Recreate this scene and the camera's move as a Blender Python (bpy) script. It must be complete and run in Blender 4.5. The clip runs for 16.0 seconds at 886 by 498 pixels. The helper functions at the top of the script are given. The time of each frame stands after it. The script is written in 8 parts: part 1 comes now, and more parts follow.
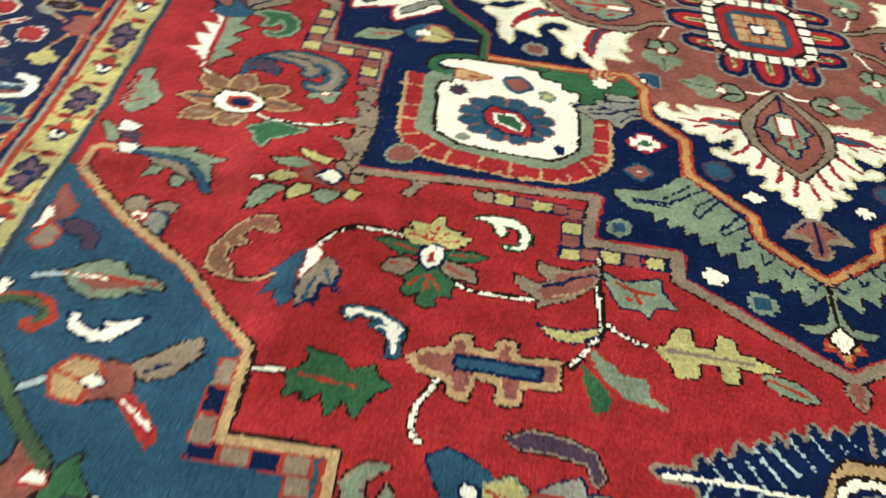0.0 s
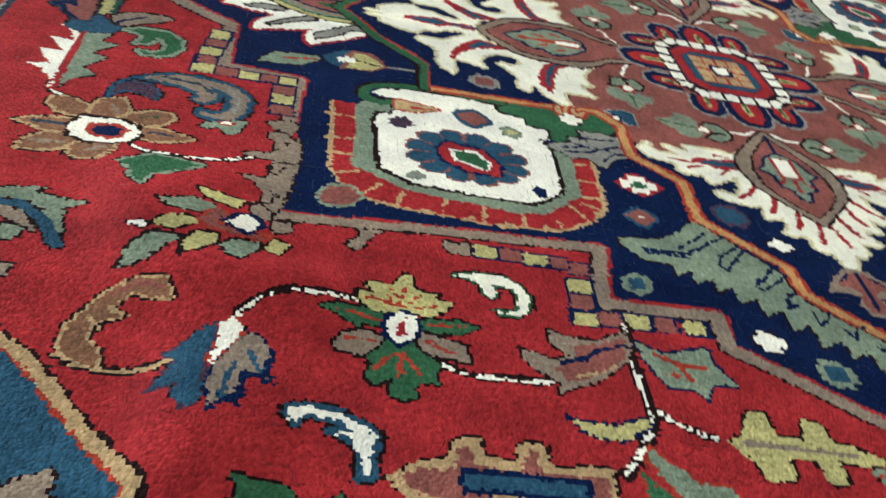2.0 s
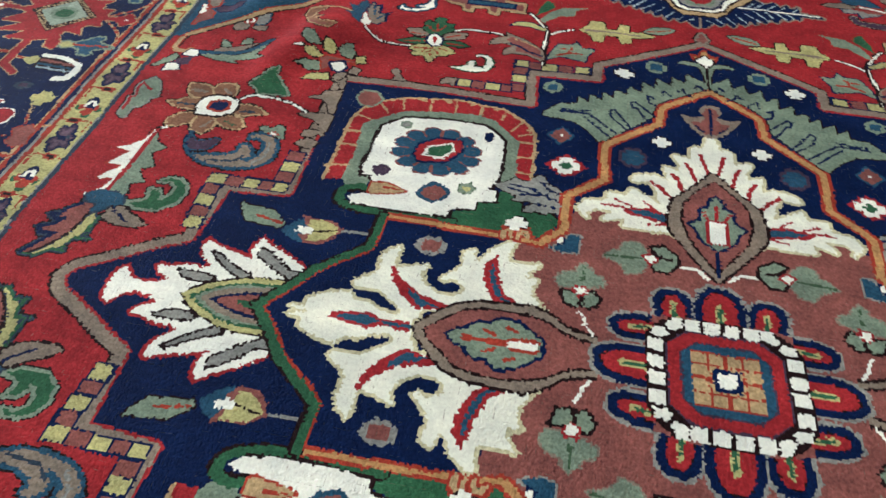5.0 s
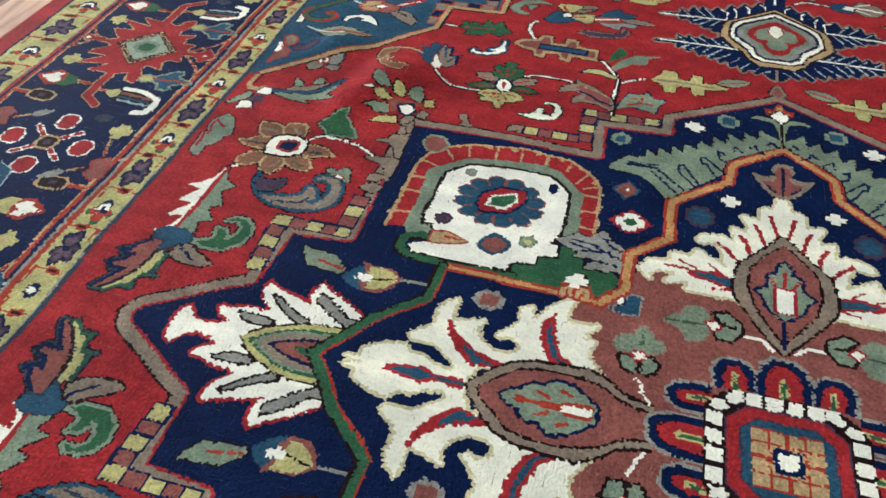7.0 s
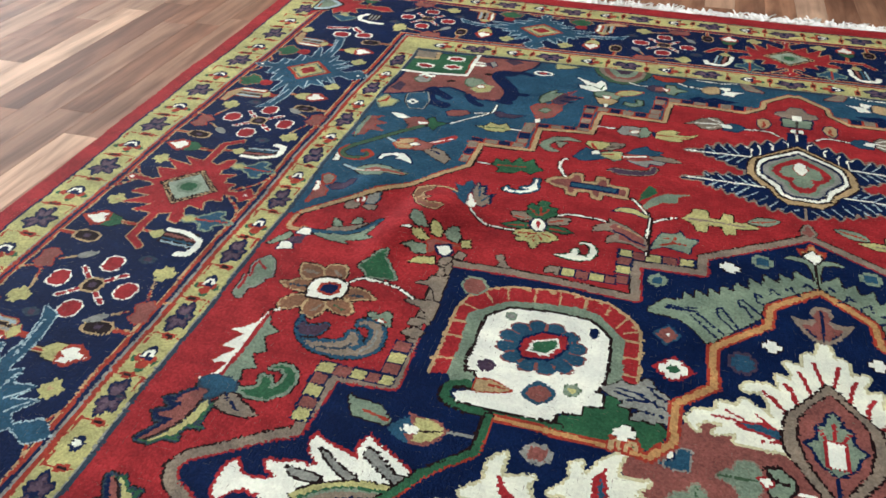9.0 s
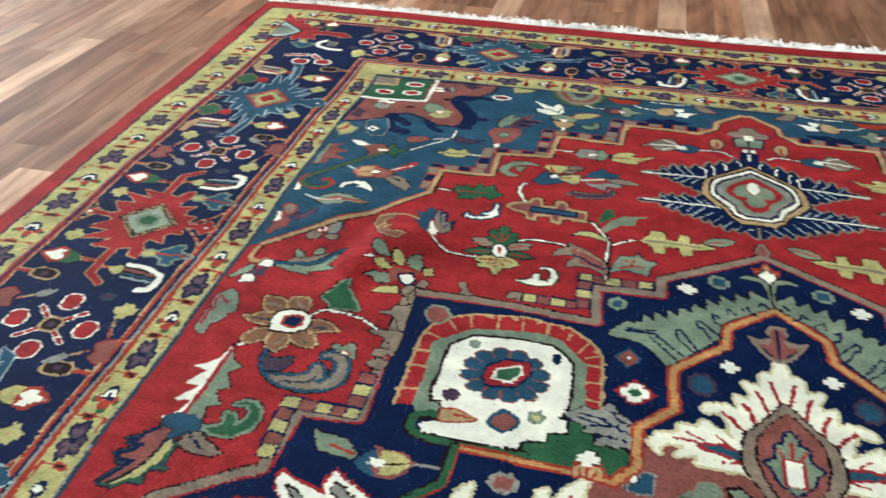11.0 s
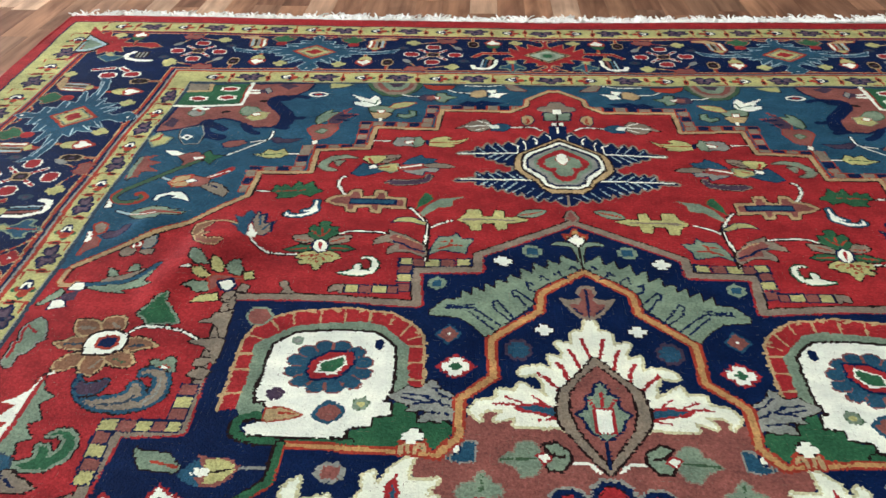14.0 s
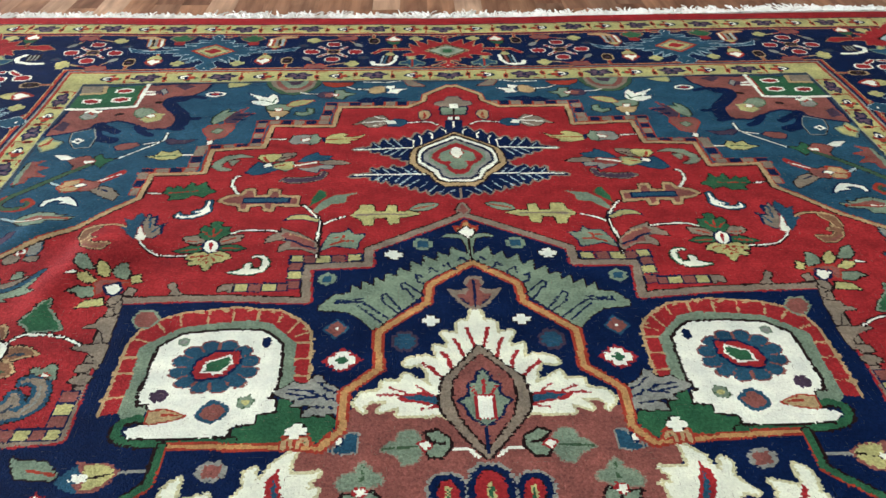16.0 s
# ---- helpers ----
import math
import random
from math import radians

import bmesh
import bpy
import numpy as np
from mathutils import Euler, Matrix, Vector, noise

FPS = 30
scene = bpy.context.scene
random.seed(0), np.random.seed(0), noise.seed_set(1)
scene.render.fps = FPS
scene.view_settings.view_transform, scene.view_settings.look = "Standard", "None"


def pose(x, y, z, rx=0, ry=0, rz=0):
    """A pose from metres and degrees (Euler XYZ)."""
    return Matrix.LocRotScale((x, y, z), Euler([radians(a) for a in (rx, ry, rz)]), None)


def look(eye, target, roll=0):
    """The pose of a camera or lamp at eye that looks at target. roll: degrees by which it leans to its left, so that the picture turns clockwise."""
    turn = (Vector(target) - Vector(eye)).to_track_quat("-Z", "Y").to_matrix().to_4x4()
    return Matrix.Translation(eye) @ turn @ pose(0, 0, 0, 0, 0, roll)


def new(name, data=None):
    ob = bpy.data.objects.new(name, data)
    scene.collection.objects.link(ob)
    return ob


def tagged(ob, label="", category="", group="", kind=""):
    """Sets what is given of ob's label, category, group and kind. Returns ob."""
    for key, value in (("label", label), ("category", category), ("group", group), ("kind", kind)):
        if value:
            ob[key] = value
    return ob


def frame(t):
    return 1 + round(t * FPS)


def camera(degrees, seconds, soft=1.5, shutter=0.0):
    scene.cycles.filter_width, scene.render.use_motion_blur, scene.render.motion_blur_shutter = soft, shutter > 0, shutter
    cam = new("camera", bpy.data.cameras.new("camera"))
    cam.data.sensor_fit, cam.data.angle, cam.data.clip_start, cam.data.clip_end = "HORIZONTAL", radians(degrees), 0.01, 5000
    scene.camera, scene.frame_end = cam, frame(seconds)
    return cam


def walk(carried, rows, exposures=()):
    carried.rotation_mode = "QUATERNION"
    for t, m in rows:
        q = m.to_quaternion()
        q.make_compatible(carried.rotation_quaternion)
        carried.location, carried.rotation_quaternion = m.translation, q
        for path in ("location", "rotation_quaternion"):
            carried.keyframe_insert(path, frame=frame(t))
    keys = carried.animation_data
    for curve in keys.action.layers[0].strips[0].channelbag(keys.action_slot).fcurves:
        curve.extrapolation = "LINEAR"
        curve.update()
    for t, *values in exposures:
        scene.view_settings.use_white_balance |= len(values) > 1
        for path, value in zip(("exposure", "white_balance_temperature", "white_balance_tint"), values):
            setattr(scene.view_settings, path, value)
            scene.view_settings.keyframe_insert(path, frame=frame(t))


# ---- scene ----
cam = camera(56.0, 16.0, shutter=0.5)
PATH = [
    (0, (-0.459, -1.204, 0.7), (-0.437, 0.131, -0.79), 8.8),
    (0.5, (-0.513, -1.106, 0.594), (-0.305, 0.334, -0.778), 10.1),
    (1, (-0.534, -1.048, 0.518), (-0.283, 0.503, -0.72), 10.9),
    (1.5, (-0.541, -1.049, 0.476), (-0.295, 0.538, -0.716), 12.9),
    (2, (-0.545, -1.048, 0.453), (-0.208, 0.485, -0.786), 14.7),
    (2.5, (-0.547, -1.025, 0.534), (-0.102, 0.445, -0.747), 10.5),
    (3, (-0.464, -0.963, 0.61), (-0.119, 0.515, -0.692), 7.7),
    (3.5, (-0.292, -0.851, 0.661), (-0.288, 0.644, -0.668), 7.6),
    (4, (-0.238, -0.768, 0.706), (-0.342, 0.719, -0.627), 6.1),
    (4.2, (-0.223, -0.725, 0.706), (-0.364, 0.731, -0.657), 4.1),
    (6.3, (-0.208, -0.61, 0.719), (-0.568, 0.833, -0.618), 1.9),
    (6.5, (-0.208, -0.61, 0.722), (-0.592, 0.831, -0.61), 1.1),
    (7, (-0.215, -0.606, 0.739), (-0.617, 0.835, -0.587), 0.6),
    (7.5, (-0.229, -0.601, 0.756), (-0.648, 0.876, -0.526), 0.9),
    (8, (-0.246, -0.598, 0.773), (-0.694, 0.919, -0.45), 0.8),
    (8.5, (-0.263, -0.595, 0.791), (-0.724, 0.954, -0.388), 0.5),
    (8.7, (-0.268, -0.591, 0.794), (-0.732, 0.97, -0.366), 0.2),
    (10.8, (-0.28, -0.582, 0.823), (-0.704, 1.028, -0.285), 0.2),
    (11, (-0.269, -0.582, 0.822), (-0.654, 1.037, -0.289), 0.3),
    (11.5, (-0.238, -0.578, 0.824), (-0.5, 1.065, -0.286), 0.5),
    (12, (-0.216, -0.581, 0.824), (-0.382, 1.075, -0.285), 0.4),
    (12.5, (-0.21, -0.582, 0.823), (-0.34, 1.074, -0.291), -0.0),
    (13, (-0.196, -0.583, 0.823), (-0.308, 1.074, -0.291), -0.4),
    (13.5, (-0.184, -0.586, 0.822), (-0.277, 1.07, -0.296), -0.5),
    (14, (-0.175, -0.587, 0.821), (-0.259, 1.07, -0.296), -0.6),
    (14.5, (-0.153, -0.59, 0.82), (-0.194, 1.068, -0.299), -0.4),
    (15, (-0.114, -0.595, 0.824), (-0.085, 1.06, -0.299), -0.1),
    (15.5, (-0.097, -0.599, 0.825), (-0.042, 1.053, -0.301), -0.0),
    (16, (-0.091, -0.603, 0.828), (-0.028, 1.049, -0.298), 0.1),
]
walk(cam, [(t, look(eye, target, roll)) for t, eye, target, roll in PATH], exposures=[(0.0, 0.1, 7200, 5), (0.6, -0.1, 6950, 6), (1.2, -0.3, 6650, 8), (2.5, -0.28, 6420, 8), (3.0, -0.32, 6400, 10), (3.5, -0.46, 6300, 10), (4.0, -0.40, 6250, 10), (6.5, -0.38, 6320, 10), (8.5, -0.36, 6400, 9), (11.0, -0.21, 6370, 5), (12.5, -0.23, 6370, 5), (16.0, -0.26, 6380, 5)])

# ---- light: a room out of view, with an assumed window beyond the rug's far corner and added overhead fills ----
world = bpy.data.worlds.new("room_light")
scene.world = world
world.use_nodes = True
sky = world.node_tree.nodes.new("ShaderNodeTexSky")
sky.sky_type, sky.sun_disc, sky.sun_elevation, sky.sun_rotation = "NISHITA", False, radians(35), radians(-60)
world.node_tree.links.new(sky.outputs[0], world.node_tree.nodes["Background"].inputs[0])
world.node_tree.nodes["Background"].inputs[1].default_value = 0.1


def area_lamp(name, m, sx, sy, watts, colour):
    d = bpy.data.lights.new(name, "AREA")
    d.shape, d.size, d.size_y, d.energy, d.color = "RECTANGLE", sx, sy, watts, colour
    ob = new(name, d)
    ob.matrix_world = m
    return ob


# overhead fills added without any known fitting; the near pair evens out the brightness
for lamp_x, lamp_y, watts in ((-1.5, -1.0, 23), (1.5, -1.0, 23), (-1.5, 1.6, 3), (1.5, 1.6, 3)):
    area_lamp("overhead_fill", pose(lamp_x, lamp_y, 2.93), 0.6, 1.2, watts, (0.96, 1.0, 1.0))
# source out of view: side taken from floor glare, distance and power tuned
area_lamp("window_lamp", look((-7.1, 4.6, 1.9), (-0.6, 0.5, 0.0)), 3.6, 2.0, 1060, (0.93, 0.99, 1.03))
scene.view_settings.exposure = 0.1


# ---- materials ----
def nodes_of(name):
    m = bpy.data.materials.new(name)
    m.use_nodes = True
    nt = m.node_tree
    return m, nt, nt.nodes["Principled BSDF"]


def node(nt, kind, **inputs):
    n = nt.nodes.new(kind)
    for k, v in inputs.items():
        n.inputs[k.replace("_", " ")].default_value = v
    return n


def ramp(nt, fac, stops):
    r = nt.nodes.new("ShaderNodeValToRGB")
    e = r.color_ramp.elements
    while len(e) < len(stops):
        e.new(0.5)
    for el, (p, c) in zip(e, stops):
        el.position, el.color = p, (*c, 1)
    nt.links.new(fac, r.inputs[0])
    return r.outputs[0]


def mixed(nt, kind, fac, a, b):
    n = nt.nodes.new("ShaderNodeMix")
    n.data_type, n.blend_type = "RGBA", kind
    for slot, v in ((0, fac), (6, a), (7, b)):
        if hasattr(v, "is_output"):
            nt.links.new(v, n.inputs[slot])
        else:
            n.inputs[slot].default_value = v if slot == 0 else (*v, 1)
    return n.outputs[2]


def wool(name, c):
    """Dyed knotted wool: abrash bands across the rug, mottling from knot to knot, fine fibre grain."""
    m, nt, b = nodes_of(name)
    co = nt.nodes.new("ShaderNodeTexCoord").outputs["Object"]
    mp = node(nt, "ShaderNodeMapping", Scale=(0.25, 9.0, 1.0))
    nt.links.new(co, mp.inputs[0])
    band = node(nt, "ShaderNodeTexNoise", Scale=1.6, Detail=3.0)
    nt.links.new(mp.outputs[0], band.inputs["Vector"])
    tuft = node(nt, "ShaderNodeTexNoise", Scale=210.0, Detail=3.0, Roughness=0.65)
    nt.links.new(co, tuft.inputs["Vector"])
    patch = node(nt, "ShaderNodeTexNoise", Scale=26.0, Detail=3.0)
    nt.links.new(co, patch.inputs["Vector"])
    soft = 0.32 if max(c) > 0.6 else 1.0
    dark = tuple(v * (1 - 0.27 * soft) for v in c)
    pale = tuple(min(0.95, v * (1 + 0.30 * soft) + 0.002) for v in c)
    col = ramp(nt, tuft.outputs[0], [(0.28, dark), (0.52, c), (0.78, pale)])
    col = mixed(nt, "MULTIPLY", 1.0, col, ramp(nt, patch.outputs[0], [(0.32, (1 - 0.2 * soft, 1 - 0.2 * soft, 1 - 0.18 * soft)), (0.68, (1.17, 1.15, 1.13))]))
    col = mixed(nt, "MULTIPLY", 1.0, col, ramp(nt, band.outputs[0], [(0.3, (1 - 0.2 * soft, 1 - 0.2 * soft, 1 - 0.17 * soft)), (0.7, (1.18, 1.16, 1.14))]))
    knot = node(nt, "ShaderNodeTexVoronoi", Scale=380.0)
    nt.links.new(co, knot.inputs["Vector"])
    sep = nt.nodes.new("ShaderNodeSeparateColor")
    nt.links.new(knot.outputs["Color"], sep.inputs[0])
    each = 0.16 * soft
    col = mixed(nt, "MULTIPLY", 1.0, col, ramp(nt, sep.outputs[0], [(0.0, (1 - each,) * 3), (1.0, (1 + each,) * 3)]))
    nt.links.new(col, b.inputs["Base Color"])
    b.inputs["Roughness"].default_value = 0.7
    b.inputs["Specular IOR Level"].default_value = 0.02
    bump = node(nt, "ShaderNodeBump", Strength=0.45, Distance=0.002)
    pile = nt.nodes.new("ShaderNodeMath")
    pile.operation = "SUBTRACT"
    nt.links.new(tuft.outputs[0], pile.inputs[0])
    nt.links.new(knot.outputs["Distance"], pile.inputs[1])
    nt.links.new(pile.outputs[0], bump.inputs["Height"])
    nt.links.new(bump.outputs[0], b.inputs["Normal"])
    return m


DYES = {
    "red": (0.31, 0.025, 0.030),
    "navy": (0.0035, 0.0125, 0.056),
    "blue": (0.022, 0.080, 0.138),
    "cream": (0.71, 0.76, 0.65),
    "ivory": (0.74, 0.79, 0.71),
    "terracotta": (0.235, 0.086, 0.074),
    "sage": (0.19, 0.265, 0.195),
    "celadon": (0.31, 0.40, 0.31),
    "umber": (0.215, 0.115, 0.068),
    "green": (0.031, 0.116, 0.058),
    "gold": (0.44, 0.44, 0.19),
    "taupe": (0.235, 0.20, 0.155),
    "brown": (0.016, 0.008, 0.009),
    "orange": (0.46, 0.27, 0.11),
    "tan": (0.43, 0.32, 0.17),
    "grey": (0.25, 0.27, 0.245),
    "rust": (0.33, 0.045, 0.028),
    "plum": (0.060, 0.040, 0.070),
    "moss": (0.055, 0.11, 0.060),
    "straw": (0.58, 0.58, 0.36),
    "paleblue": (0.36, 0.50, 0.54),
    "mauve": (0.120, 0.080, 0.115),
    "slate": (0.030, 0.052, 0.080),
}
WOOL = {k: wool("wool_" + k, v) for k, v in DYES.items()}
HUES = list(DYES)
HUE = {k: i for i, k in enumerate(HUES)}


def cotton():
    m, nt, b = nodes_of("cotton_fringe")
    co = nt.nodes.new("ShaderNodeTexCoord").outputs["Object"]
    n = node(nt, "ShaderNodeTexNoise", Scale=90.0, Detail=3.0)
    nt.links.new(co, n.inputs["Vector"])
    nt.links.new(ramp(nt, n.outputs[0], [(0.3, (0.80, 0.79, 0.75)), (0.6, (0.93, 0.93, 0.91))]), b.inputs["Base Color"])
    b.inputs["Roughness"].default_value = 0.85
    return m


COTTON = cotton()


def laminate():
    """Printed wood strips: a tone for each strip, long grain, knots and a satin coat."""
    m, nt, b = nodes_of("laminate")
    pos = nt.nodes.new("ShaderNodeNewGeometry")
    own = nt.nodes.new("ShaderNodeAttribute")
    own.attribute_type, own.attribute_name = "OBJECT", "tone"
    loose = nt.nodes.new("ShaderNodeMath")
    loose.operation = "LESS_THAN"
    nt.links.new(own.outputs["Fac"], loose.inputs[0])
    loose.inputs[1].default_value = 0.5
    add = nt.nodes.new("ShaderNodeMath")
    add.operation = "MULTIPLY_ADD"
    nt.links.new(loose.outputs[0], add.inputs[0])
    nt.links.new(pos.outputs["Random Per Island"], add.inputs[1])
    nt.links.new(own.outputs["Fac"], add.inputs[2])
    frac = nt.nodes.new("ShaderNodeMath")
    frac.operation = "FRACT"
    nt.links.new(add.outputs[0], frac.inputs[0])
    shift = nt.nodes.new("ShaderNodeVectorMath")
    shift.operation = "MULTIPLY_ADD"
    comb = nt.nodes.new("ShaderNodeCombineXYZ")
    for k in (0, 1, 2):
        nt.links.new(frac.outputs[0], comb.inputs[k])
    nt.links.new(comb.outputs[0], shift.inputs[0])
    shift.inputs[1].default_value = (13.0, 29.0, 7.0)
    nt.links.new(pos.outputs["Position"], shift.inputs[2])
    mp = node(nt, "ShaderNodeMapping", Scale=(26.0, 1.5, 1.0))
    nt.links.new(shift.outputs[0], mp.inputs[0])
    grain = node(nt, "ShaderNodeTexNoise", Scale=1.4, Detail=7.0, Roughness=0.62, Distortion=0.5)
    nt.links.new(mp.outputs[0], grain.inputs["Vector"])
    mp2 = node(nt, "ShaderNodeMapping", Scale=(9.0, 2.2, 1.0))
    nt.links.new(shift.outputs[0], mp2.inputs[0])
    cloud = node(nt, "ShaderNodeTexNoise", Scale=1.1, Detail=3.0, Distortion=1.2)
    nt.links.new(mp2.outputs[0], cloud.inputs["Vector"])
    tone = ramp(nt, frac.outputs[0], [(0.0, (0.194, 0.095, 0.062)), (0.18, (0.319, 0.167, 0.105)), (0.34, (0.228, 0.130, 0.087)), (0.52, (0.376, 0.198, 0.120)), (0.70, (0.239, 0.119, 0.076)), (0.84, (0.336, 0.199, 0.132)), (0.89, (0.559, 0.371, 0.262)), (0.93, (0.513, 0.335, 0.233)), (0.97, (0.296, 0.169, 0.113))])
    col = mixed(nt, "MULTIPLY", 1.0, tone, ramp(nt, grain.outputs[0], [(0.3, (0.62, 0.58, 0.56)), (0.5, (0.95, 0.95, 0.95)), (0.72, (1.25, 1.22, 1.2))]))
    col = mixed(nt, "MULTIPLY", 1.0, col, ramp(nt, cloud.outputs[0], [(0.3, (0.60, 0.57, 0.57)), (0.65, (1.18, 1.18, 1.16))]))
    nt.links.new(col, b.inputs["Base Color"])
    b.inputs["Roughness"].default_value = 0.6
    b.inputs["Specular IOR Level"].default_value = 0.03
    bump = node(nt, "ShaderNodeBump", Strength=0.12, Distance=0.001)
    nt.links.new(grain.outputs[0], bump.inputs["Height"])
    nt.links.new(bump.outputs[0], b.inputs["Normal"])
    return m


LAMINATE = laminate()


def plaster(name, c):
    m, nt, b = nodes_of(name)
    n = node(nt, "ShaderNodeTexNoise", Scale=3.0, Detail=6.0)
    nt.links.new(ramp(nt, n.outputs[0], [(0.3, tuple(v * 0.94 for v in c)), (0.7, c)]), b.inputs["Base Color"])
    b.inputs["Roughness"].default_value = 0.9
    return m


WALL_PAINT, CEILING_PAINT = plaster("wall_paint", (0.72, 0.70, 0.66)), plaster("ceiling_paint", (0.80, 0.80, 0.78))


# ---- the carpet's design: one quarter is drawn knot by knot, the other three mirror it ----
KNOT = 0.0025
AXIS_V = -0.021
NU, NV = 566, 756
VV, UU = np.meshgrid(AXIS_V + (np.arange(NV) + 0.5) * KNOT, (np.arange(NU) + 0.5) * KNOT, indexing="ij")
hue = np.full((NV, NU), HUE["red"], np.int16)
owner = np.zeros((NV, NU), np.int16)
OWNERS = [("field", "")]
pen = {"owner": 0, "mask": None}


def begin(name, label=""):
    """All that is drawn until the next begin() belongs to one motif."""
    OWNERS.append((name, label))
    pen["owner"], pen["mask"] = len(OWNERS) - 1, np.zeros((NV, NU), bool)


def ink(mask, colour, sl):
    hue[sl][mask] = HUE[colour]
    owner[sl][mask] = pen["owner"]
    if pen["mask"] is not None:
        pen["mask"][sl] |= mask


def window(pts, pad):
    p = np.array(pts)
    u0, v0 = p.min(0) - pad
    u1, v1 = p.max(0) + pad
    a = max(0, int((v0 - AXIS_V) / KNOT) - 1), min(NV, int((v1 - AXIS_V) / KNOT) + 2)
    b = max(0, int(u0 / KNOT) - 1), min(NU, int(u1 / KNOT) + 2)
    return slice(max(a[0], 0), max(a[1], 0)), slice(max(b[0], 0), max(b[1], 0))


def inside(pts, U, V):
    m = np.zeros(U.shape, bool)
    for (x0, y0), (x1, y1) in zip(pts, pts[1:] + pts[:1]):
        if y0 != y1:
            m ^= ((V < y0) != (V < y1)) & (U < x0 + (V - y0) * (x1 - x0) / (y1 - y0))
    return m


def distance(pts, U, V):
    d = np.full(U.shape, 9.0)
    for (x0, y0), (x1, y1) in zip(pts, pts[1:]):
        dx, dy = x1 - x0, y1 - y0
        t = np.clip(((U - x0) * dx + (V - y0) * dy) / (dx * dx + dy * dy + 1e-12), 0, 1)
        d = np.minimum(d, np.hypot(U - x0 - t * dx, V - y0 - t * dy))
    return d


def poly(colour, *pts):
    sl = window(pts, 0)
    ink(inside(list(pts), UU[sl], VV[sl]), colour, sl)


def line(colour, w, *pts):
    sl = window(pts, w)
    ink(distance(list(pts), UU[sl], VV[sl]) <= w / 2, colour, sl)


def smooth(pts, closed=False, n=6):
    """Catmull-Rom through the points."""
    p = list(pts)
    q = [p[-1], *p, p[0], p[1]] if closed else [p[0], *p, p[-1]]
    out = []
    for a, b, c, d in zip(q, q[1:], q[2:], q[3:]):
        for k in range(n):
            t = k / n
            out.append(tuple(0.5 * (2 * b[i] + (c[i] - a[i]) * t + (2 * a[i] - 5 * b[i] + 4 * c[i] - d[i]) * t * t + (3 * b[i] - a[i] - 3 * c[i] + d[i]) * t**3) for i in (0, 1)))
    return out if closed else out + [p[-1]]


def curve(colour, w, *pts):
    line(colour, w, *smooth(pts))


def dashes(colour, w, *pts, step=0.0075):
    """A dotted tendril: single knots in a row."""
    s = smooth(pts)
    run = 0.0
    for a, b in zip(s, s[1:]):
        run += math.hypot(b[0] - a[0], b[1] - a[1])
        if run >= step:
            run = 0.0
            line(colour, w, a, b)


def frame_of(a, b):
    dx, dy = b[0] - a[0], b[1] - a[1]
    n = math.hypot(dx, dy) or 1e-6
    return dx / n, dy / n, n


def along(a, b, rows):
    """Places given as (share of the way from a to b, metres to its left)."""
    dx, dy, n = frame_of(a, b)
    return [(a[0] + dx * n * s - dy * o, a[1] + dy * n * s + dx * o) for s, o in rows]


def leaf(colour, a, b, w, vein="", teeth=0, bulge=0.45, vw=0.004, out="", start=0.0):
    """A leaf from its foot a to its tip b, w wide, plain or toothed, with an outline where one is given."""
    if start:
        a = (a[0] + (b[0] - a[0]) * start, a[1] + (b[1] - a[1]) * start)
    if out:
        dx, dy, n = frame_of(a, b)
        leaf(out, (a[0] - dx * 0.003, a[1] - dy * 0.003), (b[0] + dx * 0.005, b[1] + dy * 0.005), w + 0.0055, teeth=teeth, bulge=bulge)
    rows_l, rows_r = [], []
    n = max(10, 4 * teeth)
    for k in range(n + 1):
        s = k / n
        h = w / 2 * (math.sin(math.pi * s ** (math.log(0.5) / math.log(bulge))) ** 0.75 if 0 < s < 1 else 0)
        if teeth:
            h *= 1.0 if k % 4 in (2, 3) else 0.62
        rows_l.append((s, h))
        rows_r.append((s, -h))
    poly(colour, *along(a, b, rows_l + rows_r[::-1]))
    if vein:
        line(vein, vw, *along(a, b, [(0.12, 0), (0.82, 0)]))


def oval(colour, c, ru, rv, turn=0.0):
    ca, sa = math.cos(turn), math.sin(turn)
    poly(colour, *[(c[0] + ru * math.cos(k * math.pi / 9) * ca - rv * math.sin(k * math.pi / 9) * sa, c[1] + ru * math.cos(k * math.pi / 9) * sa + rv * math.sin(k * math.pi / 9) * ca) for k in range(18)])


def lozenge(colour, c, ru, rv):
    poly(colour, (c[0] - ru, c[1]), (c[0], c[1] + rv), (c[0] + ru, c[1]), (c[0], c[1] - rv))


def box(colour, c, ru, rv):
    poly(colour, (c[0] - ru, c[1] - rv), (c[0] - ru, c[1] + rv), (c[0] + ru, c[1] + rv), (c[0] + ru, c[1] - rv))


def rosette(c, r, n, colours, core, turn=0.0, squash=1.0):
    """A flower of n leaf-shaped petals round a core of rings (colour, radius)."""
    for k in range(n):
        a = turn + 2 * math.pi * k / n
        tip = (c[0] + r * math.cos(a), c[1] + squash * r * math.sin(a))
        leaf(colours[k % len(colours)], c, tip, 1.15 * r * math.sin(math.pi / n) * 1.6, bulge=0.62)
    for colour, rr in core:
        oval(colour, c, rr, rr * squash)


def edged(colour, w=0.003, over=()):
    """Puts an outline round the motif drawn last."""
    m = pen["mask"]
    grown = m.copy()
    for _ in range(max(1, round(w / KNOT))):
        g = grown.copy()
        g[1:] |= grown[:-1]
        g[:-1] |= grown[1:]
        g[:, 1:] |= grown[:, :-1]
        g[:, :-1] |= grown[:, 1:]
        grown = g
    grown &= ~m
    hue[grown] = HUE[colour]
    owner[grown] = pen["owner"]


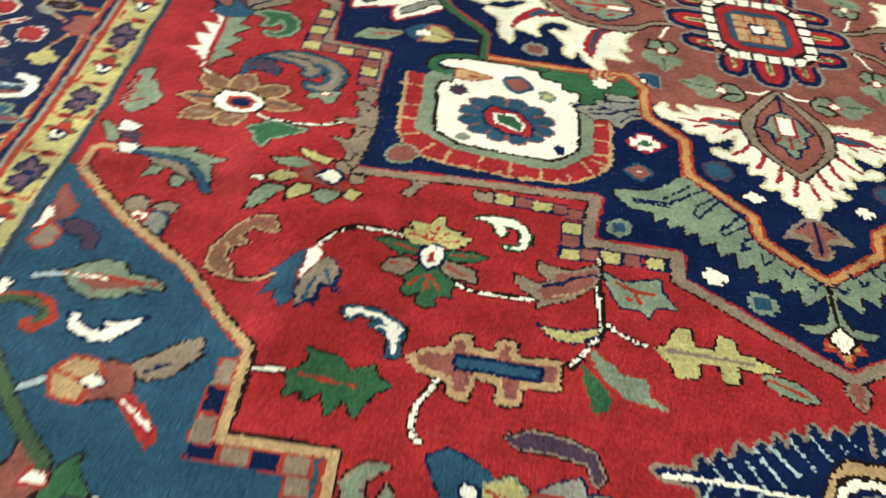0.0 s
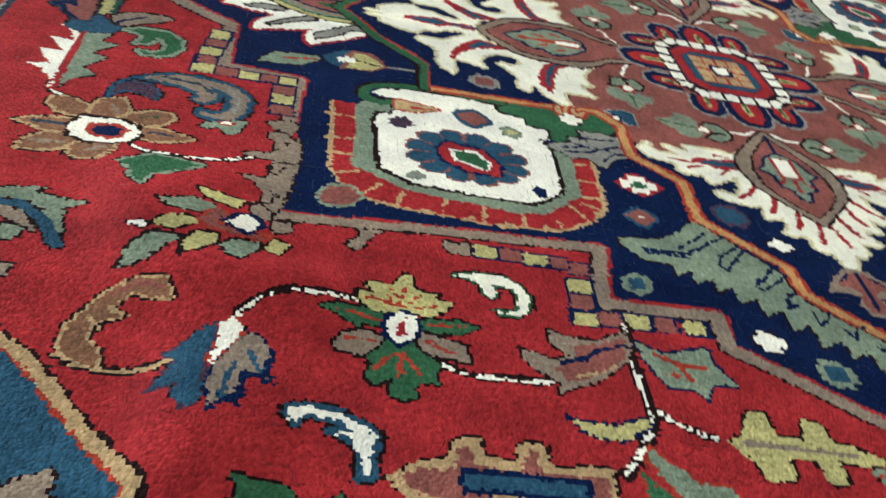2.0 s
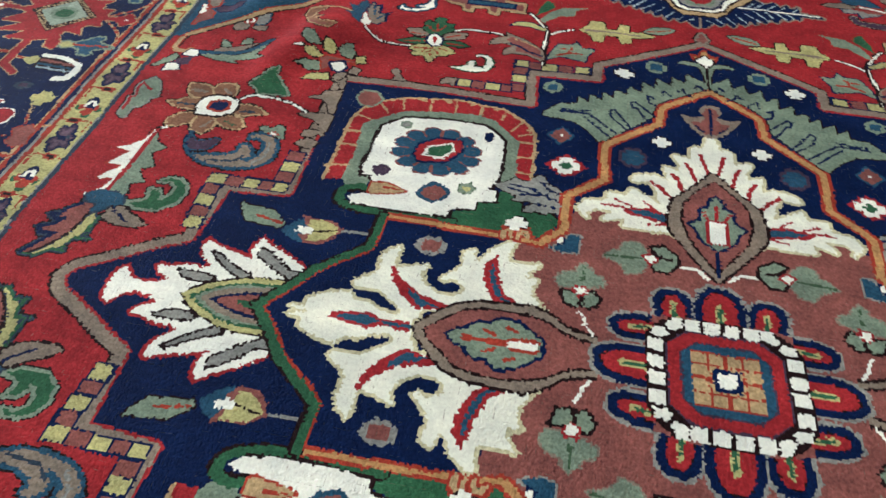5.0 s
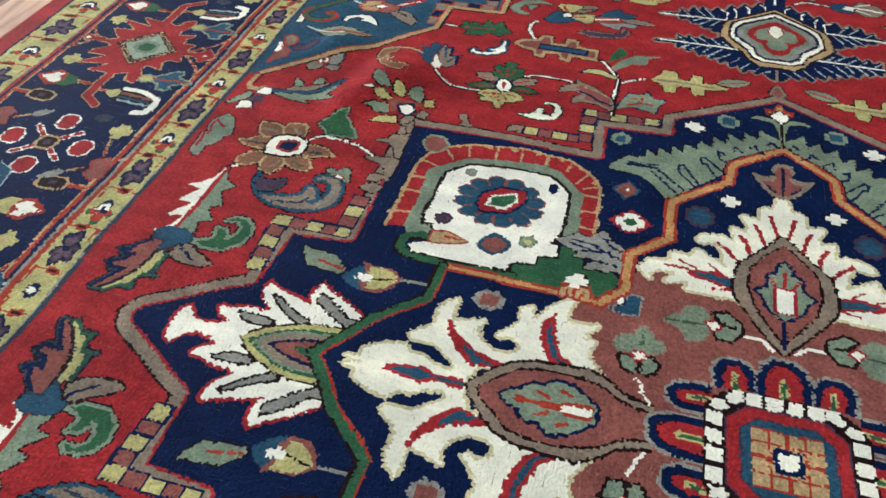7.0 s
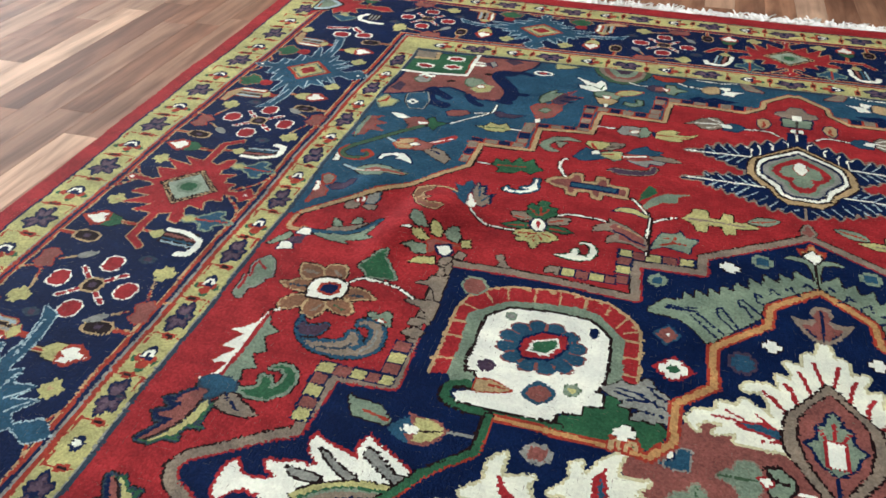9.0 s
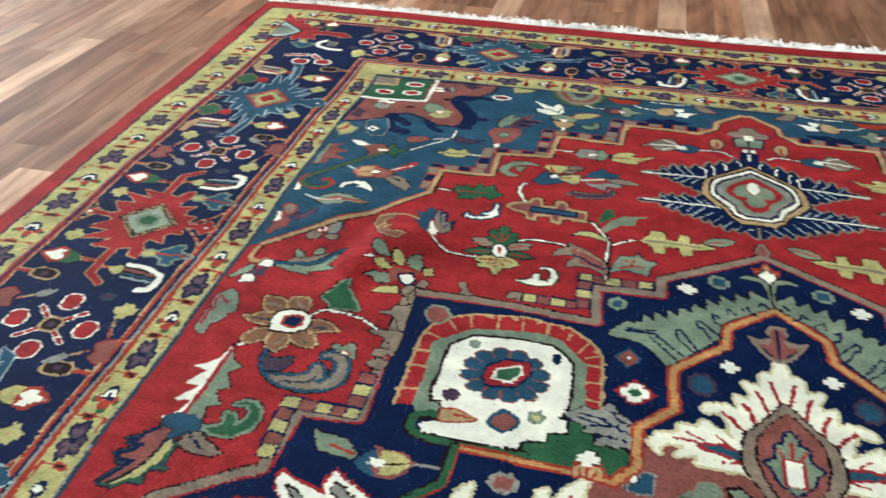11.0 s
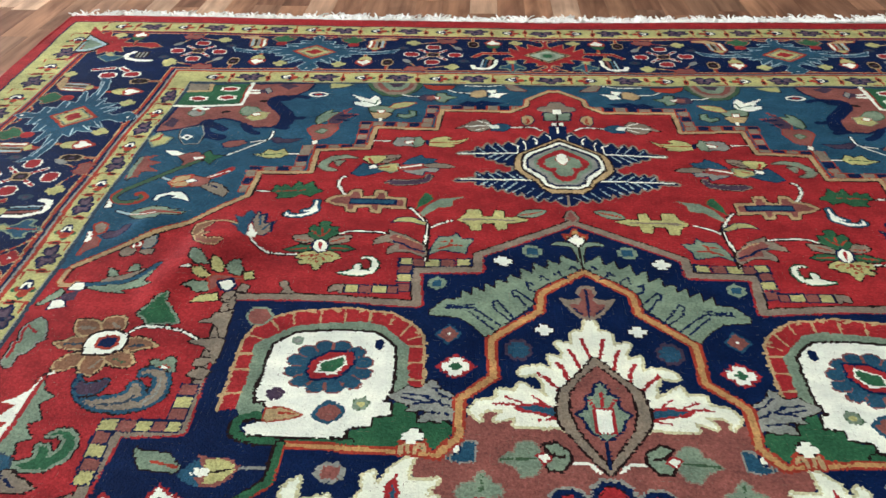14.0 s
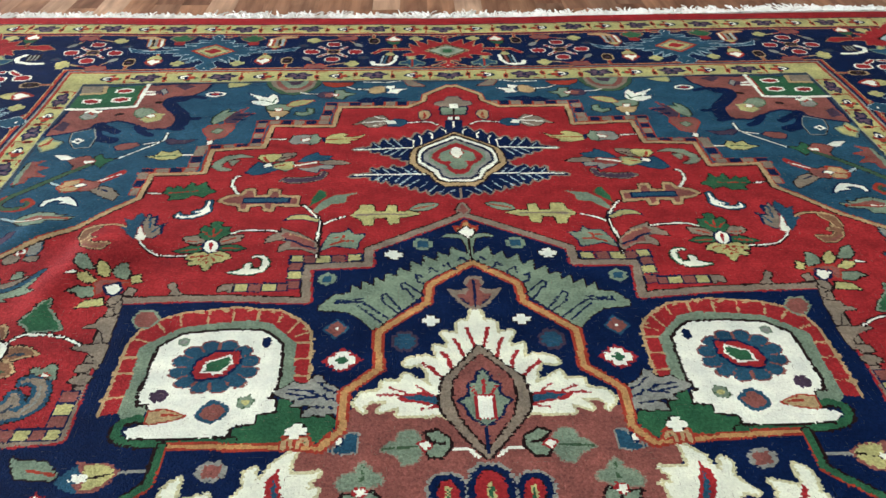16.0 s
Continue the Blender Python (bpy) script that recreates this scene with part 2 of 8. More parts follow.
def scallop(colour, c, ru, rv, n, dip=0.16, turn=0.0):
    """A round form with n rounded lobes."""
    pts = []
    for k in range(n * 6):
        a = 2 * math.pi * k / (n * 6)
        r = 1 - dip * (1 - abs(math.sin(n * (a + turn) / 2)) ** 0.6)
        pts.append((c[0] + ru * r * math.cos(a), c[1] + rv * r * math.sin(a)))
    poly(colour, *pts)


def shrink(pts, c, f):
    return [(c[0] + (p[0] - c[0]) * f, c[1] + (p[1] - c[1]) * f) for p in pts]


def cross(colour, c, r, w):
    box(colour, c, r, w)
    box(colour, c, w, r)


def beads(names, w, size, gap, outline, *pts, start=0.0):
    """A row of small squares along a line, in turn of several colours, on an outline."""
    k, run = 0, start
    for a, b in zip(pts, pts[1:]):
        dx, dy, n = frame_of(a, b)
        size, run = n / max(1, round(n / size)), 0.0
        poly(outline, *along(a, b, [(0, w / 2), (1, w / 2), (1, -w / 2), (0, -w / 2)]))
        while run + size <= n + 1e-6:
            h = (w - gap) / 2
            poly(names[k % len(names)], *along(a, b, [((run + gap / 2) / n, h), ((run + size - gap / 2) / n, h), ((run + size - gap / 2) / n, -h), ((run + gap / 2) / n, -h)]))
            run += size
            k += 1
        run = max(0.0, run - n)


def bounded(ground, path, core, w, within, without):
    """A line round a ground: its core, an edge on the inner and another on the outer side."""
    sl = window(path, w)
    d = distance(list(path), UU[sl], VV[sl])
    m = inside(list(ground), UU[sl], VV[sl])
    ink((d <= w / 2 + 0.0035) & m, within, sl)
    ink((d <= w / 2 + 0.003) & ~m, without, sl)
    ink(d <= w / 2, core, sl)


def bead(colour, c, ru=0.0105, rv=0.0095):
    begin("bead", colour + " square edged in navy")
    box("navy", c, ru + 0.003, rv + 0.003)
    box(colour, c, ru, rv)


def rimmed(colour, rim, *pts, w=0.0026):
    """A flat form with a rim of another colour."""
    sl = window(pts, 0.012)
    m = inside(list(pts), UU[sl], VV[sl])
    ink(m | (distance([*pts, pts[0]], UU[sl], VV[sl]) <= w), rim, sl)
    ink(m, colour, sl)


# ---- large grounds of the design ----
# distances from the outer edge at which the stripes of the border change, on the ends and on the long sides
END_STOPS = (-0.2, 0.012, 0.067, 0.073, 0.142, 0.162, 0.400, 0.425, 0.488, 0.500, 2.5)
SIDE_STOPS = (-0.2, 0.016, 0.053, 0.058, 0.136, 0.158, 0.422, 0.451, 0.500, 0.508, 2.5)
STRIPE = (-3.0, 0, 1, 2, 3, 4, 5, 6, 7, 8, 40.0)
EDGE_U = 1.392 + 0.022 * np.clip(VV / 1.1, 0, 1)
SIDE_IN = EDGE_U - UU
SIDE_IN = SIDE_IN + 0.022 * np.clip((VV - 0.7) / 0.8, 0, 1.2) * np.clip((0.136 - SIDE_IN) / 0.08, 0, 1)
RIM = np.minimum(np.interp(SIDE_IN, SIDE_STOPS, STRIPE), np.interp(1.862 - VV, END_STOPS, STRIPE))
whole = (slice(0, NV), slice(0, NU))


def band(name, label, *stripes):
    begin(name, label)
    for colour, a, b in stripes:
        ink((RIM >= a) & (RIM < b), colour, whole)


begin("ax_spandrel", "slate-blue corner ground of the field")
ink(RIM >= 8, "blue", whole)

FIELD_LINE = [(-0.02, 1.325), (0.011, 1.336), (0.067, 1.280), (0.070, 1.244), (0.108, 1.207), (0.268, 1.212), (0.271, 1.110), (0.407, 1.115), (0.412, 1.010), (0.521, 1.004), (0.521, 0.904), (0.625, 0.903), (0.624, 0.809), (0.662, 0.768), (0.712, 0.703), (0.743, 0.679), (0.78, 0.649), (0.809, 0.625), (0.835, 0.597), (0.871, 0.559)]
FIELD_END = [(0.876, 0.545), (0.875, 0.511)]
begin("red_field", "madder-red lozenge field")
poly("red", *FIELD_LINE, *FIELD_END, (0.872, 0.5), (0.872, -0.05), (-0.02, -0.05))
ink((RIM >= 8) & (VV < 0.55) & (UU > 0.6), "red", whole)


begin("medallion", "large navy stepped medallion")
MED = [(-0.02, 0.737), (0.004, 0.725), (0.178, 0.611), (0.177, 0.566), (0.283, 0.565), (0.274, 0.471), (0.411, 0.479), (0.578, 0.483)]
MED2 = [(0.573, 0.27), (0.567, 0.186), (0.650, 0.178), (0.655, 0.072)]
MED3 = [(0.686, 0.055), (0.739, 0.020), (0.773, -0.003), (0.784, -0.034)]
MEDALLION = MED + MED2 + smooth(MED3)
GROUND = MEDALLION + [(-0.02, -0.04)]
poly("navy", *GROUND)
begin("medallion_line", "taupe outline of the medallion")
bounded(GROUND, MEDALLION, "taupe", 0.015, "red", "brown")

begin("inner_medallion", "terracotta flower ground inside the medallion")
INNER = [(-0.02, 0.578), (0.001, 0.572), (0.073, 0.508), (0.078, 0.460), (0.153, 0.385), (0.150, 0.302), (0.197, 0.256), (0.196, 0.183), (0.221, 0.153), (0.256, 0.158), (0.428, 0.162), (0.428, 0.099), (0.485, 0.047)]
INNER2 = [(0.508, 0.012), (0.537, -0.026)]

band("inner_guard", "yellow inner guard stripe", ("slate", 7.25, 8.02), ("grey", 7.0, 7.25), ("gold", 6, 7), ("rust", 5.72, 6), ("grey", 5.55, 5.72), ("navy", 5.33, 5.55), ("rust", 5.11, 5.33), ("tan", 5, 5.11))
band("main_border", "navy main border", ("navy", 4, 5))
band("outer_guard", "yellow outer guard stripe", ("tan", 3.88, 4), ("rust", 3.64, 3.88), ("navy", 3.36, 3.64), ("rust", 3.1, 3.36), ("grey", 3, 3.1), ("gold", 2, 3))
band("edge_band", "plain red outer band", ("navy", 1, 2), ("red", 0, 1))


# ---- inside the medallion ----
begin("inner_medallion", "terracotta flower ground inside the medallion")
poly("terracotta", (0.259, 0.148), (0.221, 0.151), (0.193, 0.178), (0.190, 0.217), (0.164, 0.243), (-0.01, 0.30), (-0.01, -0.03), (0.30, -0.03), (0.219, 0.046), )
begin("green_bracket", "dark green ground under the white palmette")
poly("green", (0.35, 0.19), (0.314, 0.199), (0.314, 0.216), (0.288, 0.222), (0.288, 0.245), (0.274, 0.249), (0.265, 0.232), (0.255, 0.232), (0.252, 0.213), (0.217, 0.219), (0.201, 0.203), (0.216, 0.168), (0.235, 0.16), (0.267, 0.164), (0.338, 0.165))
line("brown", 0.004, (0.255, 0.232), (0.252, 0.211), (0.217, 0.218), (0.203, 0.203))
begin("palmette_band", "red scalloped band round the white palmette")
poly("red", (0.529, 0.223), (0.529, 0.272), (0.531, 0.342), (0.53, 0.371), (0.52, 0.404), (0.494, 0.43), (0.461, 0.443), (0.384, 0.454), (0.309, 0.446), (0.284, 0.428), (0.271, 0.416), (0.256, 0.393), (0.252, 0.352), (0.25, 0.28), (0.273, 0.273), (0.274, 0.328), (0.276, 0.365), (0.297, 0.389), (0.319, 0.414), (0.347, 0.422), (0.415, 0.414), (0.456, 0.407), (0.485, 0.385), (0.51, 0.364), (0.507, 0.321), (0.504, 0.268), (0.504, 0.228))
line("tan", 0.0045, (0.529, 0.223), (0.529, 0.272), (0.531, 0.342), (0.53, 0.371), (0.52, 0.404), (0.494, 0.43), (0.461, 0.443), (0.384, 0.454), (0.309, 0.446), (0.284, 0.428), (0.271, 0.416), (0.256, 0.393), (0.252, 0.352), (0.25, 0.28))
line("tan", 0.0035, (0.535, 0.255), (0.505, 0.259))
line("tan", 0.0035, (0.536, 0.309), (0.506, 0.306))
line("tan", 0.0035, (0.533, 0.341), (0.506, 0.341))
line("tan", 0.0035, (0.527, 0.385), (0.502, 0.376))
line("tan", 0.0035, (0.5, 0.424), (0.481, 0.399))
line("tan", 0.0035, (0.466, 0.44), (0.459, 0.41))
line("tan", 0.0035, (0.423, 0.449), (0.419, 0.416))
line("tan", 0.0035, (0.384, 0.452), (0.381, 0.418))
line("tan", 0.0035, (0.342, 0.446), (0.343, 0.423))
line("tan", 0.0035, (0.305, 0.441), (0.31, 0.417))
line("tan", 0.0035, (0.277, 0.418), (0.291, 0.391))
line("tan", 0.0035, (0.255, 0.394), (0.279, 0.381))
line("tan", 0.0035, (0.255, 0.366), (0.277, 0.367))
line("tan", 0.0035, (0.25, 0.332), (0.274, 0.329))
line("tan", 0.0035, (0.25, 0.293), (0.274, 0.294))
line("tan", 0.006, (0.535, 0.255), (0.532, 0.255))
line("tan", 0.006, (0.529, 0.255), (0.527, 0.255))
line("tan", 0.006, (0.536, 0.309), (0.533, 0.308))
line("tan", 0.006, (0.528, 0.307), (0.526, 0.306))
line("tan", 0.006, (0.533, 0.341), (0.53, 0.34))
line("tan", 0.006, (0.526, 0.34), (0.524, 0.339))
line("tan", 0.006, (0.527, 0.385), (0.524, 0.384))
line("tan", 0.006, (0.516, 0.409), (0.513, 0.408))
line("tan", 0.006, (0.507, 0.417), (0.504, 0.416))
line("tan", 0.006, (0.482, 0.437), (0.479, 0.436))
line("tan", 0.006, (0.446, 0.446), (0.443, 0.445))
line("tan", 0.006, (0.437, 0.442), (0.434, 0.441))
line("tan", 0.006, (0.405, 0.451), (0.403, 0.449))
line("tan", 0.006, (0.397, 0.446), (0.394, 0.445))
line("tan", 0.006, (0.365, 0.453), (0.362, 0.452))
line("tan", 0.006, (0.36, 0.448), (0.357, 0.446))
line("tan", 0.006, (0.327, 0.449), (0.325, 0.448))
line("tan", 0.006, (0.322, 0.443), (0.32, 0.441))
line("tan", 0.006, (0.294, 0.435), (0.292, 0.433))
line("tan", 0.006, (0.29, 0.43), (0.287, 0.428))
line("tan", 0.006, (0.264, 0.406), (0.262, 0.405))
line("tan", 0.006, (0.267, 0.399), (0.264, 0.398))
line("tan", 0.006, (0.254, 0.375), (0.251, 0.374))
line("tan", 0.006, (0.25, 0.347), (0.248, 0.346))
line("tan", 0.006, (0.253, 0.34), (0.251, 0.339))
line("tan", 0.006, (0.249, 0.308), (0.247, 0.307))
begin("palmette_frame", "sage green frame of the white palmette")
poly("sage", (0.273, 0.273), (0.274, 0.328), (0.276, 0.365), (0.297, 0.389), (0.319, 0.414), (0.347, 0.422), (0.415, 0.414), (0.456, 0.407), (0.485, 0.385), (0.51, 0.364), (0.507, 0.321), (0.504, 0.268), (0.504, 0.228), (0.498, 0.217), (0.469, 0.218), (0.465, 0.23), (0.469, 0.267), (0.474, 0.344), (0.446, 0.384), (0.327, 0.395), (0.299, 0.361), (0.297, 0.265))
curve("brown", 0.017, (0.465, 0.208), (0.477, 0.212), (0.495, 0.205), (0.498, 0.19), (0.487, 0.176), (0.459, 0.168), (0.425, 0.167), (0.375, 0.169), (0.339, 0.171))
curve("green", 0.012, (0.467, 0.212), (0.478, 0.215), (0.495, 0.207), (0.496, 0.191), (0.486, 0.177), (0.459, 0.169), (0.425, 0.167), (0.375, 0.169), (0.339, 0.17))
begin("white_palmette", "ivory palmette ground")
poly("ivory", (0.482, 0.238), (0.487, 0.262), (0.485, 0.315), (0.483, 0.363), (0.452, 0.392), (0.388, 0.399), (0.328, 0.398), (0.306, 0.377), (0.296, 0.365), (0.293, 0.333), (0.293, 0.272), (0.297, 0.254), (0.303, 0.25), (0.291, 0.247), (0.288, 0.222), (0.314, 0.217), (0.314, 0.201), (0.344, 0.195), (0.345, 0.177), (0.376, 0.175), (0.426, 0.174), (0.474, 0.177), (0.487, 0.193), (0.475, 0.2), (0.46, 0.201), (0.466, 0.229), (0.47, 0.24))
line("brown", 0.0055, (0.482, 0.238), (0.487, 0.262), (0.485, 0.315), (0.483, 0.363), (0.452, 0.392), (0.388, 0.399), (0.328, 0.398), (0.306, 0.377), (0.296, 0.365), (0.293, 0.333), (0.293, 0.272), (0.297, 0.254))
line("brown", 0.004, (0.303, 0.25), (0.291, 0.247), (0.288, 0.222), (0.314, 0.217), (0.314, 0.201), (0.344, 0.195), (0.345, 0.177))
line("brown", 0.004, (0.345, 0.177), (0.376, 0.175), (0.426, 0.174), (0.474, 0.177))
line("brown", 0.004, (0.482, 0.238), (0.47, 0.24), (0.465, 0.23))
begin("blue_rosette", "steel-blue scalloped rosette")
scallop("terracotta", (0.39, 0.316), 0.068, 0.06, 12)
scallop("blue", (0.39, 0.316), 0.0646, 0.057, 12)
for k in range(12):
    a = 2 * math.pi * k / 12
    line("terracotta", 0.003, (0.39 + 0.0408 * math.cos(a), 0.316 + 0.036 * math.sin(a)), (0.39 + 0.05712 * math.cos(a), 0.316 + 0.0504 * math.sin(a)))
begin("palmette_heart", "red and green heart of the rosette")
poly("navy", (0.424, 0.303), (0.42, 0.331), (0.393, 0.351), (0.356, 0.352), (0.352, 0.321), (0.372, 0.29), (0.412, 0.283))
poly("red", (0.421, 0.305), (0.417, 0.327), (0.392, 0.347), (0.359, 0.348), (0.356, 0.323), (0.373, 0.294), (0.411, 0.288))
poly("ivory", (0.409, 0.302), (0.405, 0.325), (0.37, 0.341), (0.364, 0.323), (0.379, 0.299))
poly("green", (0.404, 0.305), (0.401, 0.323), (0.372, 0.337), (0.368, 0.322), (0.382, 0.303))
begin("dot_motif", "plum oval")
scallop("plum", (0.457, 0.257), 0.014, 0.013, 8)
begin("dot_motif", "navy dot")
scallop("navy", (0.321, 0.369), 0.008, 0.013, 6)
begin("dot_motif", "sage dot")
scallop("sage", (0.446, 0.372), 0.01, 0.01, 6)
scallop("grey", (0.446, 0.372), 0.006, 0.005, 4)
begin("dot_motif", "terracotta lozenge edged in blue")
rimmed("terracotta", "blue", (0.393, 0.217), (0.388, 0.23), (0.378, 0.241), (0.365, 0.234), (0.358, 0.226), (0.365, 0.213), (0.373, 0.206), (0.385, 0.21), w=0.006)
begin("dot_motif", "sage square with a gold eye")
rimmed("sage", "moss", (0.346, 0.237), (0.342, 0.25), (0.33, 0.255), (0.322, 0.245), (0.327, 0.233), (0.34, 0.23), w=0.0015)
scallop("gold", (0.334, 0.242), 0.006, 0.005, 4)
begin("tulip_motif", "gold bud with rust lines")
rimmed("tan", "rust", (0.462, 0.207), (0.462, 0.226), (0.442, 0.229), (0.424, 0.222), (0.412, 0.216), (0.429, 0.209), (0.457, 0.203), w=0.003)
line("rust", 0.004, (0.443, 0.219), (0.421, 0.218))
begin("drop_motif", "terracotta drop")
rimmed("terracotta", "sage", (0.537, 0.434), (0.532, 0.45), (0.511, 0.449), (0.498, 0.43), (0.509, 0.411), (0.527, 0.414), w=0.004)

# grey feather beside the palmette
begin("feather_motif", "grey feather leaf with dark barbs")
poly("grey", (0.298, 0.261), (0.284, 0.269), (0.272, 0.281), (0.261, 0.277), (0.25, 0.278), (0.245, 0.29), (0.235, 0.294), (0.228, 0.279), (0.219, 0.271), (0.206, 0.265), (0.196, 0.245), (0.201, 0.207), (0.209, 0.217), (0.223, 0.212), (0.236, 0.213), (0.252, 0.212), (0.25, 0.224), (0.237, 0.23), (0.249, 0.234), (0.271, 0.23), (0.263, 0.242), (0.284, 0.249))
edged("brown")
line("navy", 0.0035, (0.277, 0.266), (0.242, 0.261))
line("navy", 0.0035, (0.279, 0.258), (0.247, 0.25))
line("navy", 0.0035, (0.26, 0.246), (0.231, 0.25))
line("navy", 0.0035, (0.235, 0.279), (0.223, 0.262), (0.209, 0.256))
line("navy", 0.0035, (0.245, 0.258), (0.217, 0.244), (0.2, 0.237))
line("navy", 0.0035, (0.238, 0.23), (0.212, 0.226))
line("navy", 0.0035, (0.225, 0.252), (0.22, 0.243))


# flames at the side palmette
begin("flame_plume", "cream flame-shaped plume")
poly("cream", (0.500, -0.015), (0.478, -0.014), (0.477, 0.002), (0.453, 0.014), (0.431, 0.018), (0.425, 0.006), (0.407, 0.006), (0.391, -0.003), (0.369, -0.007), (0.368, 0.003), (0.379, 0.013), (0.399, 0.029), (0.428, 0.029), (0.433, 0.036), (0.413, 0.052), (0.406, 0.062), (0.409, 0.084), (0.403, 0.099), (0.389, 0.110), (0.390, 0.088), (0.388, 0.071), (0.370, 0.075), (0.350, 0.084), (0.355, 0.067), (0.349, 0.052), (0.332, 0.040), (0.313, 0.039), (0.301, 0.046), (0.300, 0.057), (0.312, 0.068), (0.328, 0.062), (0.330, 0.069), (0.313, 0.085), (0.308, 0.094), (0.311, 0.119), (0.299, 0.124), (0.294, 0.103), (0.284, 0.113), (0.279, 0.129), (0.262, 0.145), (0.250, 0.150), (0.256, 0.128), (0.254, 0.111), (0.232, 0.112), (0.215, 0.113), (0.226, 0.099), (0.229, 0.087), (0.213, 0.086), (0.221, 0.073), (0.219, 0.060), (0.210, 0.046), (0.193, 0.028), (0.190, -0.009), (0.340, 0.014), (0.36, -0.04), (0.462, -0.04), (0.470, -0.021))
edged("straw", 0.005)
begin("flame_stripe", "blue stripe edged in red")
poly("red", (0.448, -0.016), (0.432, -0.014), (0.399, -0.008), (0.388, -0.016), (0.352, -0.013), (0.35, -0.03), (0.44, -0.03))
poly("blue", (0.439, -0.018), (0.427, -0.017), (0.402, -0.013), (0.390, -0.020), (0.351, -0.018), (0.35, -0.03), (0.43, -0.03))
begin("flame_stripe", "blue stripe edged in red")
poly("red", (0.393, 0.071), (0.388, 0.075), (0.380, 0.056), (0.354, 0.035), (0.312, 0.023), (0.317, 0.016), (0.352, 0.009), (0.373, 0.027), (0.388, 0.050), )
poly("blue", (0.365, 0.041), (0.352, 0.029), (0.324, 0.018), (0.349, 0.014), (0.364, 0.029), )
begin("flame_stripe", "blue stripe edged in red")
poly("red", (0.283, 0.103), (0.276, 0.109), (0.269, 0.123), (0.261, 0.081), (0.251, 0.056), (0.225, 0.038), (0.250, 0.035), (0.269, 0.048), (0.281, 0.077), )
poly("blue", (0.274, 0.089), (0.271, 0.106), (0.265, 0.078), (0.255, 0.051), (0.238, 0.040), (0.252, 0.041), (0.265, 0.056), )
# side palmette
begin("ay_side_palmette", "terracotta pointed palmette outlined in taupe")
poly("brown", (0.351, -0.0205), (0.344, -0.0075), (0.325, 0.0145), (0.307, 0.0305), (0.284, 0.0395), (0.255, 0.0425), (0.218, 0.0455), (0.196, 0.0365), (0.176, 0.0195), (0.155, 0.0125), (0.141, 0.0105), (0.141, -0.035), (0.353, -0.035))
poly("taupe", (0.351, -0.025), (0.344, -0.012), (0.325, 0.01), (0.307, 0.026), (0.284, 0.035), (0.255, 0.038), (0.218, 0.041), (0.196, 0.032), (0.176, 0.015), (0.155, 0.008), (0.141, 0.006), (0.141, -0.035), (0.351, -0.035))
poly("brown", (0.337, -0.0185), (0.33, -0.0085), (0.31, 0.0095), (0.295, 0.0225), (0.272, 0.0285), (0.242, 0.0295), (0.216, 0.0275), (0.197, 0.0215), (0.177, 0.0075), (0.161, 0.0015), (0.144, -0.0005), (0.144, -0.035), (0.339, -0.035))
poly("terracotta", (0.337, -0.022), (0.33, -0.012), (0.31, 0.006), (0.295, 0.019), (0.272, 0.025), (0.242, 0.026), (0.216, 0.024), (0.197, 0.018), (0.177, 0.004), (0.161, -0.002), (0.144, -0.004), (0.144, -0.035), (0.337, -0.035))
begin("ay_palmette_flower", "sage serrated flower with ivory heart")
poly("sage", (0.308, -0.019), (0.301, -0.012), (0.286, -0.008), (0.284, -0.002), (0.273, 0.005), (0.261, 0.005), (0.258, 0.01), (0.251, 0.014), (0.23, 0.012), (0.215, 0), (0.202, -0.011), (0.202, -0.035), (0.308, -0.035))
edged("navy", 0.004)
line("rust", 0.0065, (0.29, -0.02), (0.268, -0.021), (0.243, -0.019))
line("rust", 0.005, (0.267, -0.005), (0.254, -0.011))
line("rust", 0.005, (0.242, 0.003), (0.23, -0.002))
poly("rust", (0.245, -0.018), (0.236, -0.012), (0.204, -0.012), (0.204, -0.035), (0.245, -0.035))
poly("ivory", (0.241, -0.019), (0.236, -0.015), (0.206, -0.015), (0.206, -0.035), (0.241, -0.035))

# flames at the end palmette
begin("flame_plume", "cream flame-shaped plume")
poly("cream", (-0.008, 0.454), (0.006, 0.44), (0.012, 0.412), (0.024, 0.415), (0.029, 0.408), (0.029, 0.38), (0.042, 0.385), (0.057, 0.387), (0.046, 0.364), (0.047, 0.348), (0.068, 0.357), (0.064, 0.323), (0.08, 0.331), (0.11, 0.324), (0.114, 0.309), (0.102, 0.309), (0.089, 0.314), (0.079, 0.295), (0.075, 0.267), (0.091, 0.279), (0.113, 0.293), (0.119, 0.275), (0.146, 0.277), (0.146, 0.258), (0.173, 0.252), (0.183, 0.234), (0.173, 0.218), (0.166, 0.211), (0.17, 0.226), (0.157, 0.237), (0.132, 0.237), (0.145, 0.225), (0.149, 0.214), (0.119, 0.227), (0.122, 0.209), (0.098, 0.209), (0.06, 0.211), (0.048, 0.197), (-0.002, 0.256))
edged("straw", 0.005)
begin("flame_stripe", "red stripes in the flame")
line("red", 0.0062, (-0.002, 0.414), (-0.002, 0.36))
line("red", 0.0062, (0.016, 0.394), (0.012, 0.374), (0.006, 0.353))
line("red", 0.0062, (0.037, 0.369), (0.03, 0.353), (0.025, 0.329))
line("red", 0.0062, (0.056, 0.339), (0.047, 0.32), (0.045, 0.303))
line("red", 0.0062, (0.086, 0.315), (0.07, 0.3), (0.059, 0.284))
begin("flame_stripe", "blue stripe edged in red")
poly("red", (0.125, 0.248), (0.108, 0.251), (0.09, 0.254), (0.062, 0.249), (0.063, 0.225), (0.09, 0.232), (0.117, 0.236))
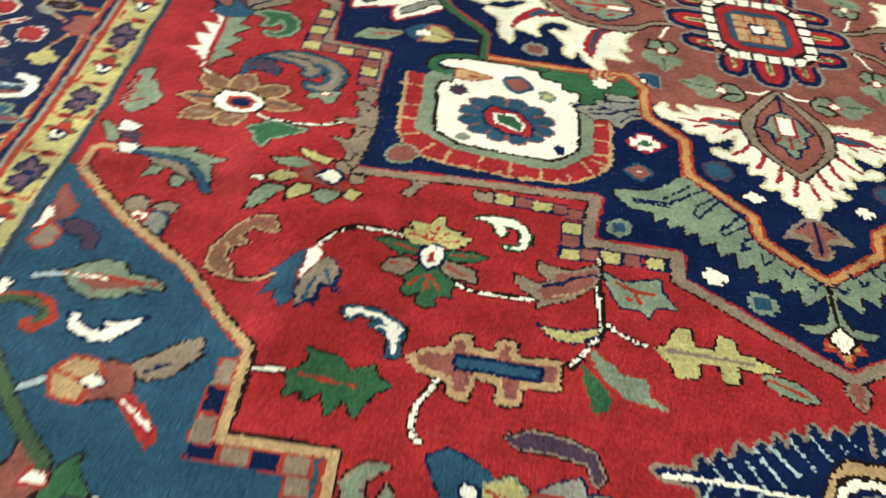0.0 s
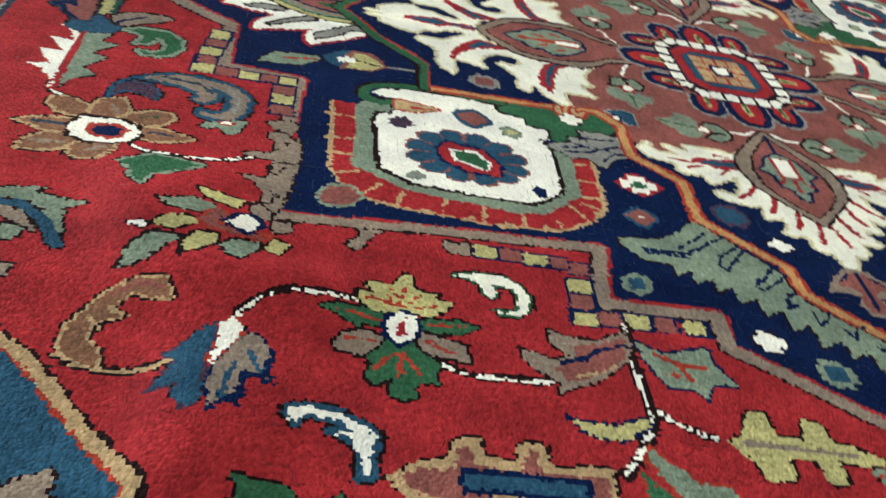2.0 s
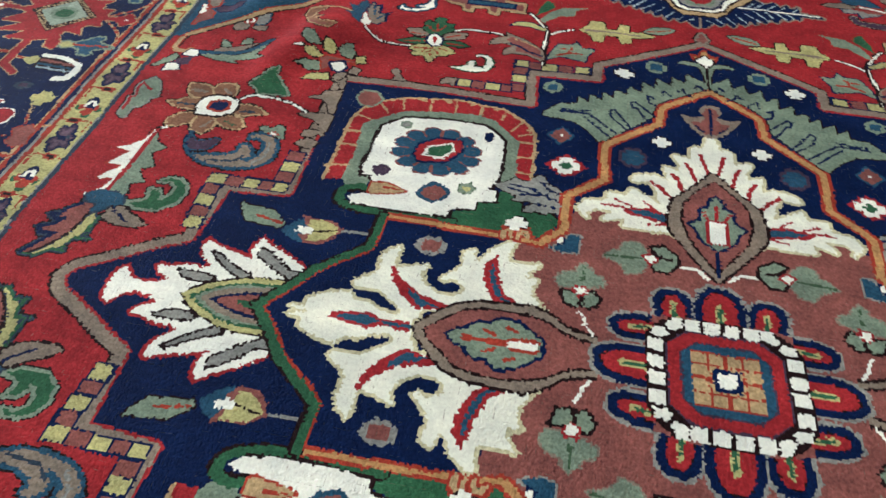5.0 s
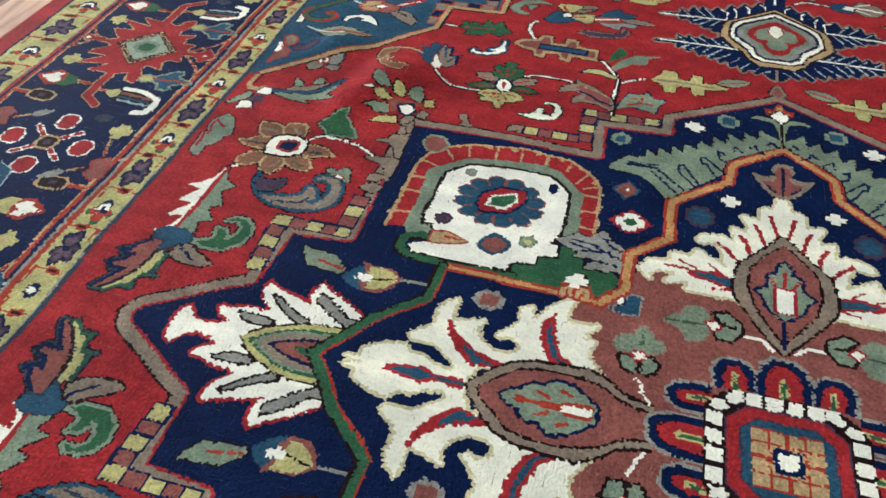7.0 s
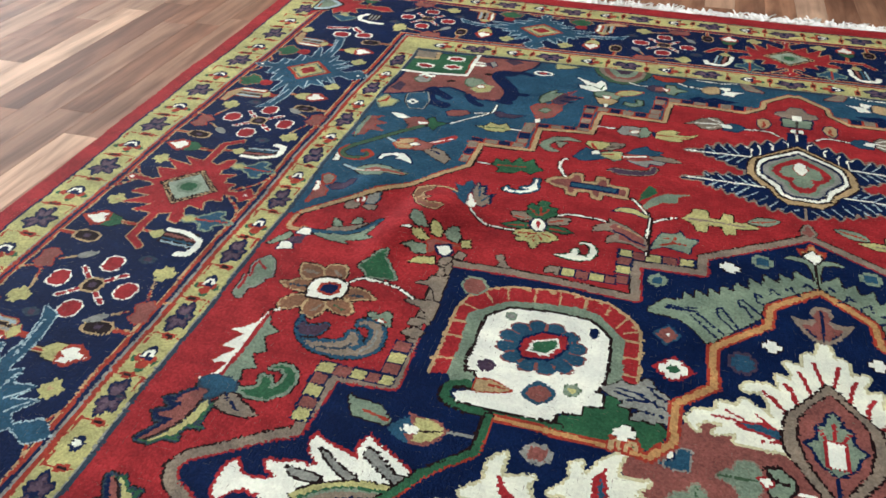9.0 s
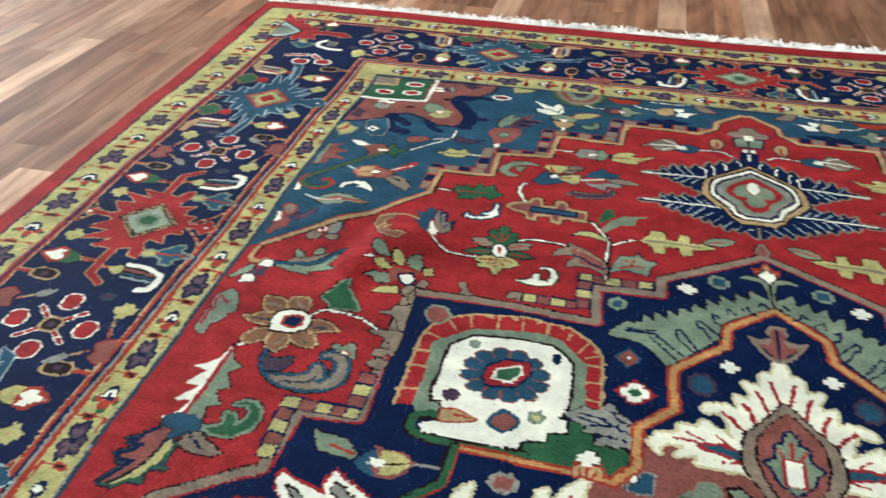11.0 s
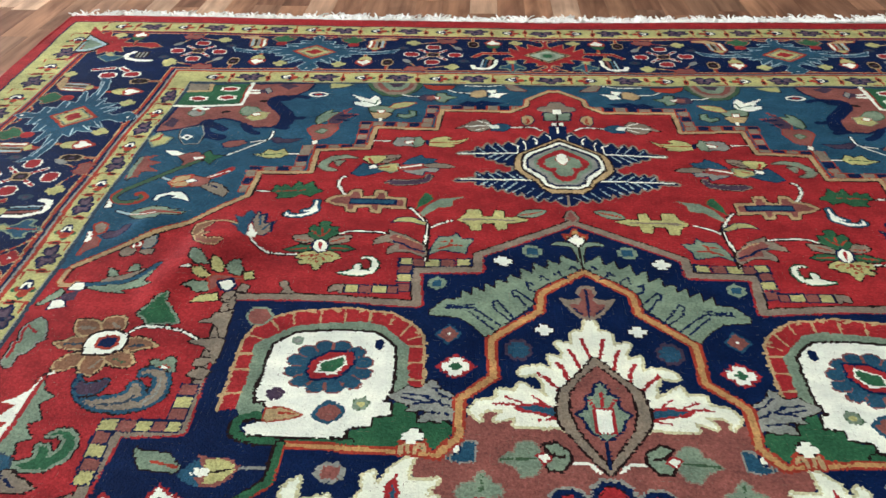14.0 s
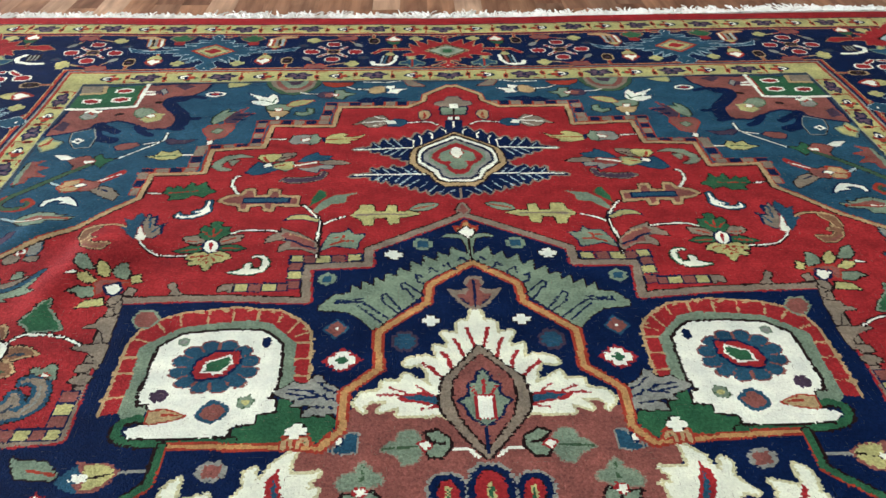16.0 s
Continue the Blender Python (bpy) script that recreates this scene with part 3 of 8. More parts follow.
poly("blue", (0.116, 0.247), (0.09, 0.248), (0.062, 0.244), (0.063, 0.231), (0.09, 0.236), (0.108, 0.24))
line("red", 0.0035, (0.134, 0.263), (0.124, 0.259), (0.111, 0.254))
line("red", 0.0035, (0.151, 0.248), (0.121, 0.25))
line("red", 0.0035, (0.095, 0.268), (0.077, 0.251))
line("red", 0.0035, (0.089, 0.221), (0.063, 0.227))
begin("ax_end_palmette", "terracotta pointed palmette outlined in taupe")
poly("brown", (-0.012, 0.359), (0.0045, 0.356), (0.0315, 0.318), (0.0615, 0.282), (0.0675, 0.245), (0.0655, 0.219), (0.0525, 0.197), (0.0275, 0.16), (0.0115, 0.141), (0.0035, 0.131), (-0.012, 0.131))
poly("taupe", (-0.012, 0.356), (0, 0.356), (0.027, 0.318), (0.057, 0.282), (0.063, 0.245), (0.061, 0.219), (0.048, 0.197), (0.023, 0.16), (0.007, 0.141), (-0.001, 0.131), (-0.012, 0.131))
poly("brown", (-0.012, 0.339), (0.0025, 0.336), (0.0305, 0.303), (0.0455, 0.277), (0.0475, 0.242), (0.0395, 0.209), (0.0255, 0.184), (0.0125, 0.164), (0.0005, 0.144), (-0.012, 0.144))
poly("terracotta", (-0.012, 0.336), (-0.001, 0.336), (0.027, 0.303), (0.042, 0.277), (0.044, 0.242), (0.036, 0.209), (0.022, 0.184), (0.009, 0.164), (-0.003, 0.144), (-0.012, 0.144))
begin("ax_palmette_flower", "sage serrated flower with ivory heart")
poly("sage", (-0.012, 0.301), (-0.003, 0.301), (0.005, 0.295), (0.009, 0.275), (0.021, 0.27), (0.02, 0.247), (0.036, 0.237), (0.025, 0.226), (0.021, 0.21), (0.011, 0.198), (-0.004, 0.188), (-0.012, 0.188))
edged("navy", 0.004)
line("navy", 0.006, (0.0, 0.186), (0.0, 0.144))
box("red", (0.0, 0.267), 0.0035, 0.015)
line("red", 0.0045, (0.018, 0.264), (0.009, 0.248))
poly("red", (-0.012, 0.251), (0.014, 0.248), (0.014, 0.201), (-0.012, 0.200))
box("ivory", (0.0, 0.225), 0.0095, 0.021)

# centre rosette
def petal_at(c, du, dv, w, n):
    """An arched petal whose foot is c, n long towards (du, dv)."""
    for colour, grow in (("grey", 0.008), ("navy", 0.004), ("brown", -0.005), ("red", -0.006)):
        s, o = w / 2 + grow, n + grow
        t = (c[0] + du * o, c[1] + dv * o)
        poly(colour, *along(c, t, [(0, s), (0.55, s), (0.80, s * 0.82), (1, s * 0.42), (1, -s * 0.42), (0.80, -s * 0.82), (0.55, -s), (0, -s)]))
    tip = (c[0] + du * n, c[1] + dv * n)
    line("gold", 0.0075, *along(c, tip, [(0.0, 0), (0.55, 0)]))
    line("green", 0.0035, *along(c, tip, [(0.0, 0), (0.48, 0)]))
begin("rosette_petal", "red petal outlined in navy")
petal_at((0.078, 0.038), 0.98, -0.10, 0.032, 0.046)
begin("rosette_petal", "red petal outlined in navy")
petal_at((0.052, 0.062), 0.12, 0.98, 0.038, 0.042)
begin("ay_rosette_petal", "red petal outlined in navy")
petal_at((0.082, -0.021), 1, 0, 0.046, 0.060)
begin("ax_rosette_petal", "red petal outlined in navy")
petal_at((0.0, 0.056), 0, 1, 0.050, 0.062)
begin("axis_rosette", "centre rosette of ivory squares round a gold lattice")
RING = [(0.087, -0.04), (0.087, 0.030), (0.073, 0.050), (0.058, 0.062), (-0.02, 0.064)]
poly("brown", *RING, (-0.02, -0.04))
for c in ((0.0765, -0.009), (0.0765, 0.0145), (0.011, 0.0535), (0.034, 0.0535)):
    box("ivory", c, 0.0085, 0.0092)
poly("ivory", (0.082, 0.028), (0.066, 0.028), (0.060, 0.036), (0.066, 0.044), (0.080, 0.040))
poly("ivory", (0.064, 0.046), (0.057, 0.040), (0.046, 0.046), (0.046, 0.062), (0.056, 0.061))
OCT = [(0.066, -0.045), (0.066, 0.020), (0.041, 0.044), (-0.02, 0.044), (-0.02, -0.045)]
mid = (0.0, -0.021)
poly("plum", *OCT)
poly("red", *shrink(OCT, mid, 0.965))
poly("plum", *shrink(OCT, mid, 0.76))
poly("blue", *shrink(OCT, mid, 0.73))
poly("rust", (0.038, -0.045), (0.038, 0.0165), (-0.02, 0.0165), (-0.02, -0.045))
for i in (0, 1):
    for j in (0, 1):
        box("tan", (0.0095 + 0.019 * i, -0.021 + 0.0095 + 0.0185 * j), 0.0078, 0.0076)
box("navy", mid, 0.0145, 0.0150)
box("ivory", mid, 0.0108, 0.0112)

# sage flowers on the terracotta ground
begin("sage_flower", "sage flower with ivory heart on a terracotta ground")
poly("sage", (0.142, 0.147), (0.13, 0.16), (0.12, 0.164), (0.118, 0.178), (0.1, 0.183), (0.087, 0.168), (0.085, 0.144), (0.094, 0.126), (0.111, 0.121), (0.119, 0.136))
line("moss", 0.004, (0.138, 0.149), (0.095, 0.153))
edged("taupe")
rimmed("sage", "brown", (0.083, 0.176), (0.068, 0.182), (0.051, 0.168), (0.049, 0.154), (0.061, 0.136), (0.076, 0.135), (0.081, 0.146), (0.069, 0.158), w=0.004)
line("brown", 0.004, (0.077, 0.167), (0.067, 0.159), (0.056, 0.159))
rimmed("ivory", "red", (0.091, 0.158), (0.08, 0.162), (0.075, 0.155), (0.084, 0.147), w=0.003)
line("ivory", 0.0045, (0.046, 0.148), (0.031, 0.15), (0.023, 0.147), (0.012, 0.136))
begin("sage_flower", "sage flower with ivory heart on a terracotta ground")
poly("sage", (0.194, 0.093), (0.189, 0.105), (0.171, 0.11), (0.17, 0.121), (0.161, 0.128), (0.154, 0.119), (0.148, 0.108), (0.137, 0.106), (0.135, 0.093), (0.154, 0.085), (0.175, 0.082), (0.19, 0.082))
line("moss", 0.004, (0.161, 0.122), (0.162, 0.096))
edged("taupe")
rimmed("sage", "brown", (0.185, 0.074), (0.172, 0.073), (0.162, 0.066), (0.166, 0.052), (0.178, 0.055), w=0.004)
rimmed("sage", "brown", (0.158, 0.071), (0.146, 0.079), (0.14, 0.066), (0.15, 0.052), (0.159, 0.056), w=0.004)
rimmed("ivory", "red", (0.17, 0.082), (0.157, 0.085), (0.156, 0.075), (0.165, 0.069), w=0.003)
line("ivory", 0.0045, (0.162, 0.042), (0.157, 0.034), (0.155, 0.024), (0.147, 0.012))
begin("blue_square", "small steel-blue square with an ivory knot")
rimmed("blue", "grey", (0.207, 0.148), (0.191, 0.156), (0.187, 0.175), (0.172, 0.177), (0.172, 0.144), (0.19, 0.141), w=0.003)
rimmed("ivory", "navy", (0.201, 0.166), (0.192, 0.171), (0.192, 0.159), (0.198, 0.155), w=0.0015)

# the line that bounds the inner ground, and the small things along it
begin("inner_line", "tan and green line round the inner ground")
line("rust", 0.019, *INNER[:9])
line("rust", 0.015, *INNER[8:11])
line("orange", 0.010, *INNER[:9])
line("orange", 0.007, *INNER[8:11])
GREENLINE = INNER[10:] + INNER2
begin("line_flower", "ivory flower on orange loops")
curve("rust", 0.012, (0.269, 0.155), (0.269, 0.172), (0.261, 0.173), (0.257, 0.158), )
curve("tan", 0.006, (0.269, 0.155), (0.268, 0.169), (0.262, 0.171), (0.258, 0.158), )
curve("rust", 0.012, (0.250, 0.156), (0.250, 0.172), (0.241, 0.174), (0.236, 0.162), )
curve("tan", 0.006, (0.250, 0.156), (0.248, 0.170), (0.242, 0.171), (0.238, 0.162), )
poly("brown", (0.269, 0.182), (0.265, 0.196), (0.254, 0.202), (0.246, 0.198), (0.240, 0.185), (0.244, 0.177), (0.264, 0.173), )
cross("ivory", (0.256, 0.185), 0.013, 0.0065)


# ---- small motifs on the navy medallion ----
begin("comb_leaf", "sage comb-shaped leaf")
poly("sage", (0.25, 0.444), (0.25, 0.456), (0.235, 0.477), (0.228, 0.484), (0.202, 0.486), (0.202, 0.506), (0.186, 0.495), (0.184, 0.517), (0.166, 0.505), (0.165, 0.528), (0.148, 0.516), (0.146, 0.54), (0.127, 0.529), (0.126, 0.557), (0.105, 0.542), (0.104, 0.575), (0.085, 0.558), (0.082, 0.594), (0.06, 0.575), (0.057, 0.605), (0.037, 0.587), (0.033, 0.62), (0.015, 0.604), (0.004, 0.594), (0.004, 0.61), (0.008, 0.633), (0.015, 0.649), (0.046, 0.653), (0.036, 0.661), (0.01, 0.66), (-0.009, 0.652), (-0.005, 0.585), (0.002, 0.582), (0.023, 0.564), (0.071, 0.528), (0.085, 0.508), (0.089, 0.473), (0.149, 0.402), (0.162, 0.39), (0.183, 0.419), (0.207, 0.439))
edged("brown", 0.003)
line("navy", 0.004, (0.227, 0.461), (0.223, 0.469), (0.208, 0.466), (0.183, 0.47))
line("navy", 0.004, (0.223, 0.461), (0.183, 0.462), (0.136, 0.416))
line("navy", 0.004, (0.188, 0.452), (0.15, 0.41))
line("navy", 0.004, (0.148, 0.46), (0.152, 0.478), (0.145, 0.485), (0.136, 0.468), (0.115, 0.435))
line("navy", 0.004, (0.147, 0.458), (0.121, 0.431))
line("navy", 0.004, (0.117, 0.494), (0.122, 0.51), (0.114, 0.514))
line("navy", 0.004, (0.112, 0.51), (0.084, 0.479))
line("navy", 0.004, (0.113, 0.498), (0.101, 0.475), (0.09, 0.46))
line("navy", 0.004, (0.093, 0.517), (0.097, 0.537), (0.087, 0.531))
line("navy", 0.004, (0.092, 0.515), (0.081, 0.51))
line("navy", 0.004, (0.074, 0.539), (0.073, 0.558), (0.06, 0.546), (0.057, 0.534))
line("navy", 0.004, (0.05, 0.56), (0.043, 0.571), (0.038, 0.558), (0.026, 0.55))
line("navy", 0.004, (0.022, 0.578), (0.018, 0.589), (0.008, 0.573))
line("brown", 0.006, (0.0, 0.65), (0.0, 0.58))
begin("ax_tip_flower", "orange and ivory flower at the medallion's tip")
poly("rust", (-0.01, 0.708), (0.003, 0.709), (0.010, 0.690), (0.025, 0.690), (0.020, 0.667), (0.000, 0.657), (-0.01, 0.665))
poly("orange", (-0.01, 0.702), (0.003, 0.701), (0.008, 0.682), (0.017, 0.682), (0.015, 0.669), (-0.01, 0.67))
lozenge("brown", (0.0, 0.668), 0.020, 0.026)
lozenge("ivory", (0.0, 0.668), 0.015, 0.020)
begin("ax_tulip", "terracotta tulip outlined in grey")
poly("taupe", (0.047, 0.497), (0.027, 0.493), (0.010, 0.499), (0.018, 0.512), (0.010, 0.532), (-0.01, 0.532), (-0.01, 0.442), (0.011, 0.443), (0.030, 0.466), )
poly("terracotta", (0.029, 0.481), (0.016, 0.481), (0.008, 0.493), (0.012, 0.508), (0.006, 0.524), (-0.01, 0.524), (-0.01, 0.450), (0.011, 0.453), (0.023, 0.466), )
line("navy", 0.006, (0.0, 0.518), (0.0, 0.452))
line("navy", 0.004, (0.024, 0.472), (0.011, 0.456), )
begin("cross_motif", "small ivory cross")
cross("ivory", (0.071, 0.414), 0.013, 0.0055)
edged("brown")
begin("cross_motif", "small ivory cross")
cross("ivory", (0.135, 0.595), 0.014, 0.007)
edged("brown")
begin("star_motif", "ivory star edged in red with a green heart")
lozenge("red", (0.205, 0.323), 0.030, 0.028)
cross("red", (0.205, 0.323), 0.022, 0.012)
cross("ivory", (0.205, 0.323), 0.019, 0.009)
box("ivory", (0.205, 0.323), 0.011, 0.011)
cross("green", (0.205, 0.323), 0.009, 0.004)
edged("navy")
begin("diamond_motif", "terracotta diamond")
lozenge("blue", (0.218, 0.396), 0.022, 0.025)
lozenge("terracotta", (0.218, 0.396), 0.017, 0.019)
box("ivory", (0.218, 0.396), 0.003, 0.003)
begin("diamond_motif", "blue and plum diamond")
scallop("plum", (0.112, 0.364), 0.022, 0.026, 8)
scallop("blue", (0.112, 0.364), 0.017, 0.019, 8)
begin("diamond_motif", "steel-blue small square")
scallop("sage", (0.245, 0.528), 0.016, 0.018, 6)
box("blue", (0.245, 0.528), 0.008, 0.009)
begin("diamond_motif", "steel-blue diamond edged in sage")
cross("sage", (0.083, 0.629), 0.018, 0.011)
box("blue", (0.083, 0.629), 0.010, 0.011)
begin("diamond_motif", "terracotta diamond edged in grey")
scallop("grey", (0.354, 0.119), 0.021, 0.018, 8)
box("terracotta", (0.354, 0.119), 0.012, 0.010)
begin("bud_leaf", "sage leaf with a red vein")
poly("sage", (0.612, 0.141), (0.617, 0.155), (0.606, 0.150), (0.592, 0.149), (0.568, 0.146), (0.547, 0.126), (0.550, 0.115), (0.568, 0.116), (0.599, 0.120), )
edged("brown")
line("rust", 0.0045, (0.588, 0.133), (0.551, 0.123), )
begin("tulip_motif", "gold tulip with a blue foot")
poly("blue", (0.546, 0.112), (0.537, 0.131), (0.525, 0.137), (0.512, 0.126), (0.509, 0.107), (0.516, 0.091), (0.531, 0.096), )
poly("terracotta", (0.529, 0.143), (0.512, 0.139), (0.488, 0.138), (0.470, 0.125), (0.477, 0.105), (0.493, 0.091), (0.511, 0.090), (0.522, 0.105), (0.514, 0.115), )
poly("gold", (0.518, 0.137), (0.501, 0.138), (0.484, 0.133), (0.475, 0.123), (0.482, 0.107), (0.497, 0.097), (0.510, 0.097), (0.510, 0.109), )
line("brown", 0.003, (0.506, 0.114), (0.478, 0.122), )
poly("ivory", (0.529, 0.112), (0.527, 0.124), (0.520, 0.120), (0.508, 0.121), (0.507, 0.110), (0.517, 0.107), )
line("grey", 0.005, (0.469, 0.121), (0.440, 0.121), )

# white plume in the side lobe
begin("white_plume", "ivory plume edged in red in the side lobe")
PLUME = [(0.49, 0.033), (0.497, 0.049), (0.52, 0.064), (0.534, 0.073), (0.551, 0.083), (0.562, 0.092), (0.567, 0.082), (0.569, 0.068), (0.568, 0.058), (0.56, 0.05), (0.574, 0.056), (0.593, 0.061), (0.61, 0.066), (0.629, 0.074), (0.629, 0.058), (0.625, 0.044), (0.617, 0.036), (0.609, 0.031), (0.618, 0.025), (0.639, 0.026), (0.656, 0.02), (0.674, 0.02), (0.668, 0.007), (0.65, -0.002), (0.661, -0.011), (0.68, -0.013), (0.693, -0.01), (0.706, 0.008), (0.715, 0.003), (0.718, -0.011), (0.716, -0.032), (0.711, -0.035), (0.704, -0.035), (0.701, -0.035), (0.689, -0.035), (0.666, -0.035), (0.647, -0.035), (0.54, -0.035), (0.495, 0.03)]
poly("ivory", *PLUME)
edged("red", 0.005)
rimmed("grey", "brown", (0.557, 0.06), (0.557, 0.072), (0.545, 0.068), (0.522, 0.047), (0.514, 0.038), (0.496, 0.039), (0.496, 0.028), (0.508, 0.026), (0.525, 0.035), (0.542, 0.048), w=0.0034)
rimmed("grey", "brown", (0.616, 0.055), (0.608, 0.054), (0.59, 0.04), (0.575, 0.032), (0.558, 0.025), (0.566, 0.018), (0.58, 0.025), (0.598, 0.038), w=0.0034)
rimmed("grey", "brown", (0.645, 0.016), (0.631, 0.016), (0.614, 0.016), (0.602, 0.014), (0.596, 0.009), (0.608, 0.004), (0.623, 0.005), (0.635, 0.007), w=0.0034)
rimmed("grey", "brown", (0.685, -0.031), (0.673, -0.026), (0.656, -0.025), (0.639, -0.025), (0.638, -0.033), (0.656, -0.035), (0.673, -0.035), w=0.0034)
begin("ay_plume_shield", "layered green and gold shield of the plume")
for colour, rows in (
    ("brown", [(0.629, -0.035), (0.634, -0.031), (0.626, -0.018), (0.615, -0.005), (0.598, 0.006), (0.574, 0.017), (0.549, 0.023), (0.527, 0.024), (0.495, 0.023)]),
    ("gold", [(0.626, -0.035), (0.631, -0.032), (0.624, -0.02), (0.613, -0.007), (0.597, 0.003), (0.573, 0.014), (0.548, 0.021), (0.526, 0.022), (0.498, 0.02)]),
    ("green", [(0.619, -0.035), (0.622, -0.034), (0.616, -0.021), (0.598, -0.006), (0.573, 0.007), (0.545, 0.014), (0.523, 0.014), (0.506, 0.013)]),
    ("sage", [(0.613, -0.035), (0.617, -0.034), (0.612, -0.023), (0.594, -0.008), (0.57, 0.005), (0.544, 0.01), (0.519, 0.01)]),
    ("taupe", [(0.608, -0.035), (0.611, -0.035), (0.608, -0.025), (0.59, -0.01), (0.567, 0.001), (0.542, 0.006), (0.516, 0.006)]),
    ("navy", [(0.593, -0.035), (0.596, -0.03), (0.591, -0.02), (0.569, -0.009), (0.544, -0.002), (0.521, -0.001)]),
    ("terracotta", [(0.587, -0.035), (0.59, -0.032), (0.587, -0.023), (0.567, -0.012), (0.545, -0.007), (0.529, -0.007)]),
    ("green", [(0.574, -0.035), (0.576, -0.032), (0.57, -0.025), (0.554, -0.018), (0.539, -0.015)]),
    ("sage", [(0.57, -0.035), (0.572, -0.033), (0.567, -0.026), (0.552, -0.021), (0.543, -0.023)]),
):
    poly(colour, *rows, (0.55, -0.035), (rows[0][0], -0.035))
begin("inner_line", "tan and green line round the inner ground")
GREENPATH = [*GREENLINE, (0.540, -0.03)]
bounded([(0.0, 0.162), *GREENPATH, (0.0, -0.03)], GREENPATH, "green", 0.011, "rust", "brown")


# ---- motifs on the red field ----
for colour, c in (("gold", (0.202, 0.588), ), ("terracotta", (0.230, 0.587), ), ("gold", (0.256, 0.587), ), ("terracotta", (0.280, 0.587), ), ("gold", (0.303, 0.590), ), ("terracotta", (0.302, 0.567), ), ("gold", (0.301, 0.541), ), ("terracotta", (0.300, 0.514), ), ("terracotta", (0.320, 0.508), ), ("gold", (0.339, 0.508), ), ("terracotta", (0.363, 0.507), ), ("gold", (0.385, 0.507), )):
    bead(colour, c)
for colour, c in (("terracotta", (0.581, 0.264), ), ("gold", (0.581, 0.239), ), ("terracotta", (0.581, 0.216), ), ("gold", (0.580, 0.193), ), ("terracotta", (0.600, 0.193), ), ("gold", (0.620, 0.193), ), ("terracotta", (0.644, 0.191), ), ("gold", (0.669, 0.191), ), ("terracotta", (0.668, 0.169), ), ("gold", (0.666, 0.146), ), ("terracotta", (0.664, 0.123), ), ("gold", (0.662, 0.102), )):
    bead(colour, c)
begin("medallion_hook", "taupe comb of fingers on the medallion edge")
poly("taupe", (0.61, 0.415), (0.589, 0.413), (0.576, 0.4), (0.568, 0.38), (0.56, 0.378), (0.565, 0.451), (0.571, 0.442), (0.592, 0.437), (0.592, 0.425), (0.604, 0.421))
poly("taupe", (0.614, 0.366), (0.599, 0.362), (0.585, 0.358), (0.57, 0.343), (0.568, 0.328), (0.561, 0.318), (0.558, 0.337), (0.558, 0.374), (0.568, 0.377), (0.608, 0.371))
poly("taupe", (0.589, 0.313), (0.591, 0.327), (0.58, 0.333), (0.566, 0.331), (0.569, 0.321), (0.573, 0.314))
poly("taupe", (0.594, 0.294), (0.586, 0.307), (0.573, 0.309), (0.562, 0.304), (0.565, 0.288), (0.577, 0.286))
poly("taupe", (0.594, 0.471), (0.59, 0.492), (0.58, 0.49), (0.571, 0.48), (0.565, 0.451), (0.573, 0.448), (0.577, 0.467), (0.589, 0.466))
edged("brown")
begin("medallion_hook", "taupe hook")
poly("taupe", (0.499, 0.492), (0.496, 0.503), (0.505, 0.512), (0.507, 0.522), (0.501, 0.527), (0.494, 0.522), (0.49, 0.508), (0.482, 0.498), (0.477, 0.491))
edged("brown")
begin("medallion_hook", "taupe hook")
poly("taupe", (0.423, 0.497), (0.423, 0.508), (0.418, 0.516), (0.401, 0.518), (0.4, 0.495), (0.406, 0.495), (0.408, 0.503), (0.412, 0.498))
edged("brown")
begin("ax_tip_block", "taupe block on the medallion's tip")
poly("terracotta", (-0.01, 0.775), (0.000, 0.770), (0.010, 0.742), (0.000, 0.729), (-0.01, 0.745))
edged("taupe", 0.004)

begin("daisy", "green, terracotta and gold daisy with an ivory heart")
rimmed("green", "brown", (0.47, 0.648), (0.483, 0.661), (0.485, 0.675), (0.48, 0.678), (0.486, 0.688), (0.48, 0.7), (0.466, 0.692), (0.467, 0.71), (0.46, 0.715), (0.448, 0.71), (0.45, 0.696), (0.431, 0.693), (0.434, 0.68), (0.426, 0.674), (0.437, 0.663), (0.446, 0.649))
rimmed("taupe", "brown", (0.471, 0.645), (0.486, 0.641), (0.504, 0.647), (0.51, 0.658), (0.508, 0.667), (0.489, 0.668), (0.476, 0.655))
rimmed("taupe", "brown", (0.446, 0.636), (0.446, 0.649), (0.437, 0.661), (0.419, 0.665), (0.405, 0.666), (0.408, 0.647), (0.426, 0.639))
rimmed("green", "brown", (0.466, 0.62), (0.483, 0.614), (0.512, 0.615), (0.522, 0.62), (0.507, 0.628), (0.495, 0.636), (0.472, 0.633))
rimmed("green", "brown", (0.447, 0.63), (0.426, 0.635), (0.411, 0.633), (0.395, 0.622), (0.41, 0.615), (0.434, 0.616), (0.443, 0.62))
rimmed("gold", "brown", (0.465, 0.613), (0.481, 0.613), (0.496, 0.605), (0.495, 0.593), (0.481, 0.591), (0.489, 0.581), (0.483, 0.574), (0.468, 0.577), (0.457, 0.556), (0.451, 0.56), (0.447, 0.58), (0.428, 0.581), (0.431, 0.587), (0.418, 0.593), (0.421, 0.604), (0.437, 0.614), (0.451, 0.611))
line("rust", 0.0038, (0.461, 0.689), (0.457, 0.662))
line("rust", 0.0038, (0.445, 0.686), (0.453, 0.669))
line("rust", 0.0038, (0.479, 0.682), (0.464, 0.664))
line("rust", 0.0038, (0.501, 0.651), (0.477, 0.65))
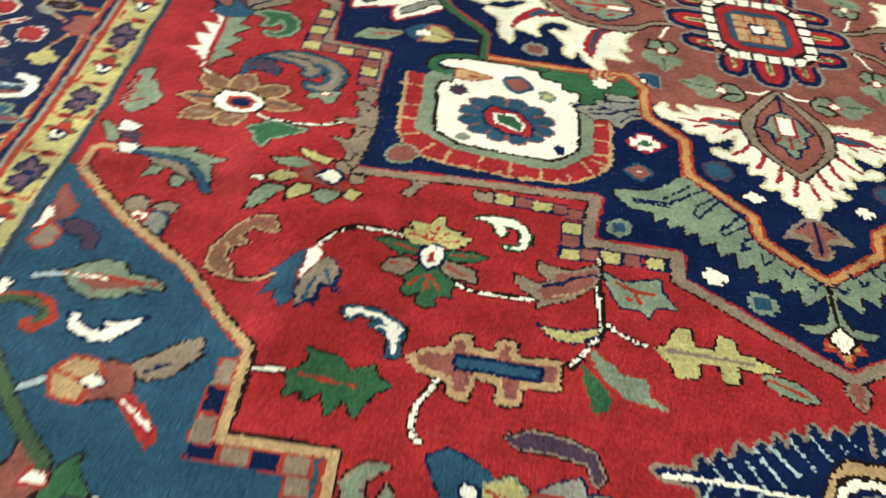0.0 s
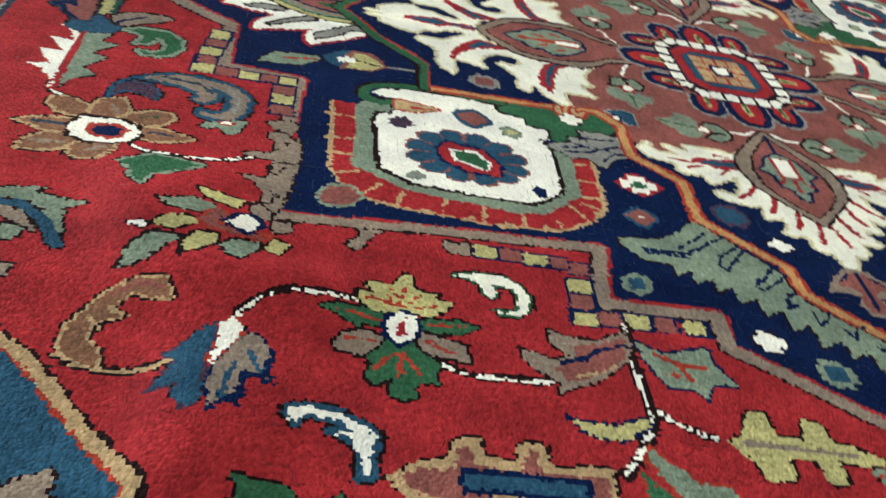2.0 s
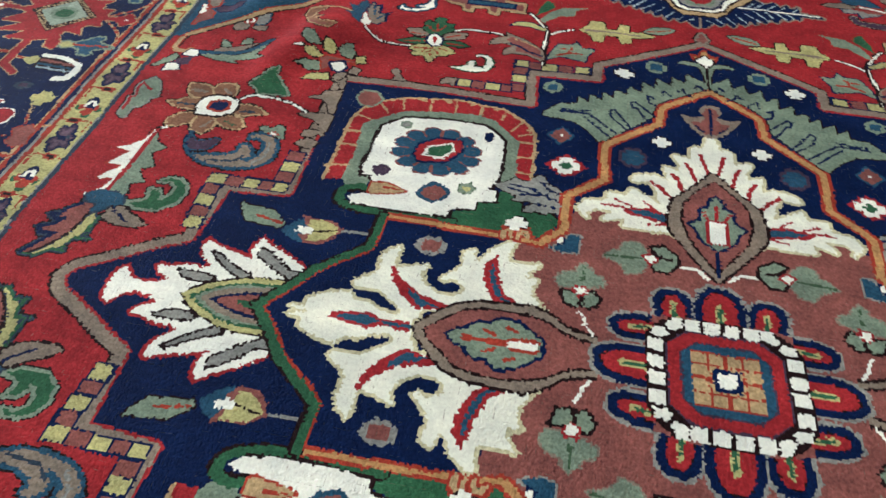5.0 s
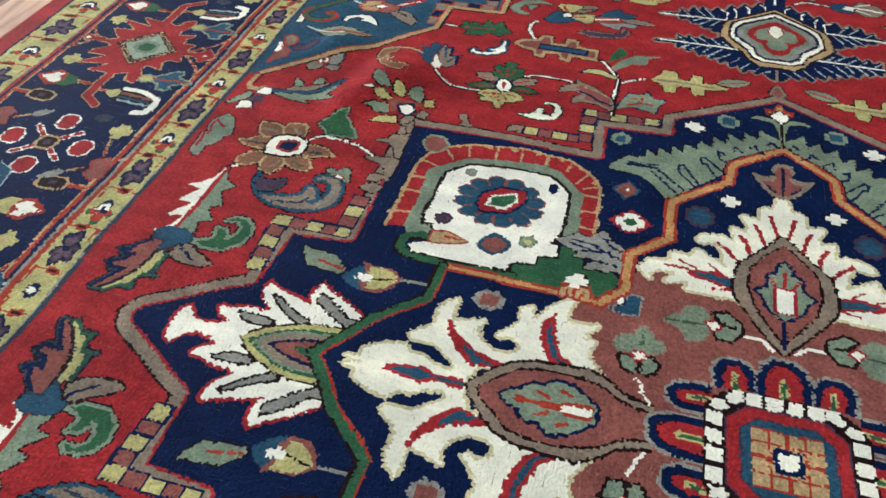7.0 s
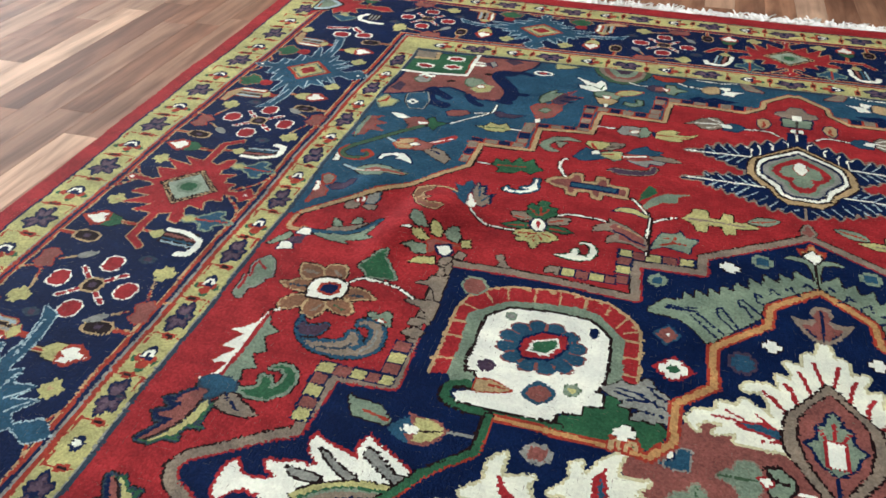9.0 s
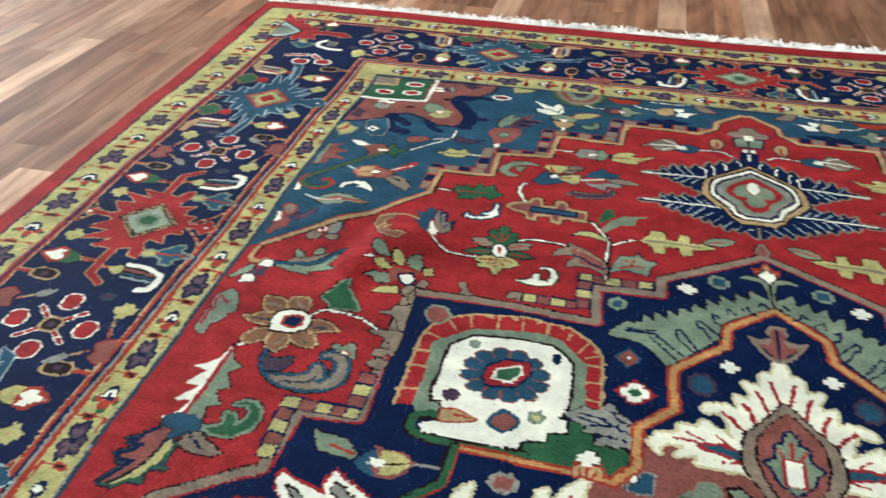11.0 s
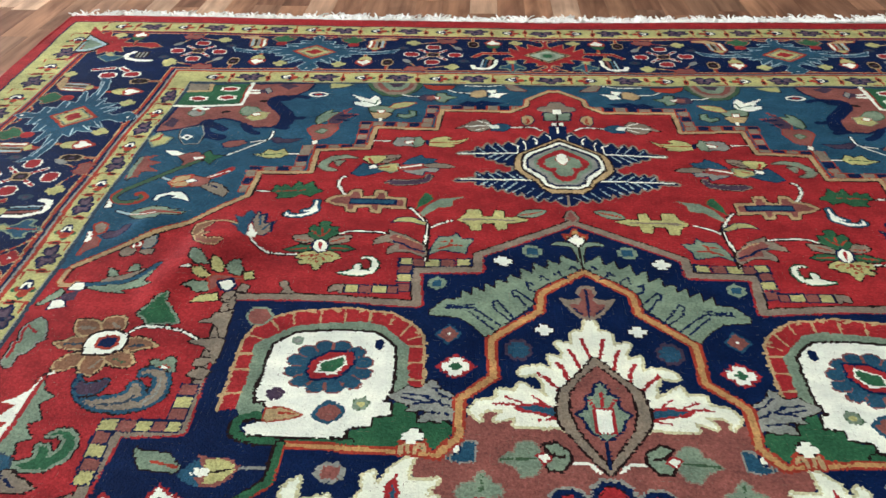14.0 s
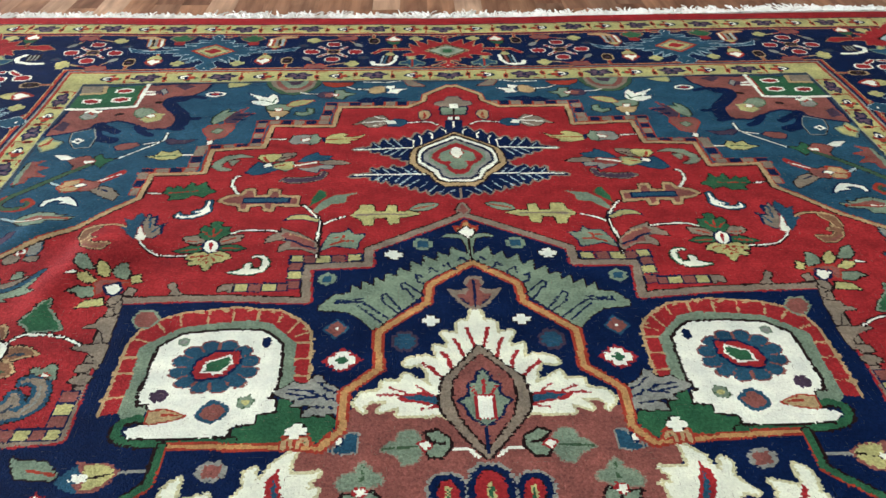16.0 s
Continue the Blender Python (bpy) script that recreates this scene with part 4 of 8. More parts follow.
line("rust", 0.0038, (0.438, 0.646), (0.418, 0.657))
line("rust", 0.0038, (0.508, 0.62), (0.475, 0.626))
line("rust", 0.0038, (0.435, 0.624), (0.408, 0.623))
line("rust", 0.0032, (0.46, 0.602), (0.457, 0.577))
line("rust", 0.0032, (0.486, 0.599), (0.467, 0.602), (0.471, 0.588))
line("rust", 0.0032, (0.457, 0.604), (0.443, 0.586))
line("rust", 0.0032, (0.446, 0.605), (0.431, 0.599))
line("rust", 0.0032, (0.468, 0.582), (0.461, 0.592))
rimmed("ivory", "navy", (0.467, 0.62), (0.471, 0.632), (0.469, 0.645), (0.459, 0.652), (0.448, 0.641), (0.445, 0.627), (0.448, 0.615), (0.458, 0.612), w=0.004)
poly("red", (0.458, 0.62), (0.463, 0.639), (0.46, 0.646), (0.454, 0.634), (0.454, 0.62))
begin("tendril", "ivory tendril of the daisy")
curve("brown", 0.0062, (0.424, 0.67), (0.41, 0.678), (0.381, 0.678), (0.348, 0.677))
curve("ivory", 0.0034, (0.426, 0.671), (0.411, 0.68), (0.381, 0.681), (0.342, 0.678))
begin("thistle", "blue and taupe thistle with an ivory bud")
rimmed("blue", "plum", (0.594, 0.65), (0.606, 0.662), (0.618, 0.685), (0.627, 0.69), (0.617, 0.7), (0.625, 0.721), (0.631, 0.732), (0.613, 0.724), (0.611, 0.743), (0.604, 0.753), (0.595, 0.736), (0.598, 0.709), (0.597, 0.688), (0.594, 0.665), w=0.002)
rimmed("taupe", "navy", (0.575, 0.659), (0.583, 0.679), (0.591, 0.702), (0.592, 0.727), (0.589, 0.748), (0.582, 0.736), (0.572, 0.741), (0.569, 0.717), (0.569, 0.701), (0.551, 0.714), (0.555, 0.7), (0.552, 0.678), (0.558, 0.67), (0.566, 0.658))
line("blue", 0.0045, (0.584, 0.736), (0.577, 0.696))
line("blue", 0.0045, (0.557, 0.707), (0.569, 0.678))
line("navy", 0.005, (0.584, 0.735), (0.574, 0.737), (0.569, 0.705), (0.556, 0.707), (0.553, 0.678))
rimmed("ivory", "rust", (0.592, 0.653), (0.591, 0.669), (0.596, 0.693), (0.593, 0.7), (0.585, 0.678), (0.577, 0.662), (0.576, 0.651), (0.584, 0.645), w=0.0018)
begin("tendril", "ivory tendril of the thistle")
curve("brown", 0.0062, (0.584, 0.643), (0.575, 0.629), (0.555, 0.611), (0.536, 0.604), (0.496, 0.602))
curve("ivory", 0.0034, (0.583, 0.644), (0.575, 0.632), (0.555, 0.613), (0.536, 0.607), (0.496, 0.605))
begin("crescent", "orange-brown crescent with a tan rim")
poly("umber", (0.694, 0.665), (0.695, 0.69), (0.684, 0.705), (0.666, 0.707), (0.67, 0.689), (0.68, 0.678), (0.68, 0.661), (0.657, 0.649), (0.673, 0.645), (0.66, 0.626), (0.629, 0.63), (0.639, 0.609), (0.658, 0.608), (0.678, 0.625))
edged("tan", 0.0035)
curve("tan", 0.005, (0.694, 0.697), (0.677, 0.706), (0.655, 0.709), (0.635, 0.706), (0.619, 0.696))
line("tan", 0.003, (0.683, 0.654), (0.673, 0.664))
line("terracotta", 0.005, (0.677, 0.629), (0.657, 0.615), (0.64, 0.619))
begin("crescent", "ivory crescent edged in green")
poly("cream", (0.421, 0.552), (0.405, 0.552), (0.39, 0.561), (0.389, 0.574), (0.382, 0.579), (0.378, 0.568), (0.381, 0.558), (0.364, 0.559), (0.359, 0.574), (0.36, 0.589), (0.371, 0.596), (0.381, 0.594), (0.375, 0.599), (0.36, 0.598), (0.35, 0.586), (0.351, 0.568), (0.357, 0.553), (0.371, 0.545), (0.391, 0.543))
edged("green", 0.0025)
begin("crescent", "ivory crescent edged in blue")
rimmed("ivory", "blue", (0.537, 0.745), (0.538, 0.736), (0.525, 0.730), (0.505, 0.732), (0.485, 0.743), (0.478, 0.753), (0.482, 0.771), (0.483, 0.790), (0.488, 0.790), (0.489, 0.766), (0.497, 0.756), (0.508, 0.751), (0.493, 0.748), (0.505, 0.739), (0.524, 0.737), (0.531, 0.740), (0.534, 0.749), w=0.0045)
begin("oak_leaf", "green oak leaf")
poly("green", (0.582, 0.827), (0.579, 0.851), (0.564, 0.842), (0.562, 0.855), (0.544, 0.841), (0.536, 0.868), (0.523, 0.849), (0.509, 0.867), (0.497, 0.839), (0.479, 0.826), (0.495, 0.817), (0.501, 0.805), (0.522, 0.816), (0.535, 0.802), (0.553, 0.802), (0.567, 0.798), (0.565, 0.815), )
edged("brown")
line("rust", 0.004, (0.571, 0.827), (0.517, 0.831), )
line("ivory", 0.004, (0.612, 0.828), (0.586, 0.825), )
begin("oak_leaf", "terracotta oak leaf with a blue centre")
poly("tan", (0.472, 0.789), (0.456, 0.807), (0.429, 0.815), (0.425, 0.832), (0.405, 0.836), (0.399, 0.805), (0.377, 0.809), (0.378, 0.831), (0.354, 0.830), (0.351, 0.808), (0.313, 0.805), (0.311, 0.764), (0.356, 0.766), (0.358, 0.746), (0.378, 0.748), (0.382, 0.767), (0.405, 0.763), (0.405, 0.747), (0.424, 0.748), (0.430, 0.768), (0.450, 0.773), )
poly("terracotta", (0.463, 0.788), (0.450, 0.801), (0.423, 0.808), (0.419, 0.823), (0.408, 0.825), (0.402, 0.797), (0.372, 0.800), (0.370, 0.822), (0.358, 0.821), (0.354, 0.800), (0.319, 0.796), (0.317, 0.773), (0.364, 0.775), (0.366, 0.754), (0.373, 0.756), (0.379, 0.775), (0.413, 0.772), (0.413, 0.756), (0.422, 0.758), (0.425, 0.777), (0.447, 0.779), )
box("navy", (0.377, 0.788), 0.046, 0.012)
box("blue", (0.377, 0.788), 0.042, 0.006)
begin("oak_leaf", "gold oak leaf")
poly("gold", (0.213, 0.728), (0.198, 0.744), (0.193, 0.764), (0.169, 0.764), (0.168, 0.739), (0.146, 0.738), (0.141, 0.763), (0.124, 0.762), (0.126, 0.737), (0.104, 0.741), (0.079, 0.732), (0.102, 0.721), (0.123, 0.717), (0.123, 0.698), (0.140, 0.694), (0.146, 0.718), (0.170, 0.715), (0.169, 0.692), (0.188, 0.692), (0.193, 0.712), )
edged("brown")
line("taupe", 0.006, (0.199, 0.728), (0.107, 0.729), )
begin("small_leaf", "pale sage leaf")
leaf("sage", (0.100, 0.745), (0.044, 0.768), 0.026, vein="rust")
edged("brown")
begin("tendril", "ivory dotted tendril")
dashes("ivory", 0.0045, (0.267, 0.695), (0.250, 0.710), (0.231, 0.721), (0.217, 0.725), )
begin("branch", "ivory branch")
curve("brown", 0.010, (0.267, 0.594), (0.269, 0.640), (0.267, 0.686), (0.269, 0.715), (0.292, 0.755), (0.303, 0.769), )
curve("ivory", 0.0036, (0.268, 0.594), (0.271, 0.640), (0.269, 0.687), (0.271, 0.715), (0.292, 0.754), (0.304, 0.768), )
begin("small_leaf", "gold leaf")
rimmed("gold", "navy", (0.336, 0.715), (0.322, 0.720), (0.303, 0.720), (0.275, 0.708), (0.270, 0.715), (0.297, 0.735), (0.322, 0.732), )
begin("feather_leaf", "taupe and terracotta feather leaf with a navy vein")
rimmed("taupe", "brown", (0.337, 0.610), (0.322, 0.619), (0.297, 0.619), (0.270, 0.603), (0.267, 0.618), (0.273, 0.640), (0.288, 0.656), (0.307, 0.673), (0.327, 0.682), (0.339, 0.690), (0.334, 0.676), (0.352, 0.666), (0.361, 0.654), (0.364, 0.640), (0.336, 0.650), (0.325, 0.643), (0.337, 0.629), w=0.002)
poly("terracotta", (0.318, 0.628), (0.296, 0.624), (0.272, 0.611), (0.276, 0.638), (0.290, 0.653), (0.316, 0.670), (0.330, 0.674), (0.333, 0.666), (0.339, 0.661), (0.317, 0.648), )
line("navy", 0.005, (0.331, 0.652), (0.311, 0.644), (0.299, 0.632), (0.273, 0.621), )
line("tan", 0.003, (0.320, 0.667), (0.300, 0.660), (0.284, 0.647), )
begin("feather_leaf", "sage leaf with red veins")
rimmed("sage", "navy", (0.262, 0.614), (0.240, 0.628), (0.199, 0.616), (0.197, 0.637), (0.184, 0.661), (0.205, 0.662), (0.215, 0.681), (0.224, 0.668), (0.245, 0.669), (0.253, 0.652), (0.260, 0.633), )
line("rust", 0.006, (0.246, 0.631), (0.229, 0.641), (0.208, 0.641), )
line("rust", 0.005, (0.232, 0.636), (0.223, 0.660), )
line("rust", 0.004, (0.242, 0.653), (0.231, 0.654), )
begin("feather_leaf", "green and sage leaf")
poly("green", (0.292, 0.764), (0.288, 0.797), (0.278, 0.827), (0.266, 0.818), (0.261, 0.805), (0.270, 0.788), )
poly("sage", (0.284, 0.747), (0.270, 0.780), (0.245, 0.804), (0.203, 0.812), (0.223, 0.795), (0.224, 0.774), (0.249, 0.771), (0.277, 0.739), )
edged("rust")

begin("tendril", "ivory dotted tendril")
dashes("ivory", 0.0055, (0.438, 0.887), (0.452, 0.879), (0.454, 0.851), (0.444, 0.829), (0.435, 0.813), )


# the end pendant: a cartouche with comb-shaped arms
begin("pendant_arm", "navy comb arms with pale veins")
poly("navy", (0.221, 0.997), (0.182, 1.005), (0.178, 1.027), (0.165, 1.012), (0.157, 1.042), (0.146, 1.022), (0.138, 1.047), (0.123, 1.026), (0.112, 1.052), (0.096, 1.039), (0.084, 1.072), (0.072, 1.058), (0.058, 1.087), (0.044, 1.073), (0.029, 1.104), (0.013, 1.085), (0, 1.121), (-0.012, 1.124), (0.003, 0.789), (0.01, 0.791), (0.024, 0.81), (0.036, 0.8), (0.046, 0.817), (0.058, 0.799), (0.068, 0.823), (0.08, 0.81), (0.088, 0.834), (0.098, 0.82), (0.105, 0.843), (0.115, 0.83), (0.126, 0.848), (0.136, 0.837), (0.147, 0.859), (0.157, 0.847), (0.168, 0.866), (0.178, 0.856), (0.182, 0.874), (0.223, 0.875), (0.219, 0.882), (0.18, 0.888), (0.179, 0.912), (0.165, 0.899), (0.159, 0.915), (0.147, 0.901), (0.135, 0.92), (0.121, 0.908), (0.106, 0.921), (0.103, 0.942), (0.117, 0.941), (0.122, 0.955), (0.137, 0.952), (0.141, 0.966), (0.159, 0.966), (0.163, 0.98), (0.177, 0.976), (0.184, 0.991), (0.216, 0.991))
edged("taupe", 0.004)
line("ivory", 0.005, (0.217, 0.995), (0.155, 0.995), (0.093, 1))
line("ivory", 0.005, (0.213, 0.881), (0.143, 0.882), (0.065, 0.885))
line("paleblue", 0.0028, (0.176, 1.018), (0.161, 0.998))
line("paleblue", 0.0028, (0.153, 1.033), (0.13, 1.001))
line("paleblue", 0.0028, (0.134, 1.038), (0.113, 1.001))
line("paleblue", 0.0028, (0.159, 0.97), (0.138, 0.993))
line("paleblue", 0.0028, (0.141, 0.966), (0.118, 0.994))
line("paleblue", 0.0028, (0.122, 0.964), (0.103, 0.993))
line("paleblue", 0.0028, (0.178, 0.902), (0.166, 0.884))
line("paleblue", 0.0028, (0.157, 0.907), (0.141, 0.885))
line("paleblue", 0.0028, (0.141, 0.91), (0.12, 0.885))
line("paleblue", 0.0028, (0.119, 0.912), (0.098, 0.886))
line("paleblue", 0.0028, (0.1, 0.906), (0.085, 0.886))
line("paleblue", 0.0028, (0.168, 0.859), (0.155, 0.879))
line("paleblue", 0.0028, (0.153, 0.855), (0.135, 0.879))
line("paleblue", 0.0028, (0.132, 0.852), (0.116, 0.88))
line("paleblue", 0.0028, (0.121, 0.841), (0.097, 0.876))
line("paleblue", 0.0028, (0.106, 0.834), (0.082, 0.861))
line("paleblue", 0.0028, (0.083, 0.823), (0.063, 0.854))
line("paleblue", 0.0028, (0.061, 0.816), (0.047, 0.837))
line("paleblue", 0.0028, (0.041, 0.812), (0.03, 0.825))
line("paleblue", 0.0028, (0.024, 0.81), (0.011, 0.82))
line("ivory", 0.0036, (0.104, 1.043), (0.09, 1.034), (0.092, 1.003))
line("ivory", 0.0036, (0.079, 1.055), (0.073, 1.04), (0.074, 1.009))
line("ivory", 0.0036, (0.056, 1.073), (0.049, 1.065), (0.05, 1.045))
line("ivory", 0.0036, (0.027, 1.09), (0.019, 1.081), (0.019, 1.068))
line("ivory", 0.0036, (-0.005, 1.118), (-0.004, 1.092))
begin("ax_pendant", "layered hexagonal cartouche with a red and sage heart")
poly("brown", (-0.007, 1.087), (0.05, 1.036), (0.091, 1.001), (0.101, 0.976), (0.103, 0.927), (0.084, 0.895), (0.064, 0.88), (0.052, 0.851), (0.03, 0.831), (-0.002, 0.832), (-0.012, 1.087))
poly("tan", (-0.007, 1.082), (0.05, 1.031), (0.089, 0.997), (0.098, 0.973), (0.1, 0.929), (0.081, 0.899), (0.061, 0.881), (0.048, 0.853), (0.029, 0.835), (-0.003, 0.836), (-0.012, 1.083))
poly("brown", (-0.006, 1.071), (0.027, 1.045), (0.061, 1.017), (0.082, 0.995), (0.088, 0.963), (0.087, 0.928), (0.07, 0.905), (0.054, 0.887), (0.046, 0.858), (0.027, 0.848), (-0.004, 0.849), (-0.012, 1.071))
poly("ivory", (-0.005, 1.062), (0.024, 1.038), (0.059, 1.011), (0.077, 0.992), (0.083, 0.963), (0.082, 0.932), (0.067, 0.912), (0.051, 0.891), (0.043, 0.864), (0.025, 0.854), (-0.004, 0.854), (-0.012, 1.063))
poly("brown", (-0.005, 1.051), (0.025, 1.027), (0.059, 1.001), (0.073, 0.981), (0.077, 0.962), (0.076, 0.937), (0.061, 0.919), (0.044, 0.9), (0.038, 0.873), (0.023, 0.862), (-0.005, 0.863), (-0.012, 1.051))
poly("navy", (-0.005, 1.048), (0.024, 1.024), (0.057, 0.998), (0.071, 0.979), (0.075, 0.962), (0.074, 0.938), (0.06, 0.922), (0.043, 0.901), (0.036, 0.874), (0.022, 0.865), (-0.005, 0.865), (-0.012, 1.049))
poly("grey", (-0.005, 1.043), (0.023, 1.02), (0.055, 0.993), (0.068, 0.976), (0.071, 0.961), (0.07, 0.941), (0.057, 0.926), (0.04, 0.905), (0.034, 0.881), (0.021, 0.869), (-0.005, 0.87), (-0.012, 1.043))
poly("sage", (-0.005, 1.035), (0.018, 1.018), (0.048, 0.991), (0.058, 0.973), (0.06, 0.957), (0.058, 0.94), (0.048, 0.926), (0.032, 0.908), (0.026, 0.886), (0.019, 0.876), (-0.006, 0.877), (-0.012, 1.036))
poly("red", (-0.005, 1.026), (0.014, 1.014), (0.041, 0.986), (0.052, 0.97), (0.055, 0.954), (0.043, 0.935), (0.027, 0.919), (0.021, 0.897), (0.007, 0.883), (-0.006, 0.883), (-0.012, 1.026))
poly("sage", (0.001, 0.999), (0.015, 0.993), (0.035, 0.975), (0.04, 0.954), (0.032, 0.939), (0.015, 0.938), (0.02, 0.921), (0.012, 0.907), (-0.002, 0.902), (-0.008, 0.902), (-0.012, 0.999))
rimmed("ivory", "rust", (0.009, 0.996), (-0.004, 1.007), (-0.012, 1.007), (-0.012, 0.956), (-0.004, 0.949), (0.004, 0.955), (0.013, 0.974), w=0.002)

# motifs at the side of the field
begin("sun_flower", "brown and tan flower with a navy and ivory centre")
rimmed("umber", "tan", (0.773, 0.375), (0.784, 0.379), (0.796, 0.393), (0.8, 0.412), (0.787, 0.414), (0.772, 0.41), (0.758, 0.401), (0.755, 0.385), (0.763, 0.377), w=0.0035)
rimmed("umber", "tan", (0.752, 0.388), (0.759, 0.403), (0.756, 0.417), (0.744, 0.422), (0.73, 0.419), (0.723, 0.402), (0.724, 0.389), (0.735, 0.386), w=0.0035)
rimmed("umber", "tan", (0.764, 0.344), (0.785, 0.346), (0.804, 0.351), (0.813, 0.359), (0.796, 0.363), (0.792, 0.371), (0.771, 0.373), (0.77, 0.358), w=0.0035)
rimmed("umber", "tan", (0.707, 0.366), (0.692, 0.371), (0.671, 0.364), (0.659, 0.354), (0.677, 0.348), (0.689, 0.342), (0.704, 0.344), w=0.0035)
rimmed("umber", "tan", (0.762, 0.336), (0.758, 0.329), (0.76, 0.313), (0.776, 0.299), (0.792, 0.298), (0.795, 0.314), (0.782, 0.33), w=0.0035)
rimmed("umber", "tan", (0.754, 0.331), (0.735, 0.329), (0.724, 0.319), (0.725, 0.304), (0.733, 0.288), (0.751, 0.294), (0.756, 0.31), w=0.0035)
rimmed("umber", "tan", (0.728, 0.33), (0.709, 0.337), (0.69, 0.334), (0.681, 0.316), (0.685, 0.307), (0.701, 0.307), (0.719, 0.317), w=0.0035)
line("taupe", 0.006, (0.789, 0.396), (0.768, 0.394))
line("taupe", 0.006, (0.743, 0.407), (0.731, 0.396))
line("taupe", 0.005, (0.739, 0.303), (0.731, 0.319))
line("moss", 0.004, (0.711, 0.322), (0.694, 0.315))
line("slate", 0.005, (0.798, 0.356), (0.771, 0.357))
line("slate", 0.005, (0.698, 0.352), (0.677, 0.355))
rimmed("ivory", "brown", (0.761, 0.334), (0.767, 0.352), (0.766, 0.376), (0.75, 0.386), (0.727, 0.386), (0.711, 0.378), (0.707, 0.36), (0.71, 0.344), (0.729, 0.333), (0.747, 0.333), w=0.0045)
rimmed("navy", "rust", (0.748, 0.353), (0.748, 0.367), (0.733, 0.373), (0.724, 0.369), (0.721, 0.355), (0.731, 0.348), w=0.0055)
begin("tendril", "ivory tendril between flower and leaf")
curve("brown", 0.0062, (0.803, 0.265), (0.804, 0.279), (0.8, 0.288), (0.791, 0.295))
curve("ivory", 0.0034, (0.803, 0.266), (0.803, 0.279), (0.798, 0.288), (0.789, 0.294))
begin("tendril", "ivory tendril of the sun flower")
curve("brown", 0.0062, (0.711, 0.387), (0.695, 0.4), (0.657, 0.399), (0.629, 0.392), (0.601, 0.377))
curve("ivory", 0.0034, (0.709, 0.385), (0.693, 0.398), (0.656, 0.397), (0.628, 0.39), (0.601, 0.374))
begin("fir_leaf", "ivory and sage fir-shaped leaf")
rimmed("ivory", "rust", (0.801, 0.285), (0.805, 0.263), (0.818, 0.243), (0.836, 0.233), (0.813, 0.228), (0.831, 0.196), (0.808, 0.196), (0.828, 0.163), (0.804, 0.167), (0.811, 0.144), (0.827, 0.127), (0.807, 0.122), (0.801, 0.141), (0.800, 0.180), (0.798, 0.227), (0.799, 0.269), w=0.0025)
rimmed("sage", "brown", (0.796, 0.282), (0.788, 0.258), (0.767, 0.244), (0.782, 0.228), (0.764, 0.199), (0.782, 0.192), (0.761, 0.165), (0.779, 0.159), (0.771, 0.139), (0.783, 0.121), (0.802, 0.125), (0.798, 0.167), (0.798, 0.223), (0.797, 0.266), )
line("red", 0.006, (0.798, 0.283), (0.799, 0.224), (0.799, 0.170), (0.802, 0.128), )
begin("big_crescent", "taupe and blue crescent with a plum head")
rimmed("taupe", "blue", (0.724, 0.236), (0.706, 0.238), (0.684, 0.242), (0.67, 0.249), (0.663, 0.259), (0.667, 0.269), (0.659, 0.273), (0.649, 0.264), (0.646, 0.25), (0.657, 0.238), (0.645, 0.237), (0.633, 0.251), (0.63, 0.272), (0.637, 0.289), (0.648, 0.295), (0.66, 0.29), (0.66, 0.299), (0.644, 0.304), (0.627, 0.3), (0.618, 0.284), (0.614, 0.256), (0.619, 0.24), (0.635, 0.227), (0.665, 0.218), (0.692, 0.22), (0.711, 0.226), w=0.0035)
line("slate", 0.004, (0.702, 0.227), (0.664, 0.233), (0.653, 0.25))
line("grey", 0.004, (0.637, 0.234), (0.624, 0.256), (0.627, 0.285))
poly("plum", (0.748, 0.271), (0.742, 0.281), (0.735, 0.269), (0.719, 0.272), (0.704, 0.281), (0.702, 0.263), (0.711, 0.25), (0.73, 0.247), (0.742, 0.256))
edged("blue")
rimmed("blue", "navy", (0.751, 0.29), (0.746, 0.291), (0.743, 0.28), (0.746, 0.268), (0.744, 0.256), (0.73, 0.24), (0.719, 0.228), (0.732, 0.235), (0.744, 0.251), (0.751, 0.27), w=0.001)
rimmed("sage", "brown", (0.652, 0.312), (0.657, 0.322), (0.649, 0.326), (0.639, 0.32), (0.631, 0.331), (0.619, 0.33), (0.618, 0.318), (0.612, 0.3), (0.621, 0.298), (0.631, 0.307), w=0.002)
rimmed("ivory", "rust", (0.639, 0.31), (0.633, 0.313), (0.624, 0.309), (0.63, 0.306), w=0.002)
begin("crescent", "green crescent edged in sage")
rimmed("green", "sage", (0.762, 0.121), (0.748, 0.125), (0.74, 0.134), (0.742, 0.148), (0.745, 0.153), (0.733, 0.151), (0.726, 0.139), (0.727, 0.131), (0.719, 0.136), (0.712, 0.149), (0.713, 0.164), (0.724, 0.174), (0.739, 0.171), (0.731, 0.179), (0.717, 0.179), (0.704, 0.17), (0.698, 0.154), (0.7, 0.133), (0.71, 0.123), (0.718, 0.113), (0.746, 0.114), w=0.005)
begin("star_leaf", "blue knot with terracotta, gold and taupe leaves")
poly("terracotta", (0.813, 0.112), (0.824, 0.099), (0.834, 0.092), (0.835, 0.083), (0.833, 0.076), (0.824, 0.081), (0.834, 0.067), (0.849, 0.057), (0.84, 0.048), (0.823, 0.05), (0.835, 0.033), (0.85, 0.01), (0.839, 0.01), (0.824, 0.024), (0.812, 0.041), (0.803, 0.063), (0.802, 0.085), (0.802, 0.098), (0.802, 0.111))
